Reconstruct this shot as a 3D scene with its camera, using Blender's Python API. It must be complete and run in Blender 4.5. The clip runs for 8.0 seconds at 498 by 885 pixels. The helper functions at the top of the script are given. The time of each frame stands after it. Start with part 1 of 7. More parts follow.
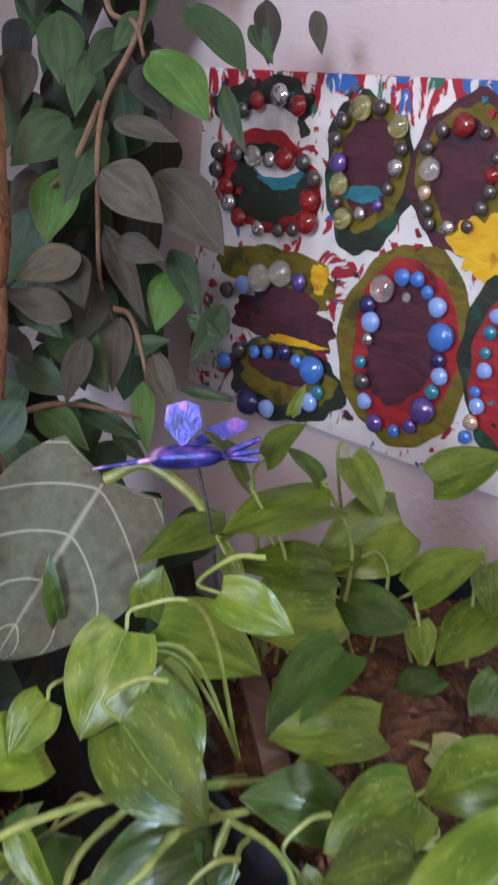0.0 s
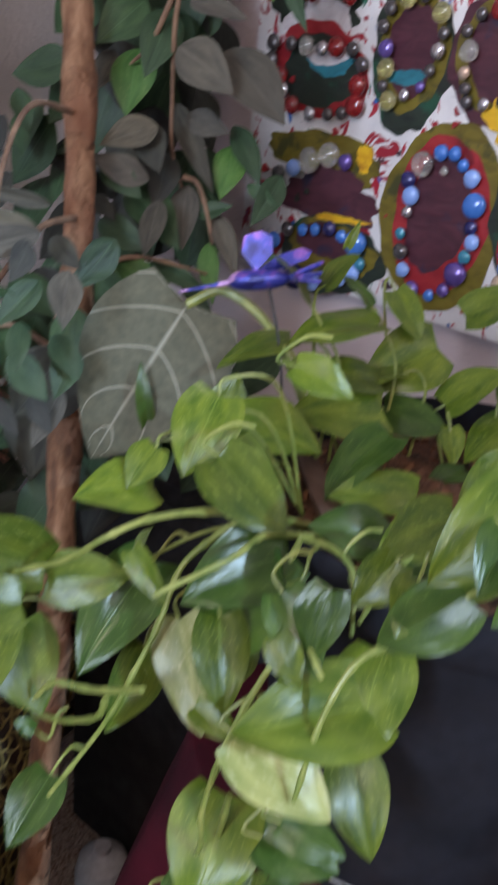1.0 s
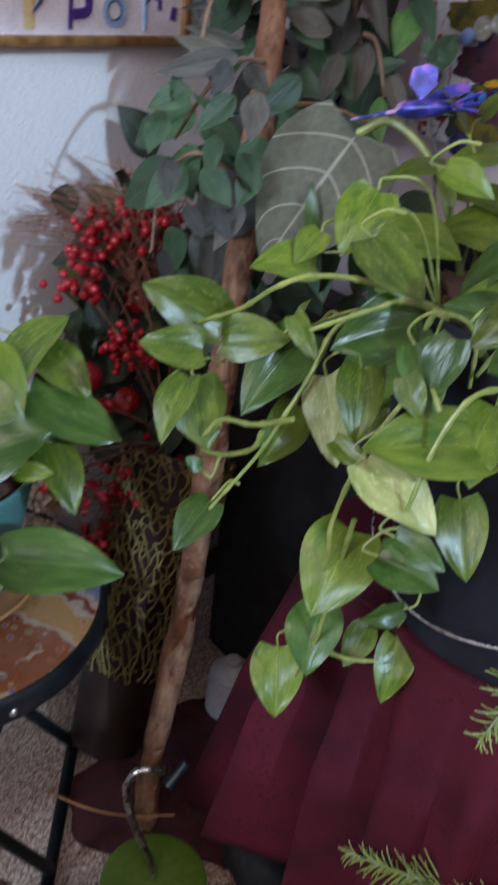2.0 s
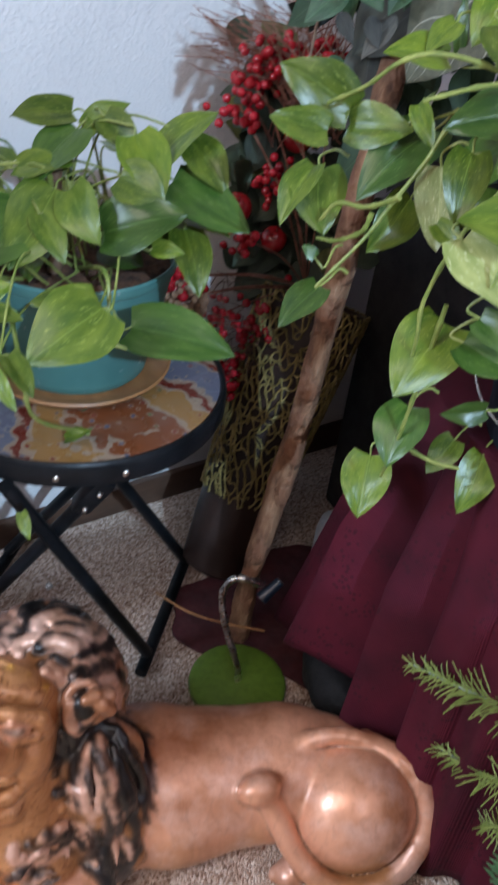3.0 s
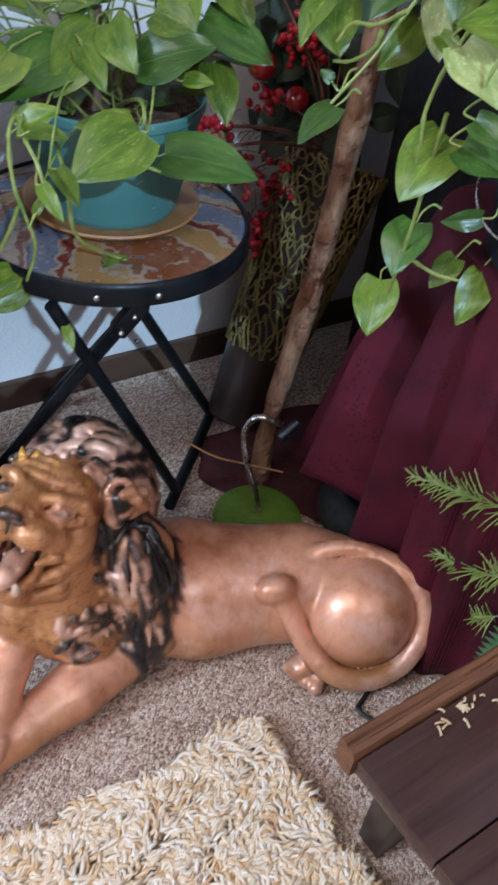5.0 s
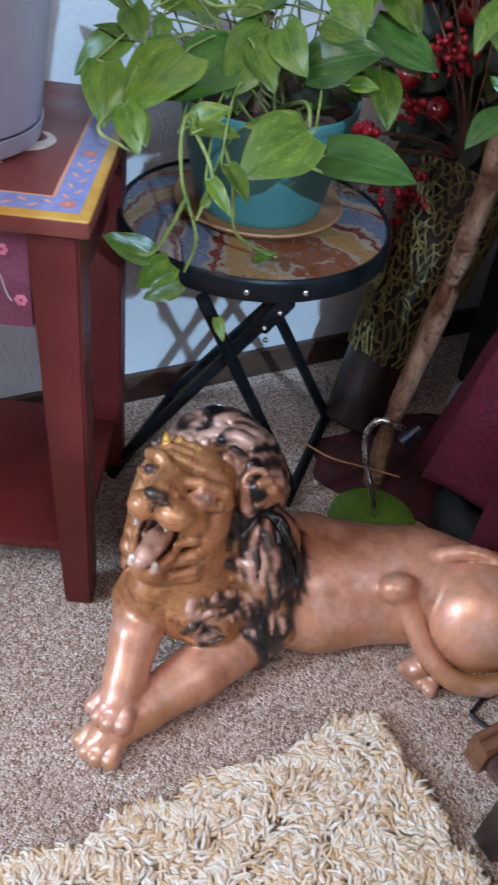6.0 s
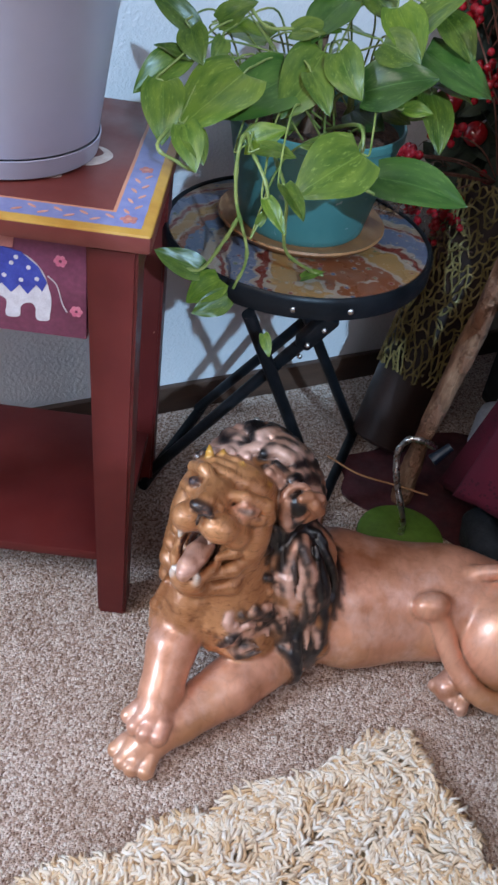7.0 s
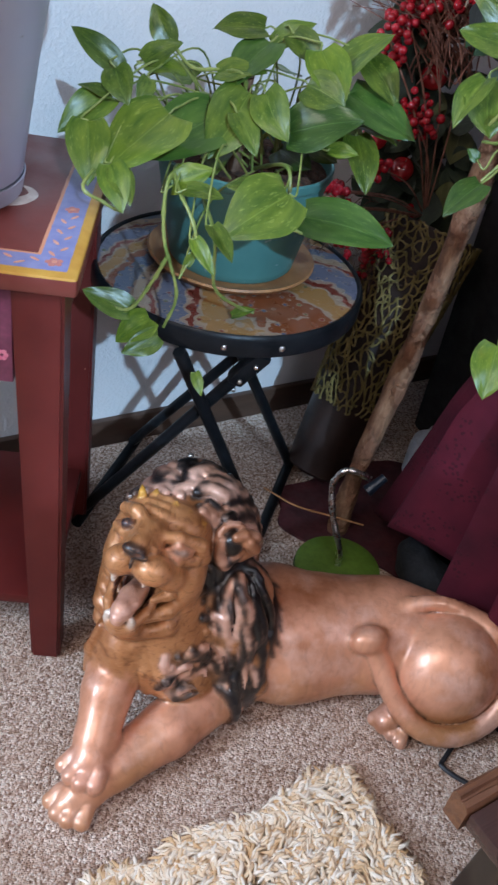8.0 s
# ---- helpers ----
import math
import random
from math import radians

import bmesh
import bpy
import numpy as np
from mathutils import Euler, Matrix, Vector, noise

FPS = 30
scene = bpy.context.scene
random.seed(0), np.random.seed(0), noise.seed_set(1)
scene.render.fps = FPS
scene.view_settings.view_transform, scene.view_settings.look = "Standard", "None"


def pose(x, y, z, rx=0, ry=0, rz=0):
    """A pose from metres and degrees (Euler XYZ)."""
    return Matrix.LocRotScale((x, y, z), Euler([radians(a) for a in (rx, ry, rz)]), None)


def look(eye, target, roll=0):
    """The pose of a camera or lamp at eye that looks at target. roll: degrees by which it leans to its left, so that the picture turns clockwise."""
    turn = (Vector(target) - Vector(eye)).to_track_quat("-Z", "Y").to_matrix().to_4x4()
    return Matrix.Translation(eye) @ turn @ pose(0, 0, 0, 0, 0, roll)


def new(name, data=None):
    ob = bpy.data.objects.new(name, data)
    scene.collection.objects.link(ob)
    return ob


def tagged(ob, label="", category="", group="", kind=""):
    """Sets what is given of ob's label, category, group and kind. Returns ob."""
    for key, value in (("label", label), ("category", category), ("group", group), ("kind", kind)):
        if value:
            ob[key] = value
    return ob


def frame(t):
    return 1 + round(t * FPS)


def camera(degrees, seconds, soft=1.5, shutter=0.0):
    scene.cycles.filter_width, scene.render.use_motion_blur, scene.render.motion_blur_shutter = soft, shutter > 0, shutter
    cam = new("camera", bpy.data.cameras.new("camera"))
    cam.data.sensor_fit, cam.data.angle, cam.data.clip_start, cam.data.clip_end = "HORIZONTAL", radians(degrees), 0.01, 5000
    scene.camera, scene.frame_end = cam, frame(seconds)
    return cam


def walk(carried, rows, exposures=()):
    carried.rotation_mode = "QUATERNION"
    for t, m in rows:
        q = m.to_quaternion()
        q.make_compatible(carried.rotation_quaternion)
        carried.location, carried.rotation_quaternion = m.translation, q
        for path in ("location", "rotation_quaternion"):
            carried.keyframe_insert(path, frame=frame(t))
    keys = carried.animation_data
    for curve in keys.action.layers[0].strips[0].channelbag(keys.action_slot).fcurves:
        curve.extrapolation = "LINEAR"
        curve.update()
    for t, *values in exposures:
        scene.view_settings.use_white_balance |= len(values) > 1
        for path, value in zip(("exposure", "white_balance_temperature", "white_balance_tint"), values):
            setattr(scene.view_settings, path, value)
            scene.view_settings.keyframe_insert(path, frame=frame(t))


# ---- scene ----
cam = camera(31.9, 8.0, 2.4, 0.5)
PATH = [
    (0, (0.402, 0.221, 1.173), (-0.856, 1.602, 0.459), 4.8),
    (0.5, (0.432, 0.178, 1.17), (-0.786, 1.562, 0.394), 5.6),
    (1, (0.472, 0.11, 1.127), (-0.775, 1.436, 0.3), 5.5),
    (1.5, (0.534, 0.047, 1.093), (-0.814, 1.209, 0.181), 4.6),
    (2, (0.588, 0.017, 1.078), (-0.809, 1.052, 0.09), 6.2),
    (2.2, (0.608, 0.01, 1.068), (-0.806, 0.977, 0.036), 6.9),
    (3.5, (0.773, 0.02, 0.991), (-0.712, 0.61, -0.212), 7.6),
    (4.2, (0.817, 0.016, 0.988), (-0.586, 0.679, -0.274), 8.4),
    (5.3, (0.871, -0.055, 0.974), (-0.525, 0.521, -0.337), 8.2),
    (5.5, (0.875, -0.074, 0.97), (-0.542, 0.464, -0.336), 8.0),
    (6, (0.871, -0.113, 0.971), (-0.586, 0.348, -0.32), 7.5),
    (6.5, (0.87, -0.153, 0.969), (-0.602, 0.282, -0.313), 7.7),
    (7, (0.867, -0.166, 0.973), (-0.609, 0.3, -0.293), 8.9),
    (7.5, (0.857, -0.162, 0.982), (-0.624, 0.373, -0.252), 9.9),
    (8, (0.849, -0.155, 0.987), (-0.623, 0.445, -0.227), 10.7),
]
walk(cam, [(t, look(eye, target, roll)) for t, eye, target, roll in PATH],
     [(0.0, -0.06, 7000, 20), (1.0, -0.18, 6900, 19), (2.0, -0.24, 6500, 19), (3.5, 0.02, 6500, 14), (5.5, -0.08, 6100, 13), (6.5, -0.12, 5900, 12), (8.0, -0.10, 6200, 13)])

# ---- light: low sun through a high window, daylight from the south window, and an added warm fill ----
world = bpy.data.worlds.new("sky")
scene.world = world
world.use_nodes = True
_sky = world.node_tree.nodes.new("ShaderNodeTexSky")
_sky.sky_type = "NISHITA"
_sky.sun_disc = False
_sky.sun_elevation = radians(31)
_sky.sun_rotation = radians(91)
world.node_tree.links.new(_sky.outputs[0], world.node_tree.nodes["Background"].inputs[0])
world.node_tree.nodes["Background"].inputs[1].default_value = 0.1

_sun = bpy.data.lights.new("sun", "SUN")
_sun.energy, _sun.angle, _sun.color = 2.9, radians(1.0), (0.45, 0.73, 1.0)
new("sun", _sun).matrix_world = look((3.0, -0.052, 1.803), (0.0, 0.0, 0.0))

_win = bpy.data.lights.new("window_daylight", "AREA")
_win.shape, _win.size, _win.size_y, _win.energy, _win.color = "RECTANGLE", 0.6, 1.0, 10, (0.78, 0.88, 1.0)
new("window_daylight", _win).matrix_world = look((1.89, 0.18, 1.91), (0.3, 0.1, 0.1))

_south = bpy.data.lights.new("south_window_daylight", "AREA")
_south.shape, _south.size, _south.size_y, _south.energy, _south.color = "RECTANGLE", 0.7, 1.15, 95, (0.60, 0.79, 1.0)
new("south_window_daylight", _south).matrix_world = look((0.78, -2.58, 1.80), (0.45, -0.1, 0.1))

# Unseen warm fill, added to balance the floor against the plants.
_warm_fill = bpy.data.lights.new("warm_fill_light", "AREA")
_warm_fill.shape, _warm_fill.size, _warm_fill.energy, _warm_fill.color = "DISK", 0.9, 20, (1.0, 0.85, 0.74)
new("warm_fill_light", _warm_fill).matrix_world = look((1.25, -1.25, 2.40), (0.4, 0.1, 0.0))

# ---- materials ----
class Mat:
    """A small builder for node materials."""

    def __init__(self, name, rough=0.6, metal=0.0, **sockets):
        self.m = bpy.data.materials.new(name)
        self.m.use_nodes = True
        self.t = self.m.node_tree
        self.b = self.t.nodes["Principled BSDF"]
        self.b.inputs["Roughness"].default_value = rough
        self.b.inputs["Metallic"].default_value = metal
        for k, v in sockets.items():
            self.b.inputs[k.replace("_", " ")].default_value = v

    def n(self, kind, **values):
        node = self.t.nodes.new("ShaderNode" + kind)
        for k, v in values.items():
            key = k.replace("_", " ")
            if key in node.inputs:
                if hasattr(v, "is_output"):
                    self.t.links.new(v, node.inputs[key])
                else:
                    node.inputs[key].default_value = v
            else:
                setattr(node, k, v)
        return node

    def link(self, a, b):
        self.t.links.new(a, b)

    def coords(self):
        return self.n("TexCoord").outputs["Object"]

    def noise(self, scale, detail=4.0, rough=0.55, vec=None, distortion=0.0):
        return self.n("TexNoise", Scale=scale, Detail=detail, Roughness=rough, Distortion=distortion, Vector=vec or self.coords()).outputs["Fac"]

    def ramp(self, fac, *stops):
        node = self.n("ValToRGB", Fac=fac)
        e = node.color_ramp.elements
        while len(e) < len(stops):
            e.new(0.5)
        for el, (p, c) in zip(e, stops):
            el.position, el.color = p, (*c, 1.0) if len(c) == 3 else c
        return node.outputs["Color"]

    def steps(self, fac, *stops):
        out = self.ramp(fac, *stops)
        out.node.color_ramp.interpolation = "CONSTANT"
        return out

    def mix(self, fac, a, b, mode="MIX"):
        node = self.n("Mix", data_type="RGBA", blend_type=mode)
        for sock, v in ((node.inputs[0], fac), (node.inputs[6], a), (node.inputs[7], b)):
            if hasattr(v, "is_output"):
                self.link(v, sock)
            else:
                sock.default_value = (*v, 1.0) if isinstance(v, tuple) and len(v) == 3 else v
        return node.outputs[2]

    def math(self, op, a, b=0.5):
        node = self.n("Math", operation=op)
        for sock, v in zip(node.inputs, (a, b)):
            if hasattr(v, "is_output"):
                self.link(v, sock)
            else:
                sock.default_value = v
        return node.outputs[0]

    def attr(self, name, out="Fac"):
        return self.n("Attribute", attribute_name=name).outputs[out]

    def rand(self):
        return self.n("ObjectInfo").outputs["Random"]

    def color(self, c):
        if hasattr(c, "is_output"):
            self.link(c, self.b.inputs["Base Color"])
        else:
            self.b.inputs["Base Color"].default_value = (*c, 1.0)
        return self

    def roughness(self, r):
        self.link(r, self.b.inputs["Roughness"])
        return self

    def bump(self, h, strength=0.3, distance=0.002):
        node = self.n("Bump", Strength=strength, Distance=distance, Height=h)
        self.link(node.outputs[0], self.b.inputs["Normal"])
        return self


def two_tone(name, a, b, scale=20.0, rough=0.6, metal=0.0, fine=0.0, bump=0.0, spread=(0.35, 0.65), distance=0.001, **more):
    """Two colours in soft patches, with a finer grain that also gives relief."""
    mt = Mat(name, rough, metal, **more)
    base = mt.ramp(mt.noise(scale, 5), (spread[0], a), (spread[1], b))
    grain = mt.noise(fine or scale * 9, 3)
    mt.color(mt.mix(0.25, base, mt.ramp(grain, (0.3, (0.25, 0.25, 0.25)), (0.7, (0.9, 0.9, 0.9))), "OVERLAY"))
    mt.roughness(mt.ramp(mt.noise(scale * 2.3, 3), (0.3, (rough * 0.8,) * 3), (0.7, (min(1, rough * 1.2),) * 3)))
    if bump:
        mt.bump(grain, bump, distance)
    return mt.m


def carpet_material():
    mt = Mat("carpet_pile", 0.95)
    v = mt.n("TexVoronoi", Scale=370.0, Vector=mt.n("VectorMath", operation="ADD").outputs[0])
    add = v.inputs["Vector"].links[0].from_node
    mt.link(mt.coords(), add.inputs[0])
    jitter = mt.n("TexNoise", Scale=160.0, Vector=mt.coords())
    scaled = mt.n("VectorMath", operation="SCALE", Scale=0.004)
    mt.link(jitter.outputs["Color"], scaled.inputs[0])
    mt.link(scaled.outputs[0], add.inputs[1])
    tuft = mt.ramp(mt.n("SeparateColor", Color=v.outputs["Color"]).outputs[0], (0.0, (0.24, 0.13, 0.085)), (0.3, (0.50, 0.33, 0.24)), (0.6, (0.72, 0.54, 0.43)), (1.0, (0.94, 0.82, 0.72)))
    patch = mt.ramp(mt.noise(9, 3), (0.35, (0.84, 0.81, 0.78)), (0.65, (1.0, 1.0, 1.0)))
    mt.color(mt.mix(1.0, tuft, patch, "MULTIPLY"))
    h = mt.math("ADD", mt.math("MULTIPLY", v.outputs["Distance"], -0.9), mt.noise(240, 3))
    return mt.bump(h, 0.75, 0.005).m


def wall_material(name, a, b):
    mt = Mat(name, 0.75)
    mt.color(mt.ramp(mt.noise(3.0, 4), (0.3, a), (0.7, b)))
    stipple = mt.ramp(mt.noise(170, 4, 0.6), (0.42, (0, 0, 0)), (0.62, (1, 1, 1)))
    return mt.bump(stipple, 0.35, 0.0015).m


def wood_material(name, dark, light, scale=(3.0, 40.0, 40.0), rough=0.5, bump=0.15):
    mt = Mat(name, rough)
    vec = mt.n("Mapping", Vector=mt.coords(), Scale=scale).outputs[0]
    grain = mt.noise(1.0, 6, 0.65, vec, 1.2)
    broad = mt.noise(2.5, 2)
    mt.color(mt.mix(0.35, mt.ramp(grain, (0.3, dark), (0.7, light)), mt.ramp(broad, (0.35, dark), (0.65, light))))
    return mt.bump(grain, bump, 0.002).m


def leaf_material(name, dark, light, speck, amount, rough=0.28):
    """Leaf with veins, soft tone changes and pale flecks; lu runs across from the rib, lv from stalk to tip."""
    mt = Mat(name, rough, Specular_IOR_Level=0.38)
    u, v = mt.attr("lu"), mt.attr("lv")
    vec = mt.n("CombineXYZ", X=mt.math("MULTIPLY", u, 1.0), Y=v, Z=mt.math("MULTIPLY", mt.rand(), 37.0)).outputs[0]
    tone = mt.ramp(mt.noise(3.0, 3, 0.5, vec), (0.3, dark), (0.7, light))
    own = mt.ramp(mt.rand(), (0.0, (0.62, 0.62, 0.55)), (0.5, (0.95, 0.95, 0.95)), (1.0, (1.25, 1.2, 1.0)))
    tone = mt.mix(1.0, tone, own, "MULTIPLY")
    streak = mt.n("Mapping", Vector=vec, Scale=(7.0, 7.0, 1.0), Rotation=(0, 0, 0.5)).outputs[0]
    fleck = mt.ramp(mt.noise(1.6, 4, 0.65, streak), (0.57, (0, 0, 0)), (0.66, (1, 1, 1)))
    tone = mt.mix(mt.math("MULTIPLY", fleck, amount), tone, speck)
    half = mt.ramp(mt.math("ADD", mt.math("MULTIPLY", u, 0.25), mt.noise(1.1, 3, 0.5, vec)), (0.52, (0, 0, 0)), (0.70, (1, 1, 1)))
    tone = mt.mix(mt.math("MULTIPLY", half, amount * 0.45), tone, tuple(0.5 * (a + b) for a, b in zip(light, speck)))
    au = mt.math("ABSOLUTE", u)
    rib = mt.ramp(au, (0.0, (1, 1, 1)), (0.035, (0, 0, 0)))
    wave = mt.math("SINE", mt.math("MULTIPLY", mt.math("SUBTRACT", v, mt.math("MULTIPLY", au, 0.55)), 46.0), 0.0)
    vein = mt.ramp(wave, (0.82, (0, 0, 0)), (1.0, (1, 1, 1)))
    lines = mt.math("MAXIMUM", rib, mt.math("MULTIPLY", vein, 0.06))
    mt.color(mt.mix(mt.math("MULTIPLY", lines, 0.35), tone, tuple(min(1, c * 1.7 + 0.03) for c in light)))
    mt.bump(mt.math("ADD", mt.math("MULTIPLY", lines, -0.5), mt.math("MULTIPLY", mt.noise(4, 2, 0.5, vec), 2.0)), 0.22, 0.0012)
    mt.b.inputs["Subsurface Weight"].default_value = 0.0
    mt.b.inputs["Transmission Weight"].default_value = 0.0
    return mt.m


M_carpet = carpet_material()
M_wall = wall_material("stippled_wall_paint", (0.58, 0.49, 0.52), (0.66, 0.57, 0.60))
M_wall_l = wall_material("stippled_wall_paint_pale", (0.60, 0.57, 0.56), (0.70, 0.67, 0.65))
M_ceiling = wall_material("ceiling_paint", (0.48, 0.45, 0.42), (0.54, 0.51, 0.48))
M_base = wood_material("dark_baseboard_wood", (0.035, 0.018, 0.012), (0.10, 0.05, 0.03), (30.0, 2.0, 30.0))
M_black = two_tone("black_powder_coat", (0.005, 0.006, 0.007), (0.011, 0.012, 0.014), 30, 0.36, bump=0.05, Specular_IOR_Level=0.16)
M_steel = two_tone("bright_steel", (0.55, 0.54, 0.52), (0.7, 0.69, 0.66), 60, 0.28, 1.0)

# ---- helpers for building ----
def mesh_of(bm, name, mat, smooth=True):
    me = bpy.data.meshes.new(name)
    bm.normal_update()
    bm.to_mesh(me)
    bm.free()
    for mt in (mat if isinstance(mat, (list, tuple)) else [mat]):
        me.materials.append(mt)
    if smooth:
        me.polygons.foreach_set("use_smooth", [True] * len(me.polygons))
        me.set_sharp_from_angle(angle=radians(38))
    return me


def part(name, bm, mat, parent=None, label="", smooth=True):
    """Links a bmesh (or a finished mesh) as one object under a thing or a part."""
    me = bm if isinstance(bm, bpy.types.Mesh) else mesh_of(bm, name, mat, smooth)
    ob = new(name, me)
    if parent is not None:
        ob.parent = parent
    return tagged(ob, label=label)


def thing(name, label, category, group="", kind="", at=None):
    ob = new(name)
    ob.empty_display_size = 0.02
    if at is not None:
        ob.matrix_world = at
    return tagged(ob, label, category, group, kind)


def box(bm, lo, hi, bevel=0.0, m=None):
    r = bmesh.ops.create_cube(bm, size=1.0)
    vs = r["verts"]
    lo, hi = Vector(lo), Vector(hi)
    for v in vs:
        v.co = Vector(((lo[k] + hi[k]) / 2 + v.co[k] * (hi[k] - lo[k])) for k in range(3))
    if bevel:
        es = list({e for v in vs for e in v.link_edges})
        out = bmesh.ops.bevel(bm, geom=es, offset=bevel, segments=2, affect="EDGES", profile=0.5)
        vs = list({v for f in out["faces"] for v in f.verts} | {v for v in vs if v.is_valid})
    if m is not None:
        bmesh.ops.transform(bm, matrix=m, verts=vs)
    return bm


def boxed(lo, hi, bevel=0.0, m=None):
    return box(bmesh.new(), lo, hi, bevel, m)


def lathe(profile, n=48, bm=None, m=None, wob=0.0):
    """A turned body from (radius, height) pairs."""
    bm = bm or bmesh.new()
    rings = []
    for r, z in profile:
        if r < 1e-6:
            rings.append([bm.verts.new((0, 0, z))])
        else:
            rings.append([bm.verts.new((r * (1 + wob * math.sin(3 * a + z * 20)) * math.cos(a), r * math.sin(a), z)) for a in (2 * math.pi * k / n for k in range(n))])
    for a, b in zip(rings, rings[1:]):
        for k in range(n):
            q = [a[k % len(a)], a[(k + 1) % len(a)], b[(k + 1) % len(b)], b[k % len(b)]]
            q = list(dict.fromkeys(q))
            if len(q) > 2:
                bm.faces.new(q)
    if m is not None:
        bmesh.ops.transform(bm, matrix=m, verts=[v for ring in rings for v in ring])
    return bm


def spline(points, n):
    """n + 1 places along a smooth curve through the points."""
    ps = [Vector(p) for p in points]
    ps = [ps[0] * 2 - ps[1], *ps, ps[-1] * 2 - ps[-2]]
    out = []
    segs = len(ps) - 3
    for k in range(n + 1):
        s = min(k * segs / n, segs - 1e-6)
        i, f = int(s), s - int(s)
        a, b, c, d = ps[i : i + 4]
        out.append(0.5 * (2 * b + (c - a) * f + (2 * a - 5 * b + 4 * c - d) * f * f + (3 * b - a - 3 * c + d) * f**3))
    return out


def tube(points, radius, sides=10, steps=0, bm=None, cap=True, bumpy=0.0, rng=None):
    """A bent tube through the points; radius: one number, or a function of 0..1."""
    bm = bm or bmesh.new()
    ps = spline(points, steps) if steps else [Vector(p) for p in points]
    rad = radius if callable(radius) else (lambda s: radius)
    up = Vector((0.31, 0.17, 0.93)).normalized()
    rings = []
    for k, p in enumerate(ps):
        d = (ps[min(k + 1, len(ps) - 1)] - ps[max(k - 1, 0)]).normalized()
        if abs(d.dot(up)) > 0.97:
            up = Vector((1, 0, 0))
        x = d.cross(up).normalized()
        y = d.cross(x)
        up = -y if y.dot(up) < 0 else y
        y = up
        x = y.cross(d)
        r = rad(k / (len(ps) - 1))
        rings.append([bm.verts.new(p + (x * math.cos(a) + y * math.sin(a)) * r * (1 + (bumpy * rng.uniform(-1, 1) if rng else 0))) for a in (2 * math.pi * j / sides for j in range(sides))])
    for a, b in zip(rings, rings[1:]):
        for k in range(sides):
            bm.faces.new((a[k], a[(k + 1) % sides], b[(k + 1) % sides], b[k]))
    if cap:
        bm.faces.new(rings[0][::-1])
        bm.faces.new(rings[-1])
    return bm


def ball(bm, c, r, seg=12, ring=8, scale=(1, 1, 1)):
    m = Matrix.Translation(c) @ Matrix.Diagonal((scale[0], scale[1], scale[2], 1))
    bmesh.ops.create_uvsphere(bm, u_segments=seg, v_segments=ring, radius=r, matrix=m)
    return bm


def frame_of(origin, xdir, up=(0, 0, 1)):
    """A pose whose x axis points along xdir, with z as near to up as can be."""
    x = Vector(xdir).normalized()
    z = Vector(up)
    y = z.cross(x).normalized()
    z = x.cross(y)
    m = Matrix((x, y, z)).transposed().to_4x4()
    m.translation = Vector(origin)
    return m


LEAF_KINDS = {}


def leaf_mesh(kind, mat, variant=0):
    """A leaf of length 1 along +x, its face up; heart, oval or long outline, folded at the rib and drooping at the tip."""
    key = (kind, mat.name, variant)
    if key in LEAF_KINDS:
        return LEAF_KINDS[key]
    rng = random.Random(f"{kind}{variant}")
    fold, droop, wave, skew = rng.uniform(0.10, 0.32), rng.uniform(0.10, 0.38), rng.uniform(0.008, 0.03), rng.uniform(-0.06, 0.06)
    nu, nv = 5, 14
    verts, lu, lv = [], [], []
    for j in range(nv + 1):
        s = (j / nv) ** 1.35
        if kind == "heart":
            w = 0.40 * max(0.0, math.sin(math.pi * s**0.62)) ** 0.78
        elif kind == "oval":
            w = 0.275 * max(0.0, math.sin(math.pi * s**0.72)) ** 0.95
        else:
            w = 0.30 * max(0.0, math.sin(math.pi * s**0.6)) ** 1.1
        for i in range(-nu, nu + 1):
            a = i / nu
            x, y = s, a * w
            if kind == "heart":
                x -= 0.20 * abs(a) ** 1.3 * (1 - s) ** 5 * min(1.0, s * 14)
            y += skew * math.sin(math.pi * s)
            z = fold * abs(y) * (1 - 0.4 * abs(a)) - droop * (s - 0.25) ** 2 * (1 if s > 0.25 else 0.3) + wave * math.sin(s * 9 + variant * 2 + 2 * a) * abs(a)
            verts.append((x, y, z))
            lu.append(a)
            lv.append(s)
    k = 2 * nu + 1
    faces = [(j * k + i, (j + 1) * k + i, (j + 1) * k + i + 1, j * k + i + 1) for j in range(nv) for i in range(2 * nu)]
    me = bpy.data.meshes.new("leaf")
    me.from_pydata(verts, [], [f[::-1] for f in faces])
    for nm, vals in (("lu", lu), ("lv", lv)):
        me.attributes.new(nm, "FLOAT", "POINT").data.foreach_set("value", vals)
    me.polygons.foreach_set("use_smooth", [True] * len(me.polygons))
    me.materials.append(mat)
    me.update()
    LEAF_KINDS[key] = me
    return me


def put_leaf(parent, kind, mat, base, tip, up=(0, 0, 1), width=1.0, variant=0, inv=None, name="leaf"):
    """A leaf from its base to its tip, its face turned towards up."""
    base, tip = Vector(base), Vector(tip)
    m = frame_of(base, tip - base, up) @ Matrix.Diagonal(((tip - base).length, (tip - base).length * width, (tip - base).length, 1))
    ob = new(name, leaf_mesh(kind, mat, variant))
    ob.parent = parent
    ob.matrix_basis = (inv @ m) if inv is not None else m
    return ob

# ---- the room ----
WALL_A, WALL_DIR = Vector((-0.405, 0.20, 0)), Vector((-0.226, 0.974, 0)).normalized()
WALL_N = Vector((0.974, 0.226, 0)).normalized()
M_LEFT = frame_of(WALL_A, WALL_DIR)  # x along the wall towards the corner, y into the wall's back, z up
CANVAS_Y = 0.872
CORNER = 0.69

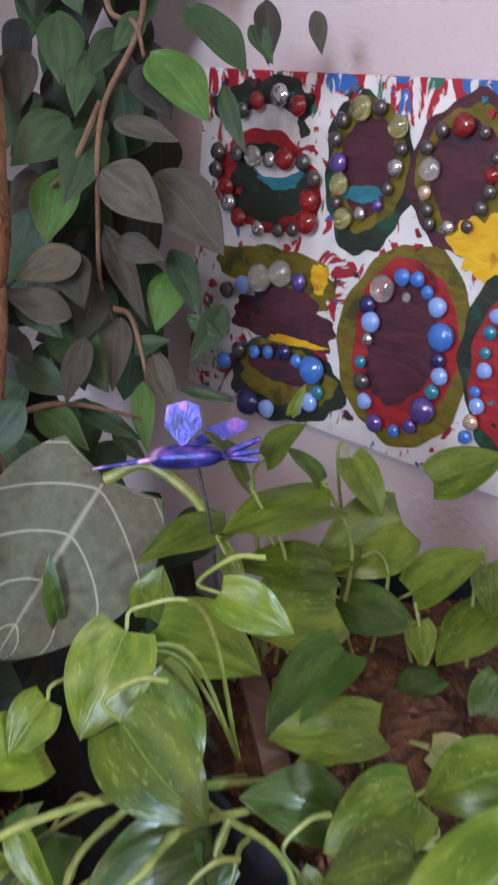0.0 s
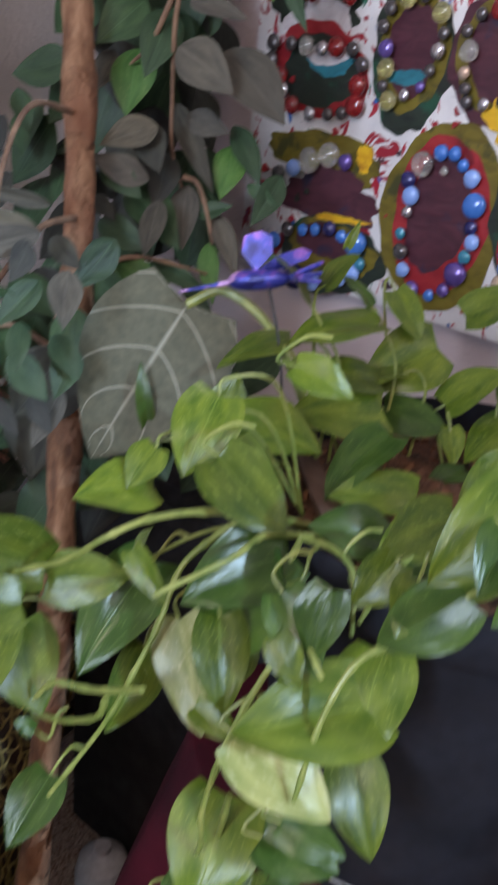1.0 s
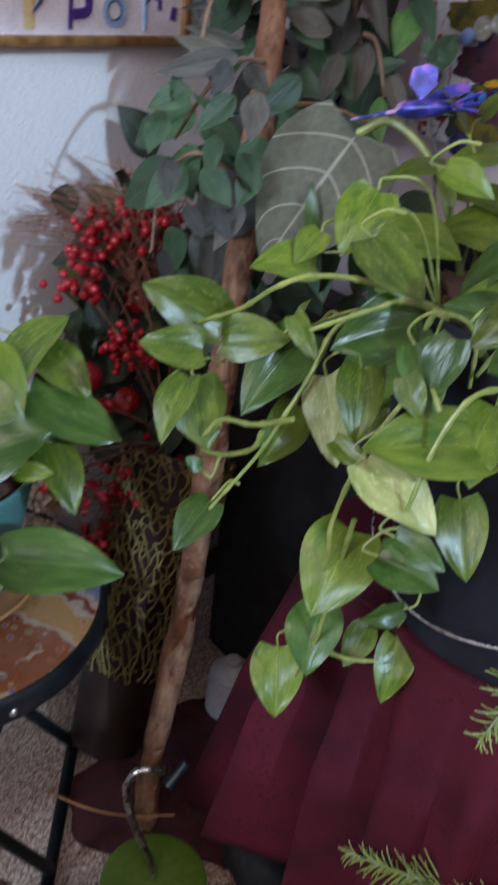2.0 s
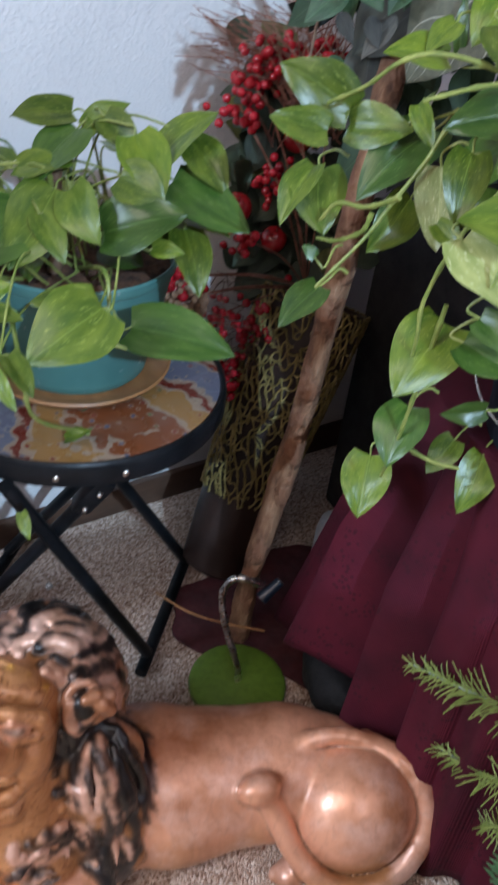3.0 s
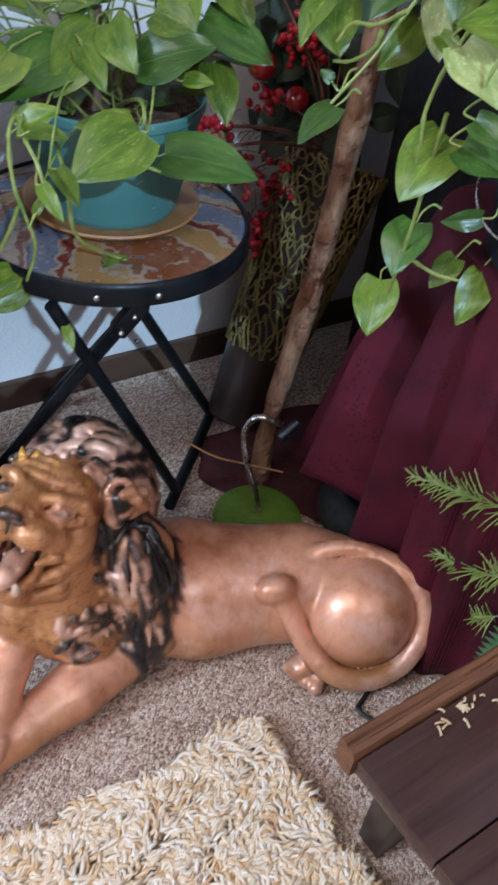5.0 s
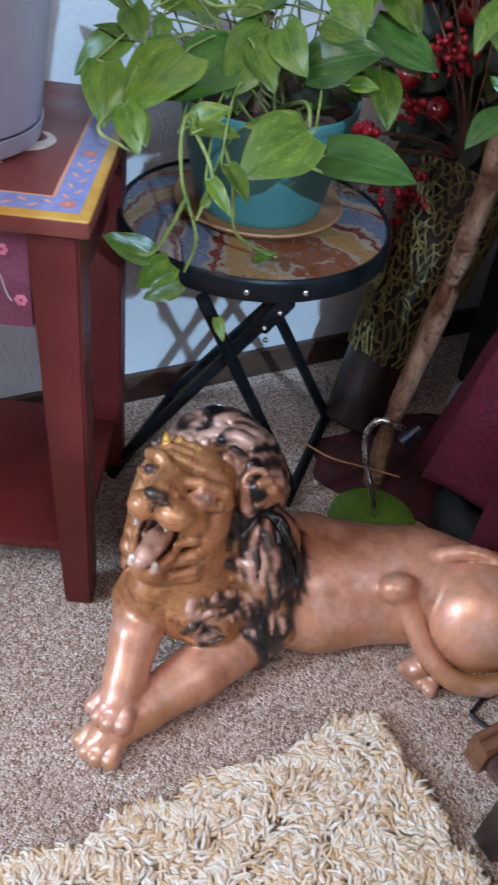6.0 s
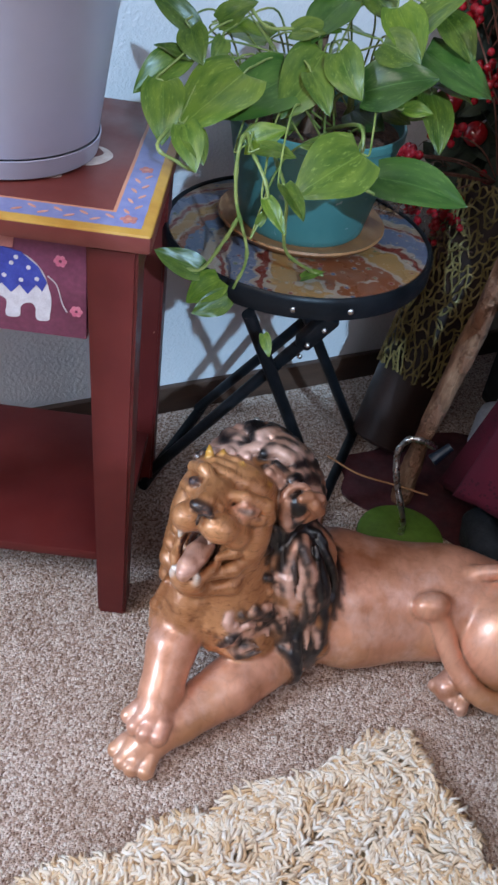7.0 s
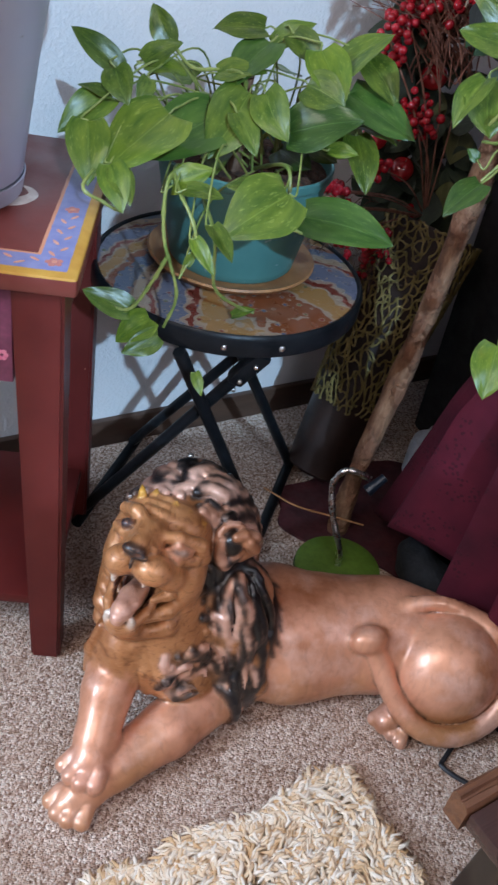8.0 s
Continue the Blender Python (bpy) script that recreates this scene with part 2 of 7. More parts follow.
floor = part("floor", boxed((-0.8, -2.72, -0.10), (2.02, CANVAS_Y + 0.12, 0.0)), M_carpet, label="brown and cream flecked cut-pile carpet")
tagged(floor, "brown and cream flecked cut-pile carpet", "floor", kind="structure")
wl = part("wall_west", boxed((-2.95, 0.0, -0.1), (CORNER + 0.1, 0.12, 2.6), m=M_LEFT), M_wall_l)
tagged(wl, "pale stippled painted wall in daylight", "wall", kind="structure")
# Unseen walls: dark colour cuts bounce light, openings are sized to shape the beams.
M_wall_unseen = wall_material("unseen_wall_darkened", (0.22, 0.17, 0.14), (0.28, 0.22, 0.18))
wn = part("wall_north", boxed((-0.56, CANVAS_Y, -0.1), (1.90, CANVAS_Y + 0.12, 2.6)), M_wall)
tagged(wn, "off-white stippled painted wall", "wall", kind="structure")
bm = bmesh.new()
box(bm, (1.90, -2.6, -0.1), (2.02, -0.13, 2.6))
box(bm, (1.90, 0.50, -0.1), (2.02, CANVAS_Y + 0.12, 2.6))
box(bm, (1.90, -0.13, -0.1), (2.02, 0.50, 1.37))
box(bm, (1.90, -0.13, 2.45), (2.02, 0.50, 2.6))
tagged(part("wall_east", bm, M_wall_unseen, smooth=False), "unseen wall darkened to cut bounce, with a wide window opening", "wall", kind="structure")
bm = bmesh.new()
box(bm, (0.10, -2.72, -0.1), (0.40, -2.6, 2.6))
box(bm, (1.15, -2.72, -0.1), (2.02, -2.6, 2.6))
box(bm, (0.40, -2.72, -0.1), (1.15, -2.6, 1.20))
box(bm, (0.40, -2.72, 2.40), (1.15, -2.6, 2.6))
tagged(part("wall_south", bm, M_wall_unseen, smooth=False), "unseen wall darkened to cut bounce, with a window opening", "wall", kind="structure")
# Unseen ceiling, coloured grey to send less light back down.
tagged(part("ceiling", boxed((-0.8, -2.72, 2.6), (2.02, CANVAS_Y + 0.12, 2.7)), M_ceiling), "plain greyish painted ceiling", "ceiling", kind="structure")
bm = boxed((-2.80, -0.013, 0.0), (CORNER, -0.0005, 0.055), 0.002, M_LEFT)
tagged(part("baseboard", bm, M_base), "dark brown stained wooden baseboard", "baseboard", kind="structure")
bm = boxed((-0.52, CANVAS_Y - 0.013, 0.0), (1.90, CANVAS_Y - 0.0005, 0.055), 0.002)
tagged(part("baseboard", bm, M_base), "dark brown stained wooden baseboard", "baseboard", kind="structure")

# ---- the lion statue ----
def sd_ball(p, c, r):
    """Rough distance to an ellipsoid."""
    q = (p - np.array(c)) / np.array(r)
    k = np.sqrt((q * q).sum(-1))
    return (k - 1) * min(r)


def sd_rod(p, a, b, ra, rb):
    a, b = np.array(a), np.array(b)
    d = b - a
    t = np.clip(((p - a) @ d) / (d @ d), 0, 1)
    return np.sqrt(((p - a - t[..., None] * d) ** 2).sum(-1)) - (ra + (rb - ra) * t)


def shape_distance(shape, p, data):
    if shape == "rod":
        return sd_rod(p, *data)
    if shape == "turned":
        return sd_ball((p - np.array(data[0])) @ data[2].T, (0, 0, 0), data[1])
    return sd_ball(p, *data)


def soft_min(a, b, k):
    h = np.clip(0.5 + 0.5 * (b - a) / k, 0, 1)
    return b + (a - b) * h - k * h * (1 - h)


def surface(values, origin, step):
    """A quad skin at the zero level of a grid of values."""
    inside = values < 0
    nx, ny, nz = values.shape
    total, count = np.zeros((nx - 1, ny - 1, nz - 1, 3)), np.zeros((nx - 1, ny - 1, nz - 1))
    corner = lambda i, j, k: (slice(i, nx - 1 + i), slice(j, ny - 1 + j), slice(k, nz - 1 + k))
    for axis in range(3):
        for u in (0, 1):
            for v in (0, 1):
                lo = [u, v]
                lo.insert(axis, 0)
                hi = list(lo)
                hi[axis] = 1
                a, b = values[corner(*lo)], values[corner(*hi)]
                cross = (a < 0) != (b < 0)
                t = np.where(cross, a / np.where(cross, a - b, 1), 0)
                for n in range(3):
                    total[..., n] += np.where(cross, lo[n] + (t if n == axis else 0), 0)
                count += cross
    live = count > 0
    index = np.full(live.shape, -1)
    index[live] = np.arange(live.sum())
    cells = np.argwhere(live)
    verts = (cells + total[live] / count[live][:, None]) * step + np.array(origin)
    quads = []
    for axis in range(3):
        o1, o2 = (axis + 1) % 3, (axis + 2) % 3
        lo = [slice(1, n - 1) for n in (nx, ny, nz)]
        hi = list(lo)
        lo[axis], hi[axis] = slice(0, values.shape[axis] - 1), slice(1, values.shape[axis])
        a, b = inside[tuple(lo)], inside[tuple(hi)]
        for way in (0, 1):
            at = np.argwhere((a & ~b) if way == 0 else (b & ~a))
            base = at.copy()
            base[:, o1] += 1
            base[:, o2] += 1
            ring = []
            for d1, d2 in ((-1, -1), (0, -1), (0, 0), (-1, 0)):
                c = base.copy()
                c[:, o1] += d1
                c[:, o2] += d2
                ring.append(index[c[:, 0], c[:, 1], c[:, 2]])
            q = np.stack(ring, 1)
            quads.append(q if way == 0 else q[:, ::-1])
    quads = np.concatenate(quads)
    return verts, quads[(quads >= 0).all(1)]


def lion_statue():
    BODY, FACE, DARK, TOOTH, TONGUE, NOSE, LOCK, PAW, EYE, PUPIL, TUFT, TUFTY = range(12)
    paint = {BODY: (0.64, 0.31, 0.185), FACE: (0.50, 0.232, 0.092), DARK: (0.012, 0.012, 0.014), TOOTH: (0.80, 0.76, 0.68), TONGUE: (0.62, 0.36, 0.27), NOSE: (0.008, 0.008, 0.012), EYE: (0.34, 0.27, 0.23), PUPIL: (0.012, 0.014, 0.025), TUFT: (0.58, 0.30, 0.045), TUFTY: (0.48, 0.22, 0.08), LOCK: (0.66, 0.40, 0.30), PAW: (0.60, 0.30, 0.20)}
    rng = random.Random(11)
    parts = []  # kind, softness, shape

    def rod(kind, k, *pts):
        for (a, ra), (b, rb) in zip(pts, pts[1:]):
            parts.append((kind, k, "rod", (a, b, ra, rb)))

    def egg(kind, k, c, r):
        parts.append((kind, k, "egg", (c, r if isinstance(r, tuple) else (r, r, r))))

    def toe(tip, root, r):
        mid = tuple(0.45 * a + 0.55 * b + (0.004 if n == 2 else 0) for n, (a, b) in enumerate(zip(tip, root)))
        rod(PAW, 0.0022, (root, r), (mid, r * 1.02), (tip, r * 1.08))

    def toes(c):
        for i in (-1.5, -0.5, 0.5, 1.5):
            d = 0.031 - 0.0035 * i * i
            toe((c[0] + 0.68 * d + 0.0112 * i, c[1] - 0.73 * d + 0.0105 * i, c[2] - 0.004), (c[0] + 0.0075 * i, c[1] + 0.007 * i, c[2] + 0.001), 0.0098)

    # trunk, loin and rump
    rod(BODY, 0.03, ((0.132, 0.15, 0.078), 0.084), ((0.146, 0.235, 0.068), 0.080), ((0.156, 0.30, 0.064), 0.075), ((0.168, 0.37, 0.066), 0.074), ((0.184, 0.422, 0.064), 0.070))
    egg(BODY, 0.02, (0.186, 0.235, 0.048), (0.05, 0.07, 0.05))
    egg(BODY, 0.02, (0.122, 0.21, 0.120), (0.045, 0.05, 0.035))
    # thigh, hind paw and the tail that lies round them
    egg(BODY, 0.0045, (0.234, 0.437, 0.070), (0.077, 0.080, 0.079))
    hip = spline([(0.186, 0.345, 0.118), (0.184, 0.385, 0.140), (0.194, 0.430, 0.149), (0.218, 0.472, 0.138), (0.248, 0.498, 0.112)], 14)
    rod(BODY, 0.006, *[(tuple(p), 0.009) for p in hip])
    tail = spline([(0.20, 0.458, 0.135), (0.243, 0.497, 0.128), (0.283, 0.510, 0.088), (0.307, 0.482, 0.042), (0.314, 0.430, 0.022), (0.300, 0.382, 0.030), (0.264, 0.351, 0.058), (0.238, 0.338, 0.09), (0.222, 0.325, 0.118)], 32)
    rod(BODY, 0.005, *[(tuple(p), 0.0145 - 0.00008 * n) for n, p in enumerate(tail)])
    egg(BODY, 0.006, (0.220, 0.318, 0.126), (0.018, 0.026, 0.020))
    rod(PAW, 0.008, ((0.25, 0.385, 0.022), 0.022), ((0.272, 0.350, 0.016), 0.019))
    for n in range(4):
        toe((0.264 + 0.013 * n, 0.336 + 0.007 * n, 0.012), (0.255 + 0.008 * n, 0.365 + 0.003 * n, 0.018), 0.009)
    # chest and throat
    egg(FACE, 0.025, (0.165, 0.055, 0.13), (0.06, 0.062, 0.075))
    egg(FACE, 0.018, (0.188, 0.050, 0.105), (0.036, 0.055, 0.045))
    egg(FACE, 0.012, (0.205, 0.075, 0.082), (0.032, 0.042, 0.024))
    egg(FACE, 0.015, (0.185, 0.0, 0.12), (0.036, 0.03, 0.05))
    # mane mass
    egg(DARK, 0.03, (0.085, 0.10, 0.192), (0.078, 0.082, 0.102))
    egg(DARK, 0.02, (0.074, 0.103, 0.234), (0.058, 0.062, 0.060))
    egg(DARK, 0.02, (0.155, 0.145, 0.115), (0.06, 0.052, 0.10))
    egg(DARK, 0.015, (0.185, 0.150, 0.055), (0.052, 0.036, 0.065))
    # fore legs; the far paw lies on the near one
    rod(BODY, 0.008, ((0.205, 0.122, 0.040), 0.040), ((0.245, 0.055, 0.034), 0.036), ((0.278, -0.015, 0.028), 0.029), ((0.300, -0.055, 0.022), 0.024))
    egg(PAW, 0.006, (0.304, -0.062, 0.018), (0.025, 0.027, 0.018))
    toes((0.302, -0.060, 0.017))
    rod(BODY, 0.007, ((0.165, 0.005, 0.115), 0.036), ((0.215, -0.018, 0.088), 0.031), ((0.258, -0.036, 0.058), 0.026), ((0.275, -0.043, 0.048), 0.024))
    egg(PAW, 0.006, (0.278, -0.044, 0.047), (0.024, 0.027, 0.017))
    toes((0.277, -0.043, 0.047))
    # head, in its own axes: ahead, to the near side, up
    eye0 = np.array((0.1504, 0.0328, 0.2819))
    ax = np.array(((0.743, -0.439, 0.505), (0.525, 0.850, -0.033), (-0.415, 0.290, 0.862)))
    ax = ax / np.linalg.norm(ax, axis=1)[:, None]
    W = lambda x, y, z: tuple(eye0 + x * ax[0] + y * ax[1] + z * ax[2])

    def hrod(kind, k, *pts):
        rod(kind, k, *[(W(x, y, z), r) for x, y, z, r in pts])

    def both(kind, k, *pts):
        for sg in (1, -1):
            hrod(kind, k, *[(x, sg * y, z, r) for x, y, z, r in pts])

    def turned(kind, k, x, y, z, r):
        parts.append((kind, k, "turned", (W(x, y, z), r, ax)))

    # skull, cheeks and the ruff that hangs from them to the chest
    turned(FACE, 0.012, -0.045, 0.006, -0.006, (0.048, 0.060, 0.044))
    turned(FACE, 0.014, -0.050, 0.008, -0.080, (0.050, 0.062, 0.072))
    turned(FACE, 0.012, -0.028, 0.006, 0.020, (0.028, 0.044, 0.018))
    turned(FACE, 0.012, -0.022, 0.050, -0.040, (0.030, 0.022, 0.034))
    turned(FACE, 0.012, -0.030, -0.036, -0.036, (0.030, 0.020, 0.036))
    # bridge of the nose, muzzle and the two lip pads
    hrod(FACE, 0.010, (-0.012, 0.004, 0.006, 0.019), (0.020, 0.001, 0.003, 0.017), (0.047, -0.001, -0.003, 0.013))
    hrod(FACE, 0.010, (-0.012, 0.002, -0.020, 0.034), (0.026, 0, -0.020, 0.025))
    turned(FACE, 0.004, 0.040, 0.020, -0.026, (0.022, 0.0225, 0.0185))
    turned(FACE, 0.004, 0.043, -0.017, -0.026, (0.019, 0.0185, 0.0180))
    turned(FACE, 0.008, 0.014, 0.036, -0.034, (0.022, 0.018, 0.018))
    # brows, bags under the eyes and the wrinkles across the nose
    hrod(FACE, 0.004, (0.022, 0.012, 0.007, 0.007), (0.017, 0.036, 0.011, 0.008), (0.000, 0.058, 0.006, 0.009), (-0.014, 0.064, -0.010, 0.008))
    hrod(FACE, 0.004, (0.017, -0.006, 0.016, 0.007), (0.009, -0.022, 0.024, 0.008), (-0.012, -0.040, 0.018, 0.008))
    hrod(FACE, 0.004, (0.026, 0.022, -0.010, 0.005), (0.016, 0.040, -0.014, 0.006), (0.000, 0.057, -0.012, 0.007))
    hrod(FACE, 0.005, (0.026, -0.016, -0.003, 0.005), (0.012, -0.030, -0.002, 0.006), (-0.008, -0.044, -0.004, 0.006))
    for k in range(4):
        hrod(FACE, 0.003, (0.016 + 0.009 * k, -0.013, 0.010 - 0.004 * k, 0.0042), (0.020 + 0.009 * k, 0.001, 0.015 - 0.004 * k, 0.0052), (0.016 + 0.009 * k, 0.016, 0.009 - 0.004 * k, 0.0042))
    for k in range(3):
        hrod(FACE, 0.004, (-0.006 - 0.012 * k, -0.018, 0.028 + 0.005 * k, 0.004), (-0.001 - 0.012 * k, 0.004, 0.026 + 0.006 * k, 0.005), (-0.006 - 0.012 * k, 0.028, 0.021 + 0.006 * k, 0.004))
    # jowls that sweep from the chin up to the ear
    for a, b, c, r in (((0.020, 0.026, -0.066), (0.006, 0.040, -0.058), (-0.020, 0.060, -0.036), 0.0075), ((0.016, 0.022, -0.092), (-0.002, 0.043, -0.080), (-0.032, 0.062, -0.052), 0.010), ((0.006, 0.018, -0.116), (-0.014, 0.045, -0.102), (-0.042, 0.062, -0.074), 0.012), ((-0.012, 0.016, -0.138), (-0.030, 0.042, -0.126), (-0.050, 0.060, -0.100), 0.013)):
        for sg in (1, -0.86):
            hrod(FACE, 0.0035, *[(x - (0.012 if sg < 0 else 0), sg * y, z, r * f) for (x, y, z), f in ((a, 0.55), (b, 1.0), (c, 0.6))])
    # lower jaw and lip
    hrod(FACE, 0.008, (-0.04, 0.002, -0.095, 0.040), (0.002, 0.002, -0.106, 0.022))
    turned(FACE, 0.005, 0.022, 0.001, -0.106, (0.018, 0.021, 0.012))
    both(FACE, 0.004, (0.000, 0.026, -0.060, 0.006), (0.018, 0.023, -0.084, 0.006), (0.034, 0.012, -0.099, 0.006), (0.037, 0.0, -0.101, 0.006))
    # tufts of fur down the throat
    for k in range(7):
        y = -0.050 + 0.018 * k
        hrod(FACE, 0.004, (-0.020, y * 0.6, -0.130, 0.007), (-0.030 + 0.004 * (k % 2), y * 0.8 + 0.004, -0.165, 0.010), (-0.048, y * 0.8 + 0.008 * math.sin(3 * k), -0.200, 0.005))
    cut = [(W(0.046, -0.001, -0.066), (0.034, 0.0185, 0.026)), (W(0.014, 0, -0.063), (0.030, 0.0215, 0.024)), (W(0.016, 0.040, -0.002), (0.010, 0.010, 0.0042)), (W(0.013, -0.025, 0.008), (0.012, 0.0105, 0.0060))]
    late = len(parts)
    hrod(TONGUE, 0.003, (-0.010, 0.003, -0.066, 0.013), (0.016, 0.001, -0.072, 0.0145), (0.036, -0.001, -0.083, 0.0125), (0.044, -0.002, -0.090, 0.0090))
    hrod(TONGUE, 0.002, (0.010, 0.012, -0.060, 0.006), (0.030, 0.010, -0.073, 0.006), (0.042, 0.006, -0.085, 0.005))
    turned(NOSE, 0.002, 0.0575, -0.003, -0.006, (0.0085, 0.0140, 0.0080))
    turned(NOSE, 0.002, 0.0600, 0.007, -0.011, (0.0055, 0.0090, 0.0042))
    turned(NOSE, 0.002, 0.0610, -0.001, -0.019, (0.0035, 0.0025, 0.0090))
    turned(EYE, 0.001, 0.0195, 0.040, -0.0025, (0.0070, 0.0105, 0.0054))
    turned(PUPIL, 0.001, 0.0245, 0.039, -0.0020, (0.0030, 0.0036, 0.0036))
    turned(PUPIL, 0.001, 0.0165, -0.026, 0.008, (0.0075, 0.0090, 0.0070))
    hrod(BODY, 0.002, (0.022, 0.027, -0.003, 0.0024), (0.0260, 0.039, 0.0050, 0.0030), (0.012, 0.053, -0.001, 0.0026))
    hrod(BODY, 0.002, (0.022, 0.027, -0.005, 0.0022), (0.0240, 0.040, -0.0095, 0.0026), (0.012, 0.053, -0.005, 0.0022))
    for x, y, z, ln, r in ((0.047, -0.0180, -0.036, 0.012, 0.0056), (0.046, 0.0165, -0.038, 0.007, 0.0040)):
        hrod(TOOTH, 0.001, (x, y, z, r), (x + 0.002, y, z - ln, r * 0.55))
    for y in (-0.0155, 0.0130):
        hrod(TOOTH, 0.001, (0.036, y, -0.097, 0.0050), (0.0385, y, -0.090, 0.0042))
    # gilt tufts over the brow
    for x, y, z, n in ((-0.026, -0.028, 0.030, 0.017), (-0.034, -0.014, 0.034, 0.012), (-0.024, 0.012, 0.026, 0.016), (-0.026, 0.028, 0.024, 0.010), (-0.030, 0.046, 0.018, 0.009)):
        hrod(TUFT, 0.002, (x, y, z, 0.0062), (x + 0.004, y * 1.05, z + 0.55 * n, 0.0044), (x + 0.002, y * 1.15, z + n, 0.0016))
    # the near ear, deep in the mane: a copper rim round a dark hollow
    turned(DARK, 0.004, -0.054, 0.074, 0.006, (0.016, 0.020, 0.026))
    hrod(LOCK, 0.002, *[(-0.046 - 0.006 * math.cos(a), 0.086 + 0.016 * math.cos(a), 0.012 + 0.021 * math.sin(a), 0.0044) for a in (radians(-70 + 26 * n) for n in range(11))])
    turned(DARK, 0.001, -0.042, 0.088, 0.010, (0.010, 0.0125, 0.0150))
    # locks of the mane, laid on the mass from the face backwards and down
    body = list(parts)

    rods = [e[3] for e in body if e[2] == "rod"]
    eggs = [(e[3][0], e[3][1], e[3][2] if e[2] == "turned" else np.eye(3)) for e in body if e[2] != "rod"]
    ra, rd = np.array([e[0] for e in rods]), np.array([np.subtract(e[1], e[0]) for e in rods])
    r0s, r1s = np.array([e[2] for e in rods]), np.array([e[3] for e in rods])
    ec, er = np.array([e[0] for e in eggs]), np.array([e[1] for e in eggs])
    em = np.array([e[2] for e in eggs])

    def mass(q):
        v = q[:, None, :] - ra
        t = np.clip((v * rd).sum(-1) / (rd * rd).sum(-1), 0, 1)
        f = np.sqrt(((v - t[..., None] * rd) ** 2).sum(-1)) - (r0s + (r1s - r0s) * t)
        w = np.einsum("kij,nkj->nki", em, q[:, None, :] - ec) / er
        g = (np.sqrt((w * w).sum(-1)) - 1) * er.min(-1)
        return np.minimum(f.min(1), g.min(1))

    def onto(p):
        """Bring a point back to the skin of the mass."""
        h = 0.003
        q = p + h * np.array(((1, 0, 0), (-1, 0, 0), (0, 1, 0), (0, -1, 0), (0, 0, 1), (0, 0, -1), (0, 0, 0)))
        f = mass(q)
        g = np.array((f[0] - f[1], f[2] - f[3], f[4] - f[5]))
        g /= max(np.linalg.norm(g), 1e-9)
        return p - g * np.clip(f[6], -0.012, 0.012), g

    def lock(p, flow, ln, r0, kind, wave, k=0.001, lift=0.0022):
        pts, n = [], 8
        phase = 55 * p[1] + 42 * p[2] + 30 * p[0] + rng.uniform(-0.25, 0.25)
        for i in range(n + 1):
            f = i / n
            p, g = onto(p)
            side = np.cross(g, flow)
            side /= max(np.linalg.norm(side), 1e-9)
            pts.append((tuple(p + g * (lift + 0.0022 * math.sin(6 * f + phase))), max(r0 * (0.65 + 1.5 * f - 2.0 * f * f), 0.0012)))
            go = flow + side * wave * math.cos(phase + 7.5 * f)
            go = go - g * (go @ g)
            p = p + go / max(np.linalg.norm(go), 1e-9) * ln / n
        rod(kind, k, *pts)

    middle = np.array((0.095, 0.085, 0.20))
    made = 0
    while made < 210:
        d = np.array([rng.gauss(0, 1) for _ in range(3)])
        d /= np.linalg.norm(d)
        q = middle + np.outer(np.linspace(0.03, 0.17, 40), d)
        out = np.argwhere(mass(q) > 0)
        if not len(out):
            continue
        p = q[out[0][0]]
        if p[2] < 0.06 or d[0] < -0.6 or d[2] < -0.75:
            continue
        rel = ax @ (p - eye0)  # keep the face and the throat free
        if rel[0] > -0.036 and -0.072 < rel[1] < 0.080 and rel[2] > -0.125 and rel[2] < 0.042 or rel[0] > -0.028 or rel[1] < -0.045 and rel[2] < 0.02 or rel[0] > -0.005 or rel[1] < 0.050 and rel[2] < -0.07:
            continue
        crest = rel[2] > 0.012
        down = min(max((p[1] - 0.075) / 0.06, 0.0), 1.0) if not crest else 0.0
        if p[1] > 0.165:
            continue
        flow = (-0.7 * ax[0] + np.array((0.06, 0.06, -0.55))) * (1 - down) + np.array((0.30, 0.10, -1.0)) * down + np.array([rng.uniform(-0.06, 0.06) for _ in range(3)])
        streak = math.sin(70 * p[1] + 50 * p[0] + 2.5 * math.sin(38 * p[2])) + 0.5 * math.sin(140 * p[1] - 90 * p[2])
        pale = streak * (0.4 if crest else 1.0) + (0.9 * math.sin(2.4 * made) if crest else 0.0) > (0.1 if crest else 0.85 if rel[0] < -0.06 else 0.45)
        made += 1
        lock(p, flow, rng.uniform(0.06, 0.12), rng.uniform(0.0070, 0.0105) if crest else rng.uniform(0.0055, 0.0085), LOCK if pale else DARK, rng.uniform(0.5, 0.8) * (1 - 0.65 * down), 0.0006, 0.0050 if crest else 0.0026)
    # wavy locks between the jaw and the shoulder, then the fringe on the flank
    for n in range(28):
        s = n / 27
        p = np.array((0.150 + 0.055 * s, 0.105 - 0.065 * s + rng.uniform(-0.01, 0.02), 0.175 - 0.03 * s - 0.035 * rng.random()))
        flow = np.array((0.20, 0.60, -0.50)) + np.array([rng.uniform(-0.12, 0.12) for _ in range(3)])
        lock(p, flow, rng.uniform(0.05, 0.095), rng.uniform(0.0060, 0.0088), LOCK if math.sin(1.9 * n) > -0.1 else (DARK if n % 3 else FACE), 1.2, 0.0012)
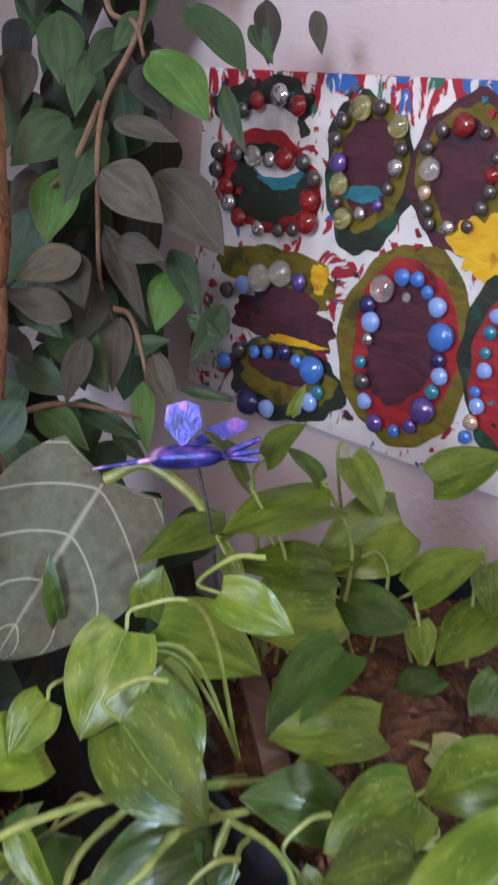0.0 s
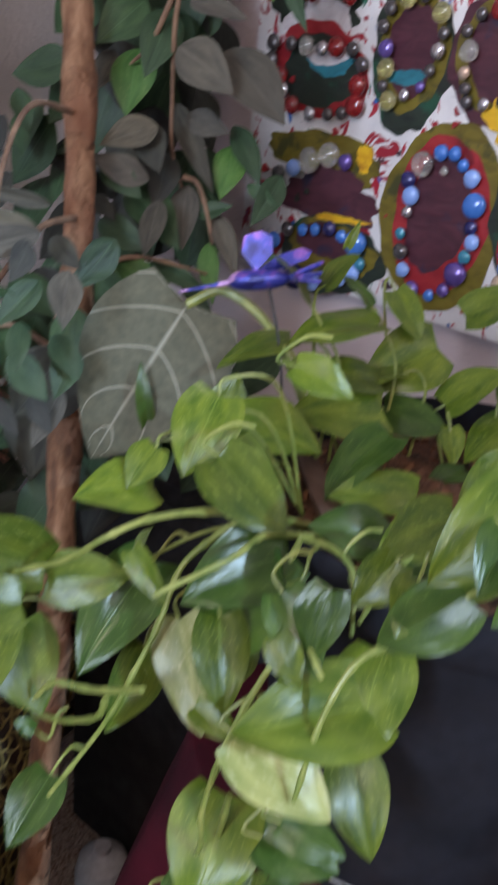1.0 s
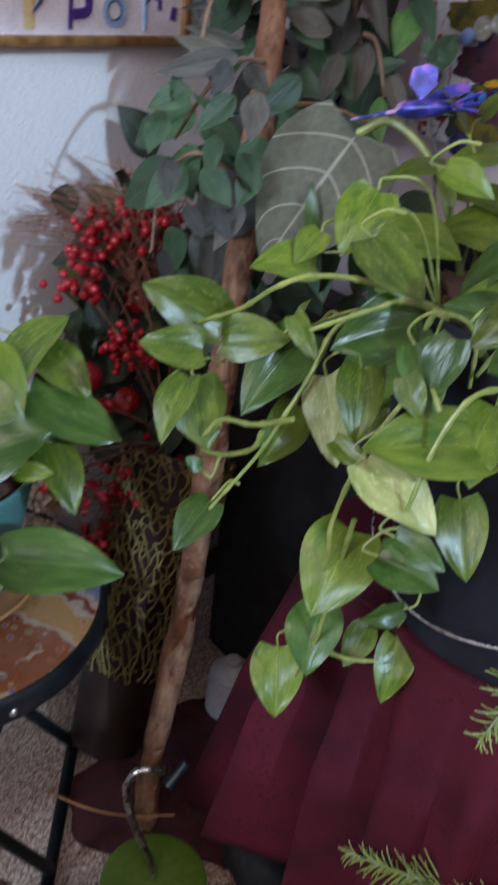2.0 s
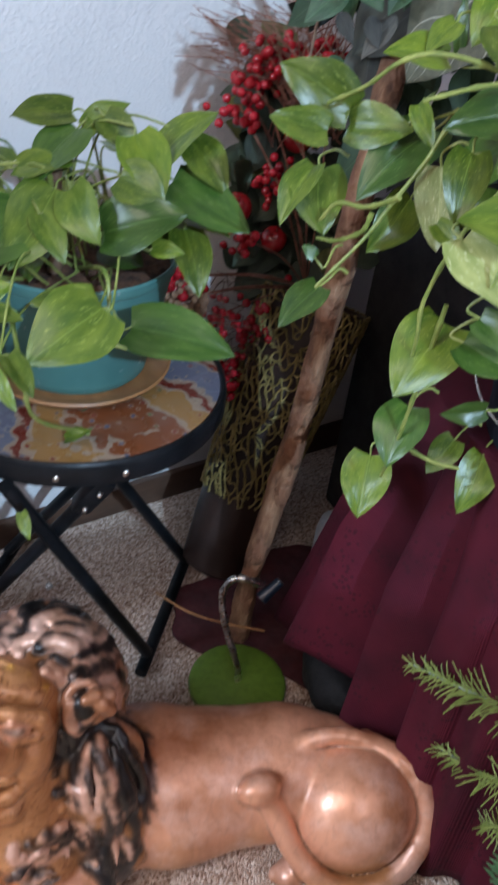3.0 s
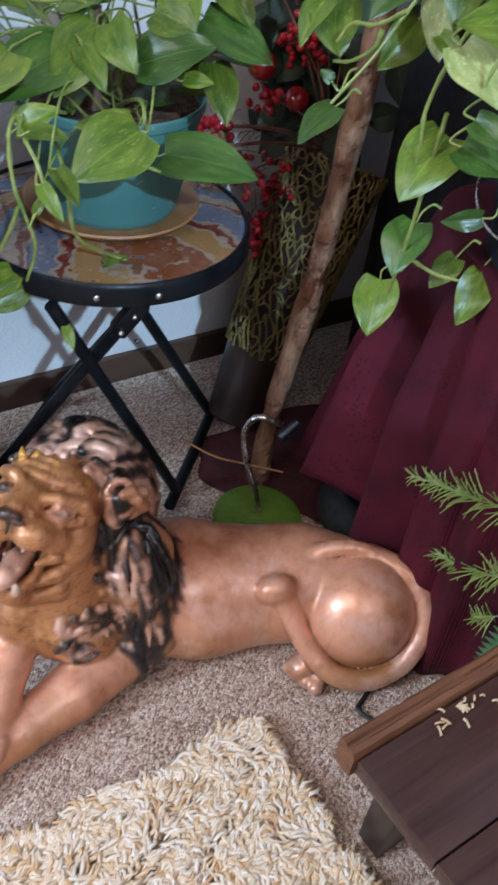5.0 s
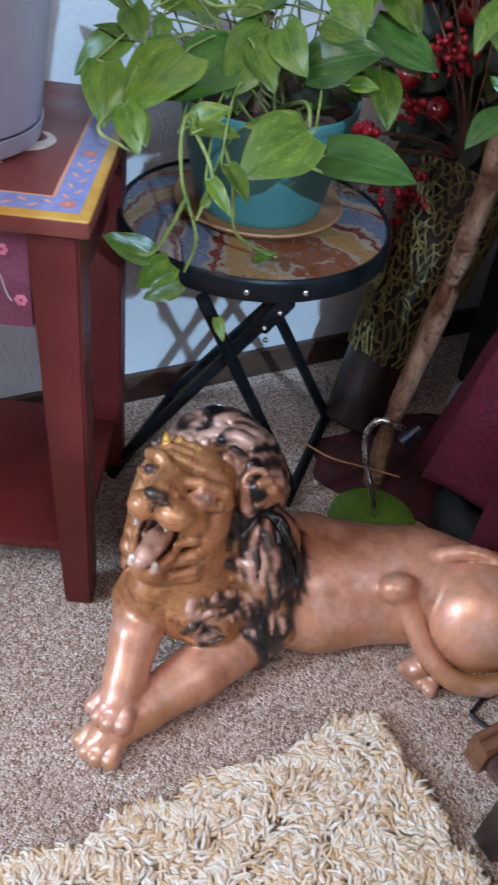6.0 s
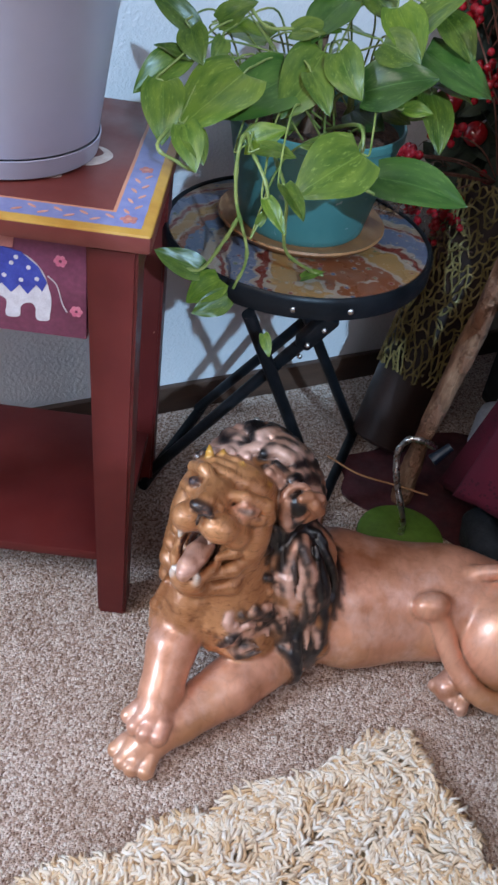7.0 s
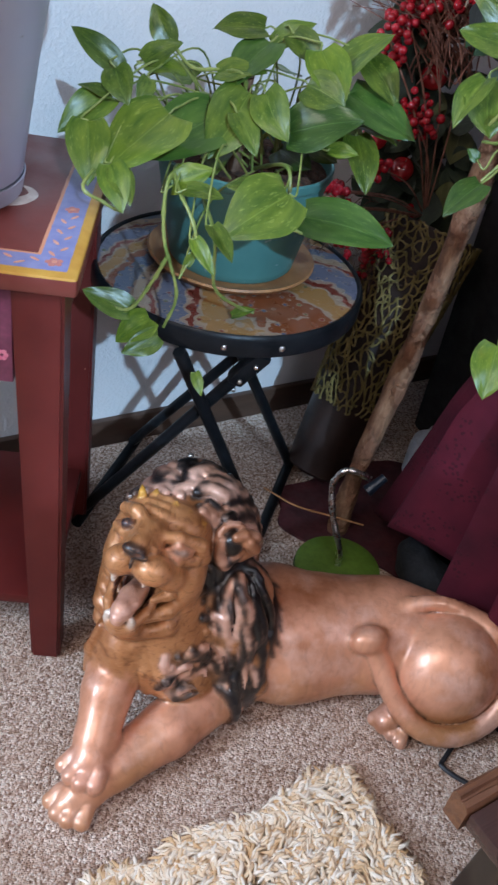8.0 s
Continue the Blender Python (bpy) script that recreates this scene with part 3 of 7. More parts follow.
    for n in range(36):
        s = rng.random()
        p = np.array((0.10 + 0.11 * s, 0.150 + 0.02 * rng.random(), 0.215 - 0.15 * s))
        flow = np.array((0.22, 0.16, -0.95)) + np.array([rng.uniform(-0.15, 0.15) for _ in range(3)])
        lock(p, flow, rng.uniform(0.035, 0.06), rng.uniform(0.0055, 0.009), DARK if rng.random() < 0.45 else (LOCK if rng.random() < 0.35 else TUFTY), 0.25, 0.003)

    step = 0.0023
    lo, hi = np.array((-0.03, -0.125, -0.012)), np.array((0.36, 0.545, 0.365))
    nn = np.ceil((hi - lo) / step).astype(int)
    axes = [lo[k] + step * np.arange(nn[k]) for k in range(3)]
    field = np.full(nn, 0.05)

    def reach(kind, data):
        pts = np.array([data[0], data[1]]) if kind == "rod" else np.array([data[0]])
        r = max(data[2], data[3]) if kind == "rod" else max(data[1])
        pad = 0.04 if r > 0.012 else 0.014
        return pts.min(0) - r - pad, pts.max(0) + r + pad

    def blend(entry):
        _, k, shape, data = entry
        a, b = reach(shape, data)
        sl = tuple(slice(*np.searchsorted(axes[n], (a[n], b[n]))) for n in range(3))
        p = np.stack(np.meshgrid(*(axes[n][sl[n]] for n in range(3)), indexing="ij"), -1)
        d = shape_distance(shape, p, data)
        field[sl] = soft_min(field[sl], d, k)

    for e in parts[:late]:
        blend(e)
    for c, r in cut:
        a, b = np.array(c) - max(r) - 0.01, np.array(c) + max(r) + 0.01
        sl = tuple(slice(*np.searchsorted(axes[n], (a[n], b[n]))) for n in range(3))
        p = np.stack(np.meshgrid(*(axes[n][sl[n]] for n in range(3)), indexing="ij"), -1)
        field[sl] = np.maximum(field[sl], -shape_distance("turned", p, (c, r, ax)))
    for e in parts[late:]:
        blend(e)
    field = np.maximum(field, -(axes[2] - 0.001)[None, None, :])
    verts, quads = surface(field, lo, step)
    # paint by the nearest form
    tint = np.zeros((len(verts), 4))
    tint[:, 3] = 1
    w_sum, w_col = np.full(len(verts), 1e-9), np.full((len(verts), 3), 1e-9) * np.array(paint[BODY])
    dark, rosy = np.zeros(len(verts)), np.full(len(verts), 1e-9)
    x, y, z = verts.T
    rag = 0.0035 * (np.sin(95 * x + 60 * z + 3 * np.sin(70 * y)) * np.sin(120 * z - 40 * y + 2 * np.sin(90 * x)) + 0.6 * np.sin(260 * z + 190 * y) * np.sin(210 * x - 150 * y))
    for kind, k, shape, data in parts:
        a, b = reach(shape, data)
        ids = np.nonzero(((verts > a) & (verts < b)).all(1))[0]
        d = shape_distance(shape, verts[ids], data)
        if k > 0.01 and kind in (DARK, FACE) and shape == "egg":
            d = d + rag[ids] * (1 if kind == DARK else 1.6)
        sharp = 0.0020 if kind == FACE else (0.0020 if kind in (BODY, PAW) else 0.0008)
        w = np.exp(-np.clip(d, 0, 1) / sharp)
        w_sum[ids] += w
        w_col[ids] += w[:, None] * np.array(paint[kind])
        rosy[ids] += w * (kind in (BODY, PAW, LOCK))
        dark[ids] += w * (kind == DARK)
    tint[:, :3] = w_col / w_sum[:, None]
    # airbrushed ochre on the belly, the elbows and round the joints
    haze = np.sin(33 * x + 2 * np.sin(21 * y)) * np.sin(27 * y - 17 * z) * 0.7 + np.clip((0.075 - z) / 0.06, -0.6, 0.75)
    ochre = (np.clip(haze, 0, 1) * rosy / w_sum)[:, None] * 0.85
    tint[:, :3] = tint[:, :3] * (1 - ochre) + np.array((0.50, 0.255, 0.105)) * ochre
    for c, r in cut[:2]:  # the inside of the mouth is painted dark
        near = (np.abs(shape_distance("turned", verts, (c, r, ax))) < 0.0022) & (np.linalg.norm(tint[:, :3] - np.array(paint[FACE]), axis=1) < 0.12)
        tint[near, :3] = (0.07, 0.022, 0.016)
    me = bpy.data.meshes.new("lion_statue")
    me.from_pydata(verts.tolist(), [], quads.tolist())
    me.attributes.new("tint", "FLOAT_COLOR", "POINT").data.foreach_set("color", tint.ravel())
    me.attributes.new("darkness", "FLOAT", "POINT").data.foreach_set("value", dark / w_sum)
    me.attributes.new("rosy", "FLOAT", "POINT").data.foreach_set("value", rosy / w_sum)
    me.polygons.foreach_set("use_smooth", [True] * len(me.polygons))
    mt = Mat("copper_statue_paint", 0.3, 0.30, Coat_Weight=0.45, Coat_Roughness=0.20)
    base = mt.attr("tint", "Color")
    worn = mt.ramp(mt.noise(16, 5, 0.6), (0.50, (0, 0, 0)), (0.66, (1, 1, 1)))
    streak = mt.ramp(mt.noise(9, 4, 0.6), (0.34, (0.58, 0.40, 0.25)), (0.48, (0.98, 0.92, 0.88)), (0.64, (1.22, 1.20, 1.22)))
    base = mt.mix(1.0, base, streak, "MULTIPLY")
    base = mt.mix(mt.math("MULTIPLY", worn, mt.math("MULTIPLY", mt.attr("rosy"), 0.55)), base, (0.80, 0.50, 0.40))
    vein = mt.noise(1.0, 5, 0.6, mt.n("Mapping", Vector=mt.coords(), Scale=(70, 70, 24), Rotation=(0.5, 0.2, 0.3)).outputs[0], 1.2)
    base = mt.mix(0.16, base, mt.ramp(vein, (0.36, (0.36, 0.26, 0.20)), (0.47, (0.95, 0.92, 0.9)), (0.62, (1.15, 1.12, 1.08))), "MULTIPLY")
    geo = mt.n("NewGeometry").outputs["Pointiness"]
    rub = mt.ramp(geo, (0.525, (0, 0, 0)), (0.58, (1, 1, 1)))
    base = mt.mix(mt.math("MULTIPLY", rub, mt.math("MULTIPLY", mt.attr("darkness"), mt.ramp(mt.noise(34, 3), (0.40, (0, 0, 0)), (0.58, (1, 1, 1))))), base, (0.55, 0.36, 0.28))
    fold = mt.noise(1.0, 5, 0.62, mt.n("Mapping", Vector=mt.coords(), Scale=(26, 60, 130), Rotation=(0.7, 0.25, 0.5)).outputs[0], 1.5)
    warm = mt.math("SUBTRACT", 1.0, mt.math("MAXIMUM", mt.attr("rosy"), mt.attr("darkness")))
    base = mt.mix(mt.math("MULTIPLY", warm, mt.ramp(fold, (0.30, (0.75,) * 3), (0.46, (0, 0, 0)))), base, (0.17, 0.050, 0.014))
    base = mt.mix(mt.math("MULTIPLY", warm, mt.ramp(fold, (0.56, (0, 0, 0)), (0.72, (0.6,) * 3))), base, (0.62, 0.32, 0.16))
    # Dark wash in the creases, which also paints their shade into the colour.
    groove_shade = mt.ramp(geo, (0.43, (1, 1, 1)), (0.491, (0, 0, 0)))
    base = mt.mix(mt.math("MULTIPLY", groove_shade, 0.8), base, (0.03, 0.014, 0.008))
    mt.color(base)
    mt.roughness(mt.ramp(mt.noise(34, 4), (0.3, (0.32,) * 3), (0.7, (0.48,) * 3)))
    mt.bump(mt.math("ADD", mt.math("MULTIPLY", mt.noise(90, 4), 0.35), mt.math("ADD", mt.math("MULTIPLY", mt.noise(20, 3), 1.2), mt.math("ADD", mt.math("MULTIPLY", vein, 0.2), mt.math("MULTIPLY", mt.math("MULTIPLY", fold, warm), 0.9)))), 0.35, 0.004)
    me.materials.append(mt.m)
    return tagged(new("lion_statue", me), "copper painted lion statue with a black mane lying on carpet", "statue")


lion_statue()

# ---- folding bistro table ----
def mosaic_material():
    mt = Mat("printed_mosaic_tile", 0.22)
    co = mt.coords()
    # broad paisley bands bent round a far point, with outlines between the colours
    x = mt.n("SeparateXYZ", Vector=co)
    warp = mt.noise(9, 2, 0.4)
    dist = mt.n("VectorMath", operation="DISTANCE")
    mt.link(co, dist.inputs[0])
    dist.inputs[1].default_value = (0.13, 0.04, 0)
    band = mt.math("FRACT", mt.math("ADD", mt.math("MULTIPLY", dist.outputs["Value"], 19.0), mt.math("ADD", mt.math("MULTIPLY", warp, 0.45), mt.math("MULTIPLY", mt.n("TexVoronoi", Scale=60.0, Vector=co).outputs["Distance"], 0.08))), 0)
    cols = mt.steps(band, (0.0, (0.30, 0.10, 0.04)), (0.10, (0.50, 0.29, 0.10)), (0.26, (0.24, 0.045, 0.03)), (0.34, (0.20, 0.24, 0.36)), (0.60, (0.24, 0.045, 0.03)), (0.68, (0.48, 0.38, 0.27)), (0.80, (0.12, 0.18, 0.30)))
    edge = None
    for p in (0.10, 0.26, 0.34, 0.60, 0.68, 0.80):
        e = mt.math("LESS_THAN", mt.math("ABSOLUTE", mt.math("SUBTRACT", band, p), 0), 0.016)
        edge = e if edge is None else mt.math("MAXIMUM", edge, e)
    cell = mt.n("TexVoronoi", Scale=88.0, Vector=co)
    eye = mt.ramp(cell.outputs["Distance"], (0.22, (1, 1, 1)), (0.26, (0, 0, 0)))
    ring = mt.math("SUBTRACT", mt.math("LESS_THAN", cell.outputs["Distance"], 0.36), mt.math("LESS_THAN", cell.outputs["Distance"], 0.29))
    some = mt.math("GREATER_THAN", mt.n("SeparateColor", Color=cell.outputs["Color"]).outputs[0], 0.55)
    cols = mt.mix(mt.math("MULTIPLY", eye, some), cols, mt.steps(mt.n("SeparateColor", Color=cell.outputs["Color"]).outputs[1], (0, (0.10, 0.16, 0.30)), (0.4, (0.30, 0.05, 0.04)), (0.7, (0.20, 0.24, 0.12))))
    line = mt.math("MAXIMUM", edge, mt.math("MULTIPLY", ring, some))
    swirl = mt.n("TexWave", Scale=34.0, Distortion=8.0, Detail=1.5, Vector=co).outputs["Fac"]
    curl = mt.math("LESS_THAN", mt.math("ABSOLUTE", mt.math("SUBTRACT", swirl, 0.5), 0), 0.035)
    line = mt.math("MAXIMUM", line, mt.math("MULTIPLY", curl, mt.math("GREATER_THAN", mt.noise(14, 1), 0.56)))
    cols = mt.mix(mt.math("MULTIPLY", line, 0.8), cols, (0.55, 0.47, 0.38))
    dust = mt.ramp(mt.noise(30, 5), (0.4, (0, 0, 0)), (0.8, (1, 1, 1)))
    cols = mt.mix(1.0, cols, (0.58, 0.50, 0.45), "MULTIPLY")
    mt.color(mt.mix(mt.math("MULTIPLY", dust, 0.12), cols, (0.3, 0.27, 0.23)))
    mt.roughness(mt.ramp(mt.noise(25, 4), (0.3, (0.16,) * 3), (0.7, (0.4,) * 3)))
    return mt.bump(mt.math("MULTIPLY", line, -1.0), 0.15, 0.0008).m


M_mosaic = mosaic_material()
TC, TR, TZ = Vector((-0.155, 0.18, 0)), 0.18, 0.464


def bistro_table():
    root = thing("bistro_table", "black metal folding bistro table with a round paisley mosaic top", "side table", at=Matrix.Translation(TC))
    rim = [(0.1735, TZ - 0.002), (0.1745, TZ + 0.0005), (0.177, TZ + 0.0015), (0.1795, TZ - 0.001), (0.181, TZ - 0.006), (0.181, TZ - 0.024), (0.1795, TZ - 0.0275), (0.176, TZ - 0.0285), (0.1735, TZ - 0.027), (0.1735, TZ - 0.002)]
    part("rim", lathe(rim, 96), M_black, root)
    part("mosaic_panel", lathe([(0, TZ - 0.012), (0.1733, TZ - 0.012), (0.1733, TZ - 0.003), (0.1725, TZ - 0.002), (0, TZ - 0.002)], 96), M_mosaic, root, "printed paisley tile panel")
    inv = Matrix.Translation(-TC)
    za, zc = 0.432, 0.02
    # each frame: two tubes that lean one way, joined by a foot bar
    near_a = [inv @ Vector((0.000, 0.082, za)), inv @ Vector((-0.088, 0.272, zc))]
    far_a = [inv @ Vector((-0.130, 0.160, za)), inv @ Vector((-0.262, 0.380, zc))]
    near_b = [inv @ Vector((0.012, 0.182, za)), inv @ Vector((-0.185, 0.008, zc))]
    far_b = [inv @ Vector((-0.140, 0.300, za)), inv @ Vector((-0.345, 0.112, zc))]
    for leg in (near_a, far_a, near_b, far_b):
        part("leg", tube(leg, 0.0085, 14), M_black, root)
    for p, q in ((near_a, far_a), (near_b, far_b)):
        d = (q[1] - p[1]).normalized() * 0.03
        part("foot_bar", tube([p[1] - d + Vector((0, 0, -0.01)), p[1] + Vector((0, 0, -0.01)), q[1] + Vector((0, 0, -0.01)), q[1] + d + Vector((0, 0, -0.01))], 0.009, 14, 18), M_black, root)
    for p, q in ((near_a, near_b), (far_a, far_b)):
        c = (p[0] + p[1] + q[0] + q[1]) / 4
        bolt = bmesh.new()
        ball(bolt, c + Vector((0.014, -0.006, 0)), 0.0045, 10, 6)
        part("pivot_bolt", bolt, M_steel, root)
    # hinge brackets under the rim, with their screws
    for p in (near_b, far_b):
        d = (p[1] - p[0]).normalized()
        m = frame_of(p[0] + d * 0.028, d, (1, 0, 0.2))
        br = part("hinge_bracket", boxed((-0.034, -0.011, -0.010), (0.034, 0.011, 0.010), 0.004, m), M_black, root)
        for s in (-0.016, 0.02):
            b = bmesh.new()
            ball(b, m @ Vector((s, 0.0, 0.0115)), 0.0035, 10, 6)
            part("screw", b, M_steel, br)
    for ang, z in ((6.5, 0.449), (-16, 0.449), (96, 0.449)):
        a = radians(ang)
        b = bmesh.new()
        ball(b, Vector((0.1815 * math.cos(a), 0.1815 * math.sin(a), z)), 0.0042, 10, 6, (0.6, 1, 1))
        part("rim_screw", b, M_steel, root)
    return root


bistro_table()


# ---- maroon painted table ----
def painted_top_material():
    """Maroon field, salmon line, blue border and yellow edge; x and y are metres in from the corner's two edges."""
    mt = Mat("painted_table_top", 0.36)
    x = mt.n("SeparateXYZ", Vector=mt.coords())
    d = mt.math("MINIMUM", x.outputs[0], x.outputs[1])
    d = mt.math("ADD", d, mt.math("MULTIPLY", mt.math("SUBTRACT", mt.noise(60, 2), 0.5), 0.0016))
    field = mt.ramp(mt.noise(15, 4), (0.3, (0.135, 0.024, 0.018)), (0.7, (0.18, 0.04, 0.03)))
    blue = mt.ramp(mt.noise(60, 3), (0.3, (0.17, 0.18, 0.36)), (0.7, (0.24, 0.25, 0.43)))
    col = mt.mix(mt.math("LESS_THAN", d, 0.044), field, (0.58, 0.25, 0.14))
    col = mt.mix(mt.math("LESS_THAN", d, 0.0405), col, blue)
    col = mt.mix(mt.math("LESS_THAN", d, 0.0115), col, mt.ramp(mt.noise(40, 3), (0.3, (0.45, 0.22, 0.03)), (0.7, (0.58, 0.33, 0.06))))
    chips = mt.math("GREATER_THAN", mt.noise(75, 4), 0.765)
    col = mt.mix(mt.math("LESS_THAN", x.outputs[2], 0.5885), col, field)
    mt.color(mt.mix(chips, col, (0.6, 0.42, 0.34)))
    mt.roughness(mt.ramp(mt.noise(20, 4), (0.3, (0.28,) * 3), (0.7, (0.5,) * 3)))
    return mt.bump(mt.noise(120, 3), 0.08, 0.001).m


def maroon_material():
    mt = Mat("worn_maroon_paint", 0.40, Specular_IOR_Level=0.3)
    col = mt.ramp(mt.noise(10, 4), (0.3, (0.085, 0.010, 0.009)), (0.7, (0.125, 0.018, 0.015)))
    worn = mt.math("GREATER_THAN", mt.noise(80, 4), 0.765)
    mt.color(mt.mix(worn, col, (0.45, 0.27, 0.2)))
    mt.roughness(mt.ramp(mt.noise(14, 4), (0.3, (0.32,) * 3), (0.7, (0.5,) * 3)))
    return mt.bump(mt.noise(70, 4), 0.12, 0.001).m


M_red = maroon_material()
M_top = painted_top_material()
M_panel = two_tone("plum_panel_paint", (0.16, 0.035, 0.075), (0.21, 0.055, 0.105), 22, 0.45, bump=0.06)
M_white_p = two_tone("white_art_paint", (0.55, 0.50, 0.52), (0.68, 0.64, 0.66), 90, 0.5)
M_blue_p = two_tone("ultramarine_art_paint", (0.03, 0.04, 0.26), (0.05, 0.07, 0.36), 80, 0.5)
M_pink_p = two_tone("pink_art_paint", (0.55, 0.12, 0.20), (0.65, 0.22, 0.28), 150, 0.5)
M_salmon = two_tone("salmon_art_paint", (0.55, 0.22, 0.15), (0.62, 0.3, 0.2), 150, 0.5)
M_rosy = two_tone("dusky_rose_paint", (0.42, 0.14, 0.12), (0.5, 0.2, 0.16), 150, 0.5)


def slab(outline, z0, z1, m=None, bm=None):
    """A flat piece with a given outline and thickness."""
    bm = bm or bmesh.new()
    lo = [bm.verts.new((x, y, z0)) for x, y in outline]
    hi = [bm.verts.new((x, y, z1)) for x, y in outline]
    bm.faces.new(lo[::-1])
    bm.faces.new(hi)
    n = len(outline)
    for k in range(n):
        bm.faces.new((lo[k], lo[(k + 1) % n], hi[(k + 1) % n], hi[k]))
    if m is not None:
        bmesh.ops.transform(bm, matrix=m, verts=lo + hi)
    return bm


def round_line(points, n=40):
    """A closed smooth outline through a few points."""
    pts = [Vector((*p, 0)) for p in points]
    k = len(pts)
    out = []
    for i in range(k):
        a, b, c, d = (pts[(i + j) % k] for j in (-1, 0, 1, 2))
        for s in range(max(2, n // k)):
            f = s / max(2, n // k)
            q = 0.5 * (2 * b + (c - a) * f + (2 * a - 5 * b + 4 * c - d) * f * f + (3 * b - a - 3 * c + d) * f**3)
            out.append((q.x, q.y))
    return out


def disc(r, n=16, ry=None):
    return [(r * math.cos(2 * math.pi * k / n), (ry or r) * math.sin(2 * math.pi * k / n)) for k in range(n)]


def painted_table():
    """Local axes: x from the corner along the side edge towards the wall, y along the front edge, both inwards."""
    u, v = Vector((-0.967, 0.254, 0)).normalized(), Vector((-0.254, -0.967, 0)).normalized()
    m = Matrix((u, v, Vector((0, 0, 1)))).transposed().to_4x4()
    m.translation = Vector((0.120, -0.056, 0))
    root = thing("painted_side_table", "maroon hand-painted wooden side table with blue floral border", "side table", at=m)
    def piece(name, bm, mat, parent=root, label=""):
        bmesh.ops.recalc_face_normals(bm, faces=bm.faces)
        return part(name, bm, mat, parent, label)
    L, W, H = 0.36, 0.42, 0.592
    top = piece("tabletop", boxed((0, 0, H - 0.022), (L, W, H), 0.005), [M_top], label="maroon top with blue floral border and yellow edge")
    for cx, cy in ((0.0, 0.0), (0.0, W), (L, 0.0), (L, W)):
        sx, sy = (1 if cx == 0 else -1), (1 if cy == 0 else -1)
        bm = bmesh.new()
        pts = [((0.016, 0.014), (0.070, 0.066), 0.5665), ((0.026, 0.012), (0.066, 0.050), 0.001)]
        rings = [[bm.verts.new((cx + sx * x, cy + sy * y, z)) for x, y in ((a[0], a[1]), (b[0], a[1]), (b[0], b[1]), (a[0], b[1]))] for a, b, z in pts]
        for k in range(4):
            bm.faces.new((rings[0][k], rings[0][(k + 1) % 4], rings[1][(k + 1) % 4], rings[1][k]))
        bm.faces.new(rings[0])
        bm.faces.new(rings[1][::-1])
        bmesh.ops.bevel(bm, geom=list(bm.edges), offset=0.0035, segments=2, affect="EDGES")
        piece("leg", bm, M_red)
    ap = piece("apron", boxed((0.024, 0.066, 0.451), (0.040, W - 0.066, 0.5695), 0.001), M_panel, label="plum apron panel painted with elephants")
    piece("apron", boxed((0.070, 0.030, 0.451), (L - 0.070, 0.046, 0.5695), 0.001), M_red)
    piece("apron", boxed((0.070, W - 0.046, 0.451), (L - 0.070, W - 0.03, 0.5695), 0.001), M_red)
    piece("apron", boxed((L - 0.04, 0.066, 0.451), (L - 0.024, W - 0.066, 0.5695), 0.001), M_red)
    piece("shelf", boxed((0.034, 0.022, 0.097), (L - 0.040, W - 0.022, 0.113), 0.003), M_red)
    # flowers and leaves on the border
    rng = random.Random(5)
    def flower(x, y, r, parent, z):
        bm = bmesh.new()
        for k in range(5):
            a = 2 * math.pi * k / 5 + 0.3
            slab([(x + r * math.cos(a) + px, y + r * math.sin(a) + py) for px, py in disc(r * 0.62, 9)], z, z + 0.0005, bm=bm)
        piece("painted_flower", bm, M_rosy, parent)
        bm = bmesh.new()
        slab([(x + px, y + py) for px, py in disc(r * 0.5, 9)], z + 0.0003, z + 0.0009, bm=bm)
        piece("painted_flower", bm, M_salmon, parent)
    flower(0.028, 0.026, 0.0055, top, H)
    flower(0.150, 0.026, 0.005, top, H)
    flower(0.026, 0.160, 0.005, top, H)
    for along in range(2):
        for k in range(9):
            s = 0.045 + 0.0125 * k
            if abs(s - 0.150) < 0.012 or abs(s - 0.160) < 0.012:
                continue
            off = 0.026 + 0.005 * (-1) ** k
            a = 0.6 * (-1) ** k
            pts = [(px * math.cos(a) - py * math.sin(a), px * math.sin(a) + py * math.cos(a)) for px, py in disc(0.0058, 10, 0.0018)]
            piece("painted_leaf", slab([(s + px, off + py) if along == 0 else (off + py, s + px) for px, py in pts], H, H + 0.0005), M_salmon, top)
    # bare patches where paint has lifted off
    piece("paint_chip", slab(round_line([(0.092, 0.140), (0.098, 0.120), (0.104, 0.108), (0.112, 0.112), (0.110, 0.128), (0.104, 0.142)]), H + 0.0002, H + 0.0007), M_chip, top)
    hook = [(0.150, 0.118), (0.140, 0.095), (0.150, 0.075), (0.172, 0.066), (0.190, 0.074), (0.196, 0.086), (0.190, 0.083), (0.178, 0.077), (0.166, 0.084), (0.160, 0.098), (0.164, 0.116)]
    piece("paint_chip", slab(round_line(hook, 66), H + 0.0002, H + 0.0007), M_chip, top, "hook-shaped bare patch in the paint")
    # the painted elephant and the small blossoms on the apron: x is up here, y along
    fx = 0.0238
    def on_apron(pts, depth, bm=None):
        bm = bm or bmesh.new()
        n = len(pts)
        lo = [bm.verts.new((fx + 0.0002, y - 0.012, z + 0.018)) for y, z in pts]
        hi = [bm.verts.new((fx - depth, y - 0.012, z + 0.018)) for y, z in pts]
        bm.faces.new(lo)
        bm.faces.new(hi[::-1])
        for k in range(n):
            bm.faces.new((lo[k], lo[(k + 1) % n], hi[(k + 1) % n], hi[k]))
        return bm
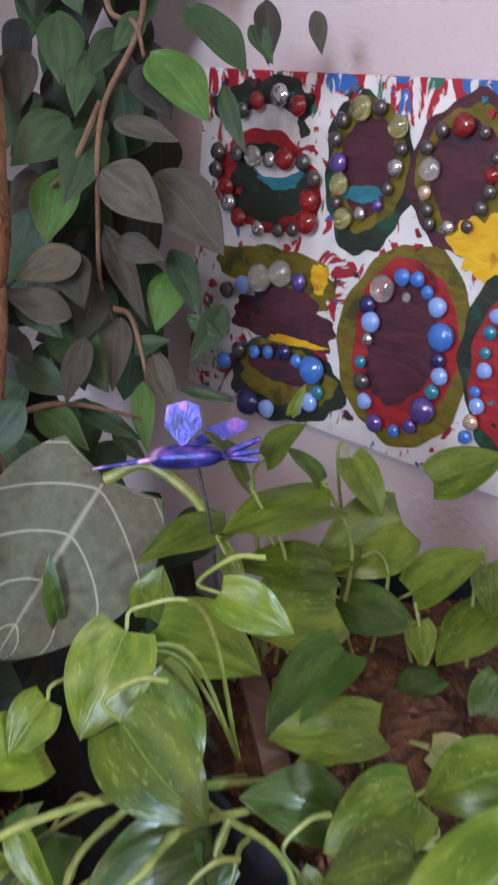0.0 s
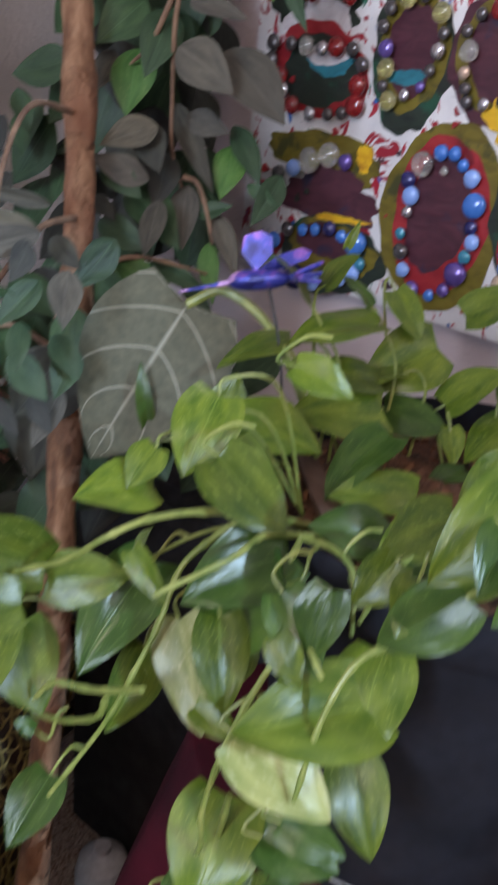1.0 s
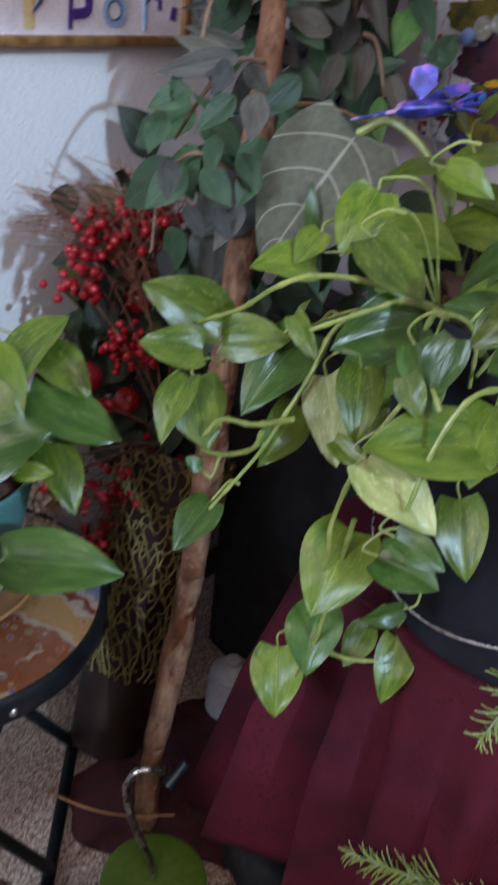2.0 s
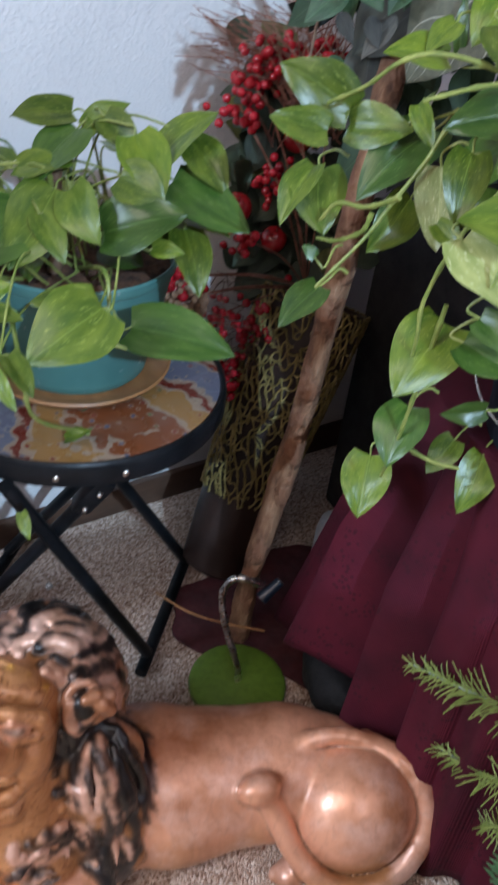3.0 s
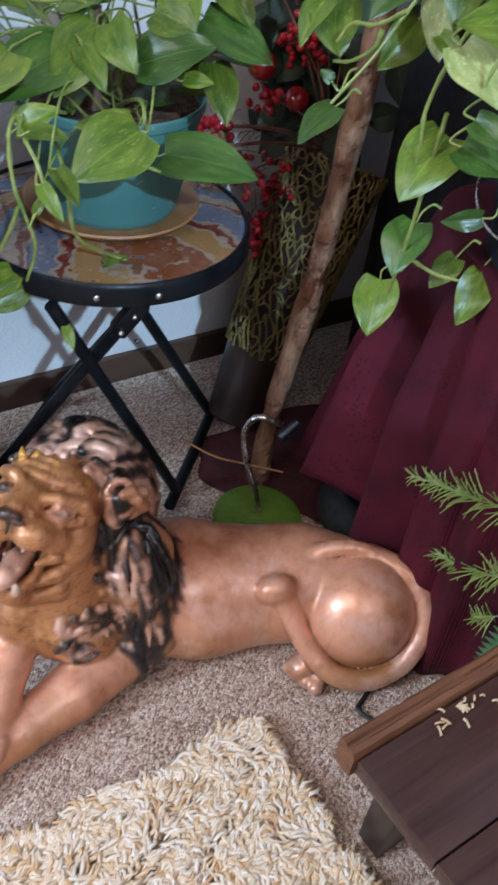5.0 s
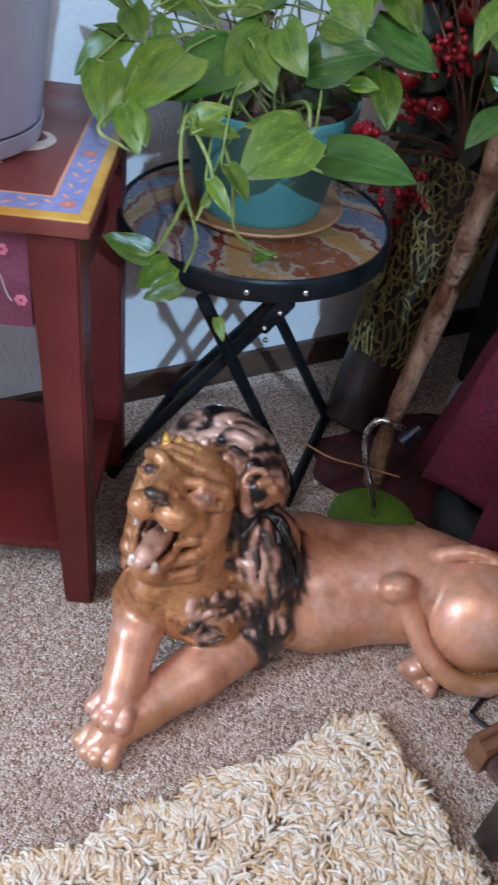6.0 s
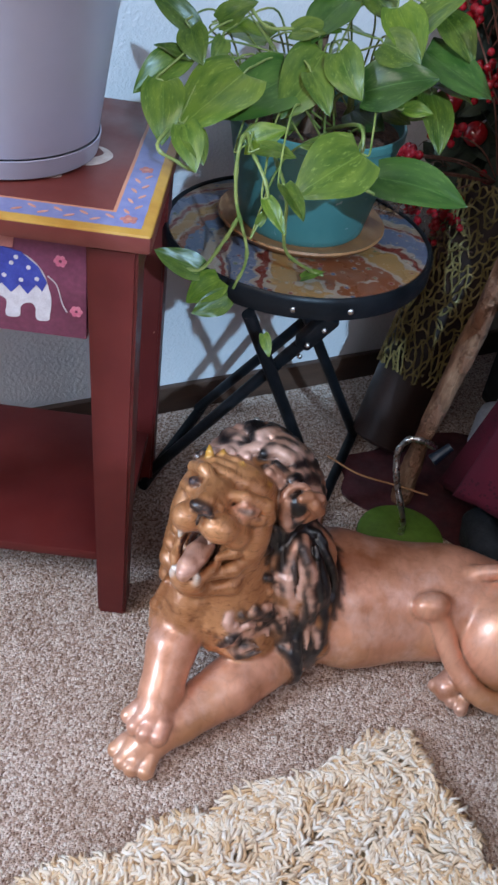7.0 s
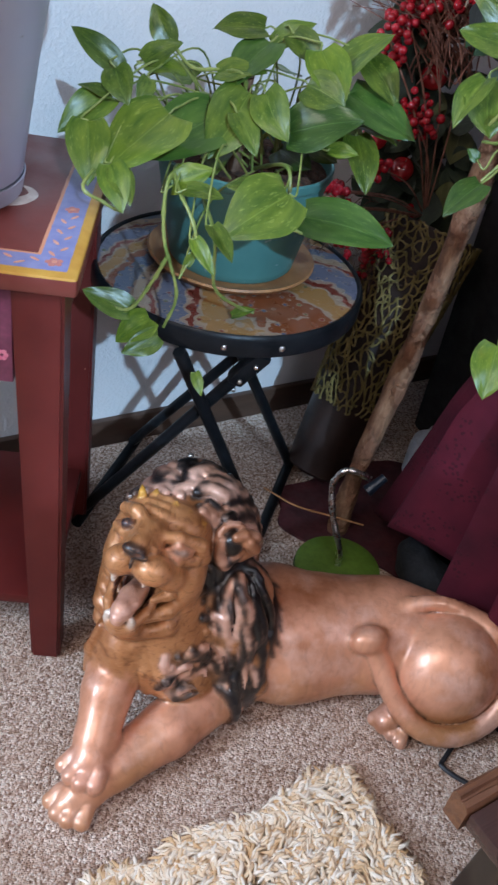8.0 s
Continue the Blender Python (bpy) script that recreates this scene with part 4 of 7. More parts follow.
    body = [(0.116, 0.488), (0.114, 0.474), (0.116, 0.458), (0.118, 0.451), (0.130, 0.451), (0.131, 0.466), (0.138, 0.470), (0.146, 0.464), (0.148, 0.452), (0.162, 0.452), (0.161, 0.471), (0.180, 0.474), (0.184, 0.454), (0.196, 0.454), (0.198, 0.482), (0.202, 0.501), (0.198, 0.521), (0.186, 0.531), (0.163, 0.530), (0.138, 0.524), (0.122, 0.508)]
    el = piece("painted_elephant", on_apron(round_line(body, 84), 0.0005), M_white_p, ap, "white painted elephant with a blue saddle cloth")
    cloth = [(0.118, 0.496), (0.123, 0.485), (0.129, 0.492), (0.138, 0.480), (0.146, 0.490), (0.155, 0.480), (0.164, 0.490), (0.172, 0.482), (0.178, 0.494), (0.182, 0.511), (0.176, 0.526), (0.163, 0.531), (0.143, 0.527), (0.126, 0.513)]
    piece("painted_saddle", on_apron(cloth, 0.0010), M_blue_p, el)
    for y, z in ((0.128, 0.499), (0.136, 0.511), (0.144, 0.496), (0.153, 0.514), (0.161, 0.499), (0.169, 0.512), (0.148, 0.521)):
        piece("painted_dot", on_apron([(y + a, z + b) for a, b in disc(0.0024, 10)], 0.0014), M_white_p, el)
    piece("painted_howdah", on_apron([(0.151, 0.531), (0.172, 0.531), (0.174, 0.544), (0.169, 0.552), (0.154, 0.552), (0.149, 0.544)], 0.0012), M_rosy, el)
    tail = bmesh.new()
    tube([(fx - 0.0004, 0.105, 0.522), (fx - 0.0004, 0.096, 0.512), (fx - 0.0004, 0.091, 0.492), (fx - 0.0004, 0.086, 0.482)], 0.0007, 6, 12, tail)
    piece("painted_tail", tail, M_white_p, el)
    for y, z in ((0.104, 0.522), (0.0885, 0.466)):
        bm = bmesh.new()
        for k in range(6):
            a = k * math.pi / 3
            on_apron([(y + 0.0042 * math.cos(a) + px, z + 0.0042 * math.sin(a) + pz) for px, pz in disc(0.0027, 8)], 0.0006, bm)
        piece("painted_blossom", bm, M_pink_p, ap)
    return root


M_chip = two_tone("bare_primer", (0.55, 0.42, 0.36), (0.66, 0.55, 0.48), 60, 0.6)
painted_table()

# ---- plastic planter on the painted table ----
def ribbed_planter():
    mt = Mat("lavender_white_plastic", 0.38, Specular_IOR_Level=0.4)
    col = mt.ramp(mt.noise(7, 4), (0.3, (0.38, 0.38, 0.465)), (0.7, (0.45, 0.45, 0.54)))
    spots = mt.math("GREATER_THAN", mt.noise(120, 2), 0.76)
    mt.color(mt.mix(spots, col, (0.3, 0.28, 0.3)))
    plastic = mt.bump(mt.noise(200, 3), 0.04, 0.0006).m
    root = thing("planter", "tall lavender-white plastic planter standing on the painted table", "planter", at=Matrix.Translation((-0.093, -0.193, 0.5922)))
    body = [(0.0, 0.006), (0.1015, 0.0225), (0.104, 0.024), (0.112, 0.08), (0.121, 0.14), (0.132, 0.205), (0.1335, 0.208), (0.133, 0.211), (0.1345, 0.214), (0.134, 0.217), (0.142, 0.262), (0.150, 0.262), (0.151, 0.29), (0.145, 0.292), (0.140, 0.27), (0.138, 0.265), (0.0, 0.265)]
    part("body", lathe(body, 80), plastic, root)
    part("saucer", lathe([(0.0, 0.0), (0.098, 0.0), (0.103, 0.003), (0.1065, 0.022), (0.105, 0.0225), (0.1015, 0.006), (0.0, 0.0055)], 80), plastic, root)
    part("soil", lathe([(0.139, 0.266), (0.08, 0.272), (0.0, 0.274)], 32), M_soil, root)
    return root


M_soil = two_tone("potting_soil", (0.03, 0.014, 0.008), (0.14, 0.06, 0.03), 60, 0.9, fine=180, bump=0.9, distance=0.006)
ribbed_planter()


# ---- shag rug ----
def shag_rug():
    m = frame_of((0.327, 0.259, 0), (0.262, -0.965, 0))  # x along the long edge, y along the other
    mt = Mat("cream_shag_wool", 0.9)
    per = mt.n("NewGeometry").outputs["Random Per Island"]
    col = mt.ramp(per, (0.0, (0.64, 0.40, 0.20)), (0.25, (0.77, 0.57, 0.37)), (0.6, (0.82, 0.68, 0.52)), (1.0, (0.86, 0.78, 0.68)))
    mt.color(col)
    wool = mt.bump(mt.noise(700, 2), 0.4, 0.001).m
    root = thing("shag_rug", "cream and gold shaggy wool rug on the carpet", "rug", at=m)
    back = two_tone("rug_backing", (0.62, 0.46, 0.27), (0.74, 0.60, 0.40), 50, 0.95)
    part("backing", boxed((0.0, 0.0, 0.0005), (0.95, 0.62, 0.006)), back, root)
    rng = np.random.default_rng(4)
    verts, faces = [], []
    nb = 15000
    for n in range(nb):
        x, y = rng.uniform(0, 0.62), rng.uniform(0, 0.42)
        if n < 800:
            y = abs(rng.normal(0, 0.006))
        elif n < 1250:
            x = abs(rng.normal(0, 0.006))
        a = 2.4 * math.sin(24 * x + 1.5 * math.sin(33 * y)) + 2.0 * math.cos(29 * y + math.sin(19 * x)) + rng.normal(0, 0.45)
        length, r = rng.uniform(0.016, 0.027), rng.uniform(0.0020, 0.0031)
        d = np.array([math.cos(a), math.sin(a), 0])
        s = np.array([-d[1], d[0], 0])
        base = len(verts)
        arch = rng.uniform(0.006, 0.012)
        for k in range(4):
            f = k / 3
            c = np.array([x, y, 0.005]) + d * length * f + np.array([0, 0, arch * math.sin(math.pi * min(1, f * 0.8 + 0.1)) + 0.004]) + s * 0.004 * math.sin(5 * f + n)
            rr = r * (1.0 if k < 3 else 0.6)
            for q in range(4):
                b = q * math.pi / 2
                verts.append(tuple(c + s * rr * math.cos(b) + np.array([0, 0, rr * math.sin(b)])))
        for k in range(3):
            for q in range(4):
                faces.append((base + 4 * k + q, base + 4 * k + (q + 1) % 4, base + 4 * k + 4 + (q + 1) % 4, base + 4 * k + 4 + q))
        faces.append((base + 12, base + 13, base + 14, base + 15))
    me = bpy.data.meshes.new("wool_shag")
    me.from_pydata(verts, [], faces)
    me.polygons.foreach_set("use_smooth", [True] * len(me.polygons))
    me.materials.append(wool)
    pile = part("wool_shag", me, None, root)
    pile["kind"] = "stuff"
    return root


shag_rug()


# ---- low wooden bench ----
def wooden_bench():
    M_w = wood_material("dark_walnut_wood", (0.030, 0.014, 0.012), (0.090, 0.042, 0.034), (4.0, 50.0, 50.0), 0.26, 0.35)
    M_l = wood_material("black_stained_wood", (0.010, 0.007, 0.006), (0.028, 0.018, 0.014), (30.0, 30.0, 4.0), 0.4, 0.3)
    M_e = wood_material("bare_edge_wood", (0.045, 0.015, 0.008), (0.26, 0.11, 0.05), (5.0, 110.0, 110.0), 0.45, 0.6)
    m = frame_of((0.487, 0.273, 0), (-0.265, 0.964, 0))  # x along the raised edge, -y outwards over the seat
    root = thing("wooden_bench", "low dark walnut bench with a raised chipped edge and wood shavings", "bench", at=m)
    prof = [(0.0, 0.196), (0.0, 0.233), (-0.003, 0.237), (-0.009, 0.2365), (-0.0105, 0.2325), (-0.013, 0.2315), (-0.0145, 0.2335), (-0.020, 0.2320), (-0.0225, 0.2275), (-0.023, 0.196)]
    jag = random.Random(6)
    bm = bmesh.new()
    rings = [[bm.verts.new((0.0 + 0.62 * n / 40, y + jag.uniform(-0.0006, 0.0006), z + jag.uniform(-0.0009, 0.0005))) for y, z in prof] for n in range(41)]
    for a, b in zip(rings, rings[1:]):
        for k in range(len(prof)):
            q = (k + 1) % len(prof)
            bm.faces.new((a[k], b[k], b[q], a[q]))
    bm.faces.new(rings[0])
    bm.faces.new(rings[-1][::-1])
    bmesh.ops.recalc_face_normals(bm, faces=bm.faces)
    part("edge_rail", bm, M_e, root, "bare chipped brown edge rail")
    for k in range(3):
        part("plank", boxed((0.004, -0.0235 - 0.112 * (k + 1) + 0.0012, 0.203), (0.616, -0.0240 - 0.112 * k, 0.224), 0.002), M_w, root)
    for x, lean in ((0.046, 0.20), (0.55, -0.20)):
        for y in (-0.060, -0.31):
            bm = bmesh.new()
            box(bm, (-0.024, -0.017, 0.0), (0.024, 0.017, 0.2022), 0.003)
            for w in bm.verts:
                w.co.x += (0.2022 - w.co.z) * lean
                w.co.y += (0.2022 - w.co.z) * (0.12 if y > -0.2 else -0.12)
            bmesh.ops.translate(bm, verts=bm.verts, vec=(x, y, 0))
            part("leg", bm, M_l, root)
    rng = random.Random(3)
    M_sh = two_tone("wood_shavings_cream", (0.6, 0.42, 0.22), (0.75, 0.6, 0.4), 100, 0.8)
    for k in range(26):
        bm = bmesh.new()
        x = rng.gauss(0.135, 0.02) if k < 18 else rng.uniform(0.1, 0.35)
        y = -0.028 - abs(rng.gauss(0, 0.008)) if k < 18 else rng.uniform(-0.12, -0.03)
        a, l = rng.uniform(0, 6.3), rng.uniform(0.004, 0.011)
        d = Vector((math.cos(a), math.sin(a), 0))
        p = Vector((x, y, 0.2255))
        tube([p, p + d * l * 0.5 + Vector((0, 0, 0.002)), p + d * l], 0.0012, 5, 4, bm)
        part("wood_shaving", bm, M_sh, root)
    return root


wooden_bench()


# ---- cloth-covered stand and the black pot on it ----
STAND = Vector((0.235, 0.662, 0))


def cloth_material():
    mt = Mat("burgundy_lace_cloth", 0.8, Specular_IOR_Level=0.25)
    base = mt.ramp(mt.noise(9, 4), (0.3, (0.030, 0.0012, 0.006)), (0.7, (0.085, 0.005, 0.014)))
    v = mt.n("TexVoronoi", Scale=140.0, Vector=mt.coords())
    holes = mt.math("MULTIPLY", mt.math("LESS_THAN", v.outputs["Distance"], 0.33), mt.math("GREATER_THAN", mt.noise(16, 2), 0.55))
    mt.color(mt.mix(mt.math("MULTIPLY", holes, 0.7), base, (0.022, 0.002, 0.005)))
    weave = mt.n("TexWave", Scale=260.0, Vector=mt.coords()).outputs["Fac"]
    return mt.bump(mt.math("ADD", weave, mt.math("MULTIPLY", holes, -2.0)), 0.35, 0.0012).m


M_cloth = cloth_material()


def draped_stand():
    root = thing("plant_stand", "round plant stand under a floor-length burgundy lace cloth", "plant stand", at=Matrix.Translation(STAND))
    M_dw = wood_material("dark_stand_wood", (0.02, 0.01, 0.008), (0.06, 0.03, 0.02))
    part("stand_top", lathe([(0, 0.535), (0.150, 0.535), (0.153, 0.54), (0.153, 0.553), (0.150, 0.556), (0, 0.556)], 48), M_dw, root)
    part("stand_column", lathe([(0, 0.0), (0.13, 0.0), (0.13, 0.02), (0.03, 0.05), (0.025, 0.3), (0.04, 0.53), (0, 0.536)], 24), M_dw, root)
    # cloth: flat on top, then hanging in folds that widen to the floor
    n, rows = 220, 30
    bm = bmesh.new()
    def fold(a, f):
        g = 1.5 * abs(math.sin(8 * a + 0.9 + 0.5 * math.sin(3 * a))) ** 0.8 - 0.95 + 0.3 * math.sin(23 * a + 1.9)
        return g * 0.058 * f
    rings = [[bm.verts.new((0, 0, 0.5605))]]
    for g in (0.35, 0.7, 0.97):
        rings.append([bm.verts.new(((0.1575 + 0.085 * math.exp(-(((math.degrees(a) - 200) / 42) ** 2))) * g * math.cos(a), (0.1575 + 0.085 * math.exp(-(((math.degrees(a) - 200) / 42) ** 2))) * g * math.sin(a), 0.5605)) for a in (2 * math.pi * k / n for k in range(n))])
    for j in range(rows + 1):
        f = j / rows
        ring = []
        for k in range(n):
            a = 2 * math.pi * k / n
            deg = math.degrees(a) % 360
            lift = max(0.0, 1 - abs(deg - 236) / 30)
            hem = 0.006 + 0.150 * lift ** 0.6 * (lift > 0) + 0.006 * math.sin(11 * a)
            z = 0.558 - f * (0.558 - max(0.004, hem))
            wide = math.exp(-(((deg - 200) / 42) ** 2))
            front = min(1.0, max(0.0, abs(deg - 292) - 30) / 35)
            r = 0.1575 + 0.085 * wide + 0.004 * min(1, f * 6) + (0.03 + 0.085 * wide) * front * f**1.1 + fold(a, min(1, f * 2.2)) * (0.30 + 0.70 * front)
            ring.append(bm.verts.new((r * math.cos(a), r * math.sin(a), z)))
        rings.append(ring)
    for p, q in zip(rings, rings[1:]):
        for k in range(n):
            face = list(dict.fromkeys([p[k % len(p)], p[(k + 1) % len(p)], q[(k + 1) % len(q)], q[k]]))
            bm.faces.new(face)
    bmesh.ops.recalc_face_normals(bm, faces=bm.faces)
    cl = part("tablecloth", bm, M_cloth, root, "burgundy lace cloth hanging in folds")
    so = cl.modifiers.new("thickness", "SOLIDIFY")
    so.thickness = 0.0016
    return root


draped_stand()


def black_pot():
    root = thing("black_plant_pot", "large black plastic pot filled with potting soil on the stand", "plant pot", at=Matrix.Translation((0.222, 0.622, 0.5625)))
    M_bp = two_tone("matt_black_plastic", (0.008, 0.009, 0.013), (0.014, 0.015, 0.021), 14, 0.55, bump=0.06, Specular_IOR_Level=0.14)
    prof = [(0, 0.0), (0.118, 0.0), (0.122, 0.004), (0.1235, 0.03), (0.158, 0.265), (0.165, 0.268), (0.1665, 0.273), (0.1665, 0.298), (0.164, 0.302), (0.1605, 0.302), (0.159, 0.297), (0.155, 0.27), (0.150, 0.245), (0.0, 0.24)]
    part("body", lathe(prof, 96), M_bp, root)
    bm = bmesh.new()
    rng = random.Random(8)
    rings = 14
    prev = [bm.verts.new((0, 0, 0.292))]
    for j in range(1, rings + 1):
        r = 0.153 * j / rings
        ring = [bm.verts.new((r * math.cos(a), r * math.sin(a), 0.278 + 0.014 * (1 - (j / rings) ** 2) + rng.uniform(-0.004, 0.004))) for a in (2 * math.pi * k / 64 for k in range(64))]
        for k in range(64):
            bm.faces.new(list(dict.fromkeys([prev[k % len(prev)], ring[k], ring[(k + 1) % 64], prev[(k + 1) % len(prev)]])))
        prev = ring
    part("soil", bm, M_soil, root)
    for k in range(280):  # bark crumbs
        a, r = rng.uniform(0, 6.3), 0.148 * math.sqrt(rng.random())
        m = Matrix.Translation((r * math.cos(a), r * math.sin(a), 0.290 - 0.006 * (r / 0.15))) @ Euler((rng.uniform(0, 6), rng.uniform(0, 6), rng.uniform(0, 6))).to_matrix().to_4x4()
        s = rng.uniform(0.002, 0.005)
        part("bark_chip", boxed((-s, -s * 0.6, -s * 0.4), (s, s * 0.6, s * 0.4), 0, m), M_bark_chip, root)
    part("soil_stake", boxed((-0.075, -0.008, -0.002), (0.06, 0.008, 0.004), 0.001, frame_of((-0.055, -0.105, 0.291), (0.12, -0.09, 0.0))), M_stake, root, "flat weathered wooden stake lying on the soil")
    wire = [Vector((0.1475 * math.cos(a), 0.1475 * math.sin(a), 0.062 - 0.012 * math.sin(a * 3))) for a in (radians(-150 + 5 * k) for k in range(30))]
    part("wire_hoop", tube(wire, 0.0012, 6, 60), M_steel, root)
    return root


M_bark_chip = two_tone("bark_chips", (0.10, 0.035, 0.015), (0.26, 0.11, 0.05), 90, 0.85)
M_stake = wood_material("weathered_stake", (0.09, 0.05, 0.035), (0.20, 0.12, 0.085), (6, 50, 50), 0.75)
black_pot()

# ---- plants: leaf by leaf, each as base, tip and breadth ----
TURQ_A = [
    (-0.074, 0.061, 0.685, -0.033, -0.016, 0.642, 1.15),
    (-0.088, 0.117, 0.681, -0.059, 0.025, 0.648, 1),
    (-0.094, 0.153, 0.706, -0.041, 0.099, 0.654, 0.9),
    (-0.045, 0.189, 0.682, -0.013, 0.254, 0.715, 0.95),
    (-0.072, 0.164, 0.714, -0.021, 0.176, 0.684, 0.9),
    (0.022, 0.174, 0.64, 0.048, 0.1, 0.61, 1.15),
    (0.003, 0.206, 0.607, 0.068, 0.284, 0.616, 0.75),
    (0.001, 0.069, 0.633, 0.025, 0.102, 0.639, 0.8),
    (0.007, 0.16, 0.633, 0.001, 0.113, 0.641, 0.9),
    (-0.131, 0.181, 0.751, -0.1, 0.127, 0.717, 1),
    (-0.157, 0.181, 0.759, -0.158, 0.122, 0.759, 0.9),
    (-0.146, 0.191, 0.745, -0.134, 0.231, 0.776, 0.8),
    (-0.068, 0.209, 0.727, -0.032, 0.24, 0.72, 1.2),
]
TURQ_B = [
    (-0.089, 0.251, 0.736, -0.084, 0.297, 0.789, 1),
    (-0.086, 0.281, 0.753, -0.033, 0.302, 0.726, 0.8),
    (-0.07, 0.261, 0.721, 0.003, 0.316, 0.702, 0.8),
    (-0.045, 0.271, 0.693, -0.014, 0.303, 0.692, 0.7),
    (-0.042, 0.266, 0.684, 0.015, 0.269, 0.646, 0.75),
    (-0.136, 0.015, 0.712, -0.158, -0.033, 0.747, 0.6),
    (-0.125, 0.01, 0.713, -0.088, 0.018, 0.69, 1),
    (-0.148, 0.049, 0.714, -0.119, 0.086, 0.718, 0.9),
    (-0.115, 0.045, 0.707, -0.095, 0.031, 0.689, 0.9),
    (-0.113, 0.003, 0.687, -0.087, -0.054, 0.659, 0.7),
    (-0.078, -0.024, 0.671, -0.022, -0.032, 0.63, 0.85),
    (-0.107, 0.003, 0.689, -0.114, -0.03, 0.699, 0.6),
    (-0.031, -0, 0.639, 0.006, 0.011, 0.619, 0.8),
]
TURQ_C = [
    (-0.127, 0.098, 0.689, -0.089, 0.14, 0.689, 0.7),
    (-0.148, 0.045, 0.715, -0.138, 0.081, 0.744, 0.8),
    (-0.153, 0.072, 0.737, -0.171, 0.054, 0.771, 0.9),
    (-0.034, -0.006, 0.643, 0.012, 0, 0.615, 0.8),
    (-0.136, 0.208, 0.761, -0.093, 0.231, 0.742, 0.8),
    (-0.095, 0.228, 0.756, -0.037, 0.241, 0.721, 0.9),
    (-0.121, 0.122, 0.717, -0.095, 0.167, 0.734, 0.8),
    (-0.069, 0.134, 0.692, -0.023, 0.148, 0.667, 0.7),
    (-0.009, 0.021, 0.485, -0.021, -0.031, 0.505, 0.75),
    (-0.002, 0.043, 0.477, 0.014, 0.002, 0.461, 1.1),
    (0.013, 0.051, 0.463, 0.026, 0.008, 0.449, 0.8),
    (0.041, 0.073, 0.596, 0.078, 0.085, 0.577, 0.5),
    (0.049, 0.065, 0.571, 0.047, 0.075, 0.59, 0.6),
]
TURQ_D = [
    (-0.017, 0.146, 0.47, -0.009, 0.169, 0.486, 0.7),
    (0.044, 0.091, 0.432, 0.068, 0.094, 0.417, 0.6),
    (0.053, 0.086, 0.617, 0.091, 0.102, 0.6, 0.7),
    (-0.022, 0.059, 0.627, -0.008, 0.099, 0.653, 0.8),
    (-0.023, 0.23, 0.674, -0.003, 0.255, 0.677, 0.7),
]
TOP_A = [
    (0.124, 0.45, 0.935, 0.135, 0.414, 0.897, 1),
    (0.113, 0.474, 0.892, 0.161, 0.47, 0.853, 1.05),
    (0.082, 0.508, 0.892, 0.143, 0.532, 0.885, 1),
    (0.139, 0.6, 0.897, 0.105, 0.542, 0.901, 1.05),
    (0.124, 0.624, 0.887, 0.171, 0.643, 0.885, 0.95),
    (0.171, 0.567, 0.898, 0.159, 0.514, 0.868, 0.95),
    (0.204, 0.56, 0.869, 0.172, 0.508, 0.873, 0.75),
    (0.129, 0.675, 0.929, 0.108, 0.616, 0.907, 1.05),
    (0.115, 0.614, 0.953, 0.083, 0.551, 0.946, 0.85),
    (0.075, 0.566, 0.937, 0.052, 0.514, 0.927, 0.75),
    (0.079, 0.592, 0.975, 0.092, 0.603, 1.002, 1.2),
    (0.082, 0.574, 0.964, 0.064, 0.557, 0.998, 1.1),
    (0.103, 0.618, 0.962, 0.089, 0.604, 0.985, 0.8),
]
TOP_B = [
    (0.096, 0.656, 0.967, 0.13, 0.654, 0.94, 0.8),
    (0.156, 0.656, 0.894, 0.185, 0.679, 0.931, 0.9),
    (0.201, 0.683, 0.893, 0.188, 0.639, 0.87, 1),
    (0.131, 0.704, 0.95, 0.165, 0.727, 0.978, 1),
    (0.195, 0.637, 0.86, 0.181, 0.606, 0.853, 0.9),
    (0.226, 0.582, 0.856, 0.261, 0.595, 0.853, 1),
    (0.229, 0.651, 0.872, 0.236, 0.621, 0.84, 1),
    (0.256, 0.513, 0.889, 0.239, 0.47, 0.875, 1.05),
    (0.224, 0.499, 0.864, 0.197, 0.463, 0.878, 0.95),
    (0.267, 0.497, 0.878, 0.252, 0.465, 0.87, 1),
    (0.111, 0.414, 0.905, 0.111, 0.391, 0.887, 1.15),
    (0.007, 0.492, 0.863, -0.001, 0.489, 0.909, 0.35),
    (0.057, 0.525, 0.878, 0.058, 0.53, 0.913, 1.1),
]
TOP_C = [
    (0.079, 0.611, 1, 0.084, 0.616, 1.02, 0.45),
    (0.169, 0.647, 0.883, 0.185, 0.637, 0.861, 0.9),
    (0.091, 0.55, 0.929, 0.11, 0.547, 0.913, 0.7),
    (0.127, 0.637, 0.914, 0.106, 0.596, 0.909, 0.6),
    (0.125, 0.61, 0.912, 0.091, 0.559, 0.925, 0.7),
    (0.283, 0.528, 0.859, 0.267, 0.498, 0.854, 1),
    (0.151, 0.456, 0.849, 0.168, 0.461, 0.844, 0.7),
    (0.12, 0.394, 0.842, 0.125, 0.401, 0.862, 0.8),
    (0.188, 0.685, 0.918, 0.207, 0.674, 0.891, 0.9),
    (0.199, 0.532, 0.866, 0.188, 0.51, 0.864, 0.8),
]
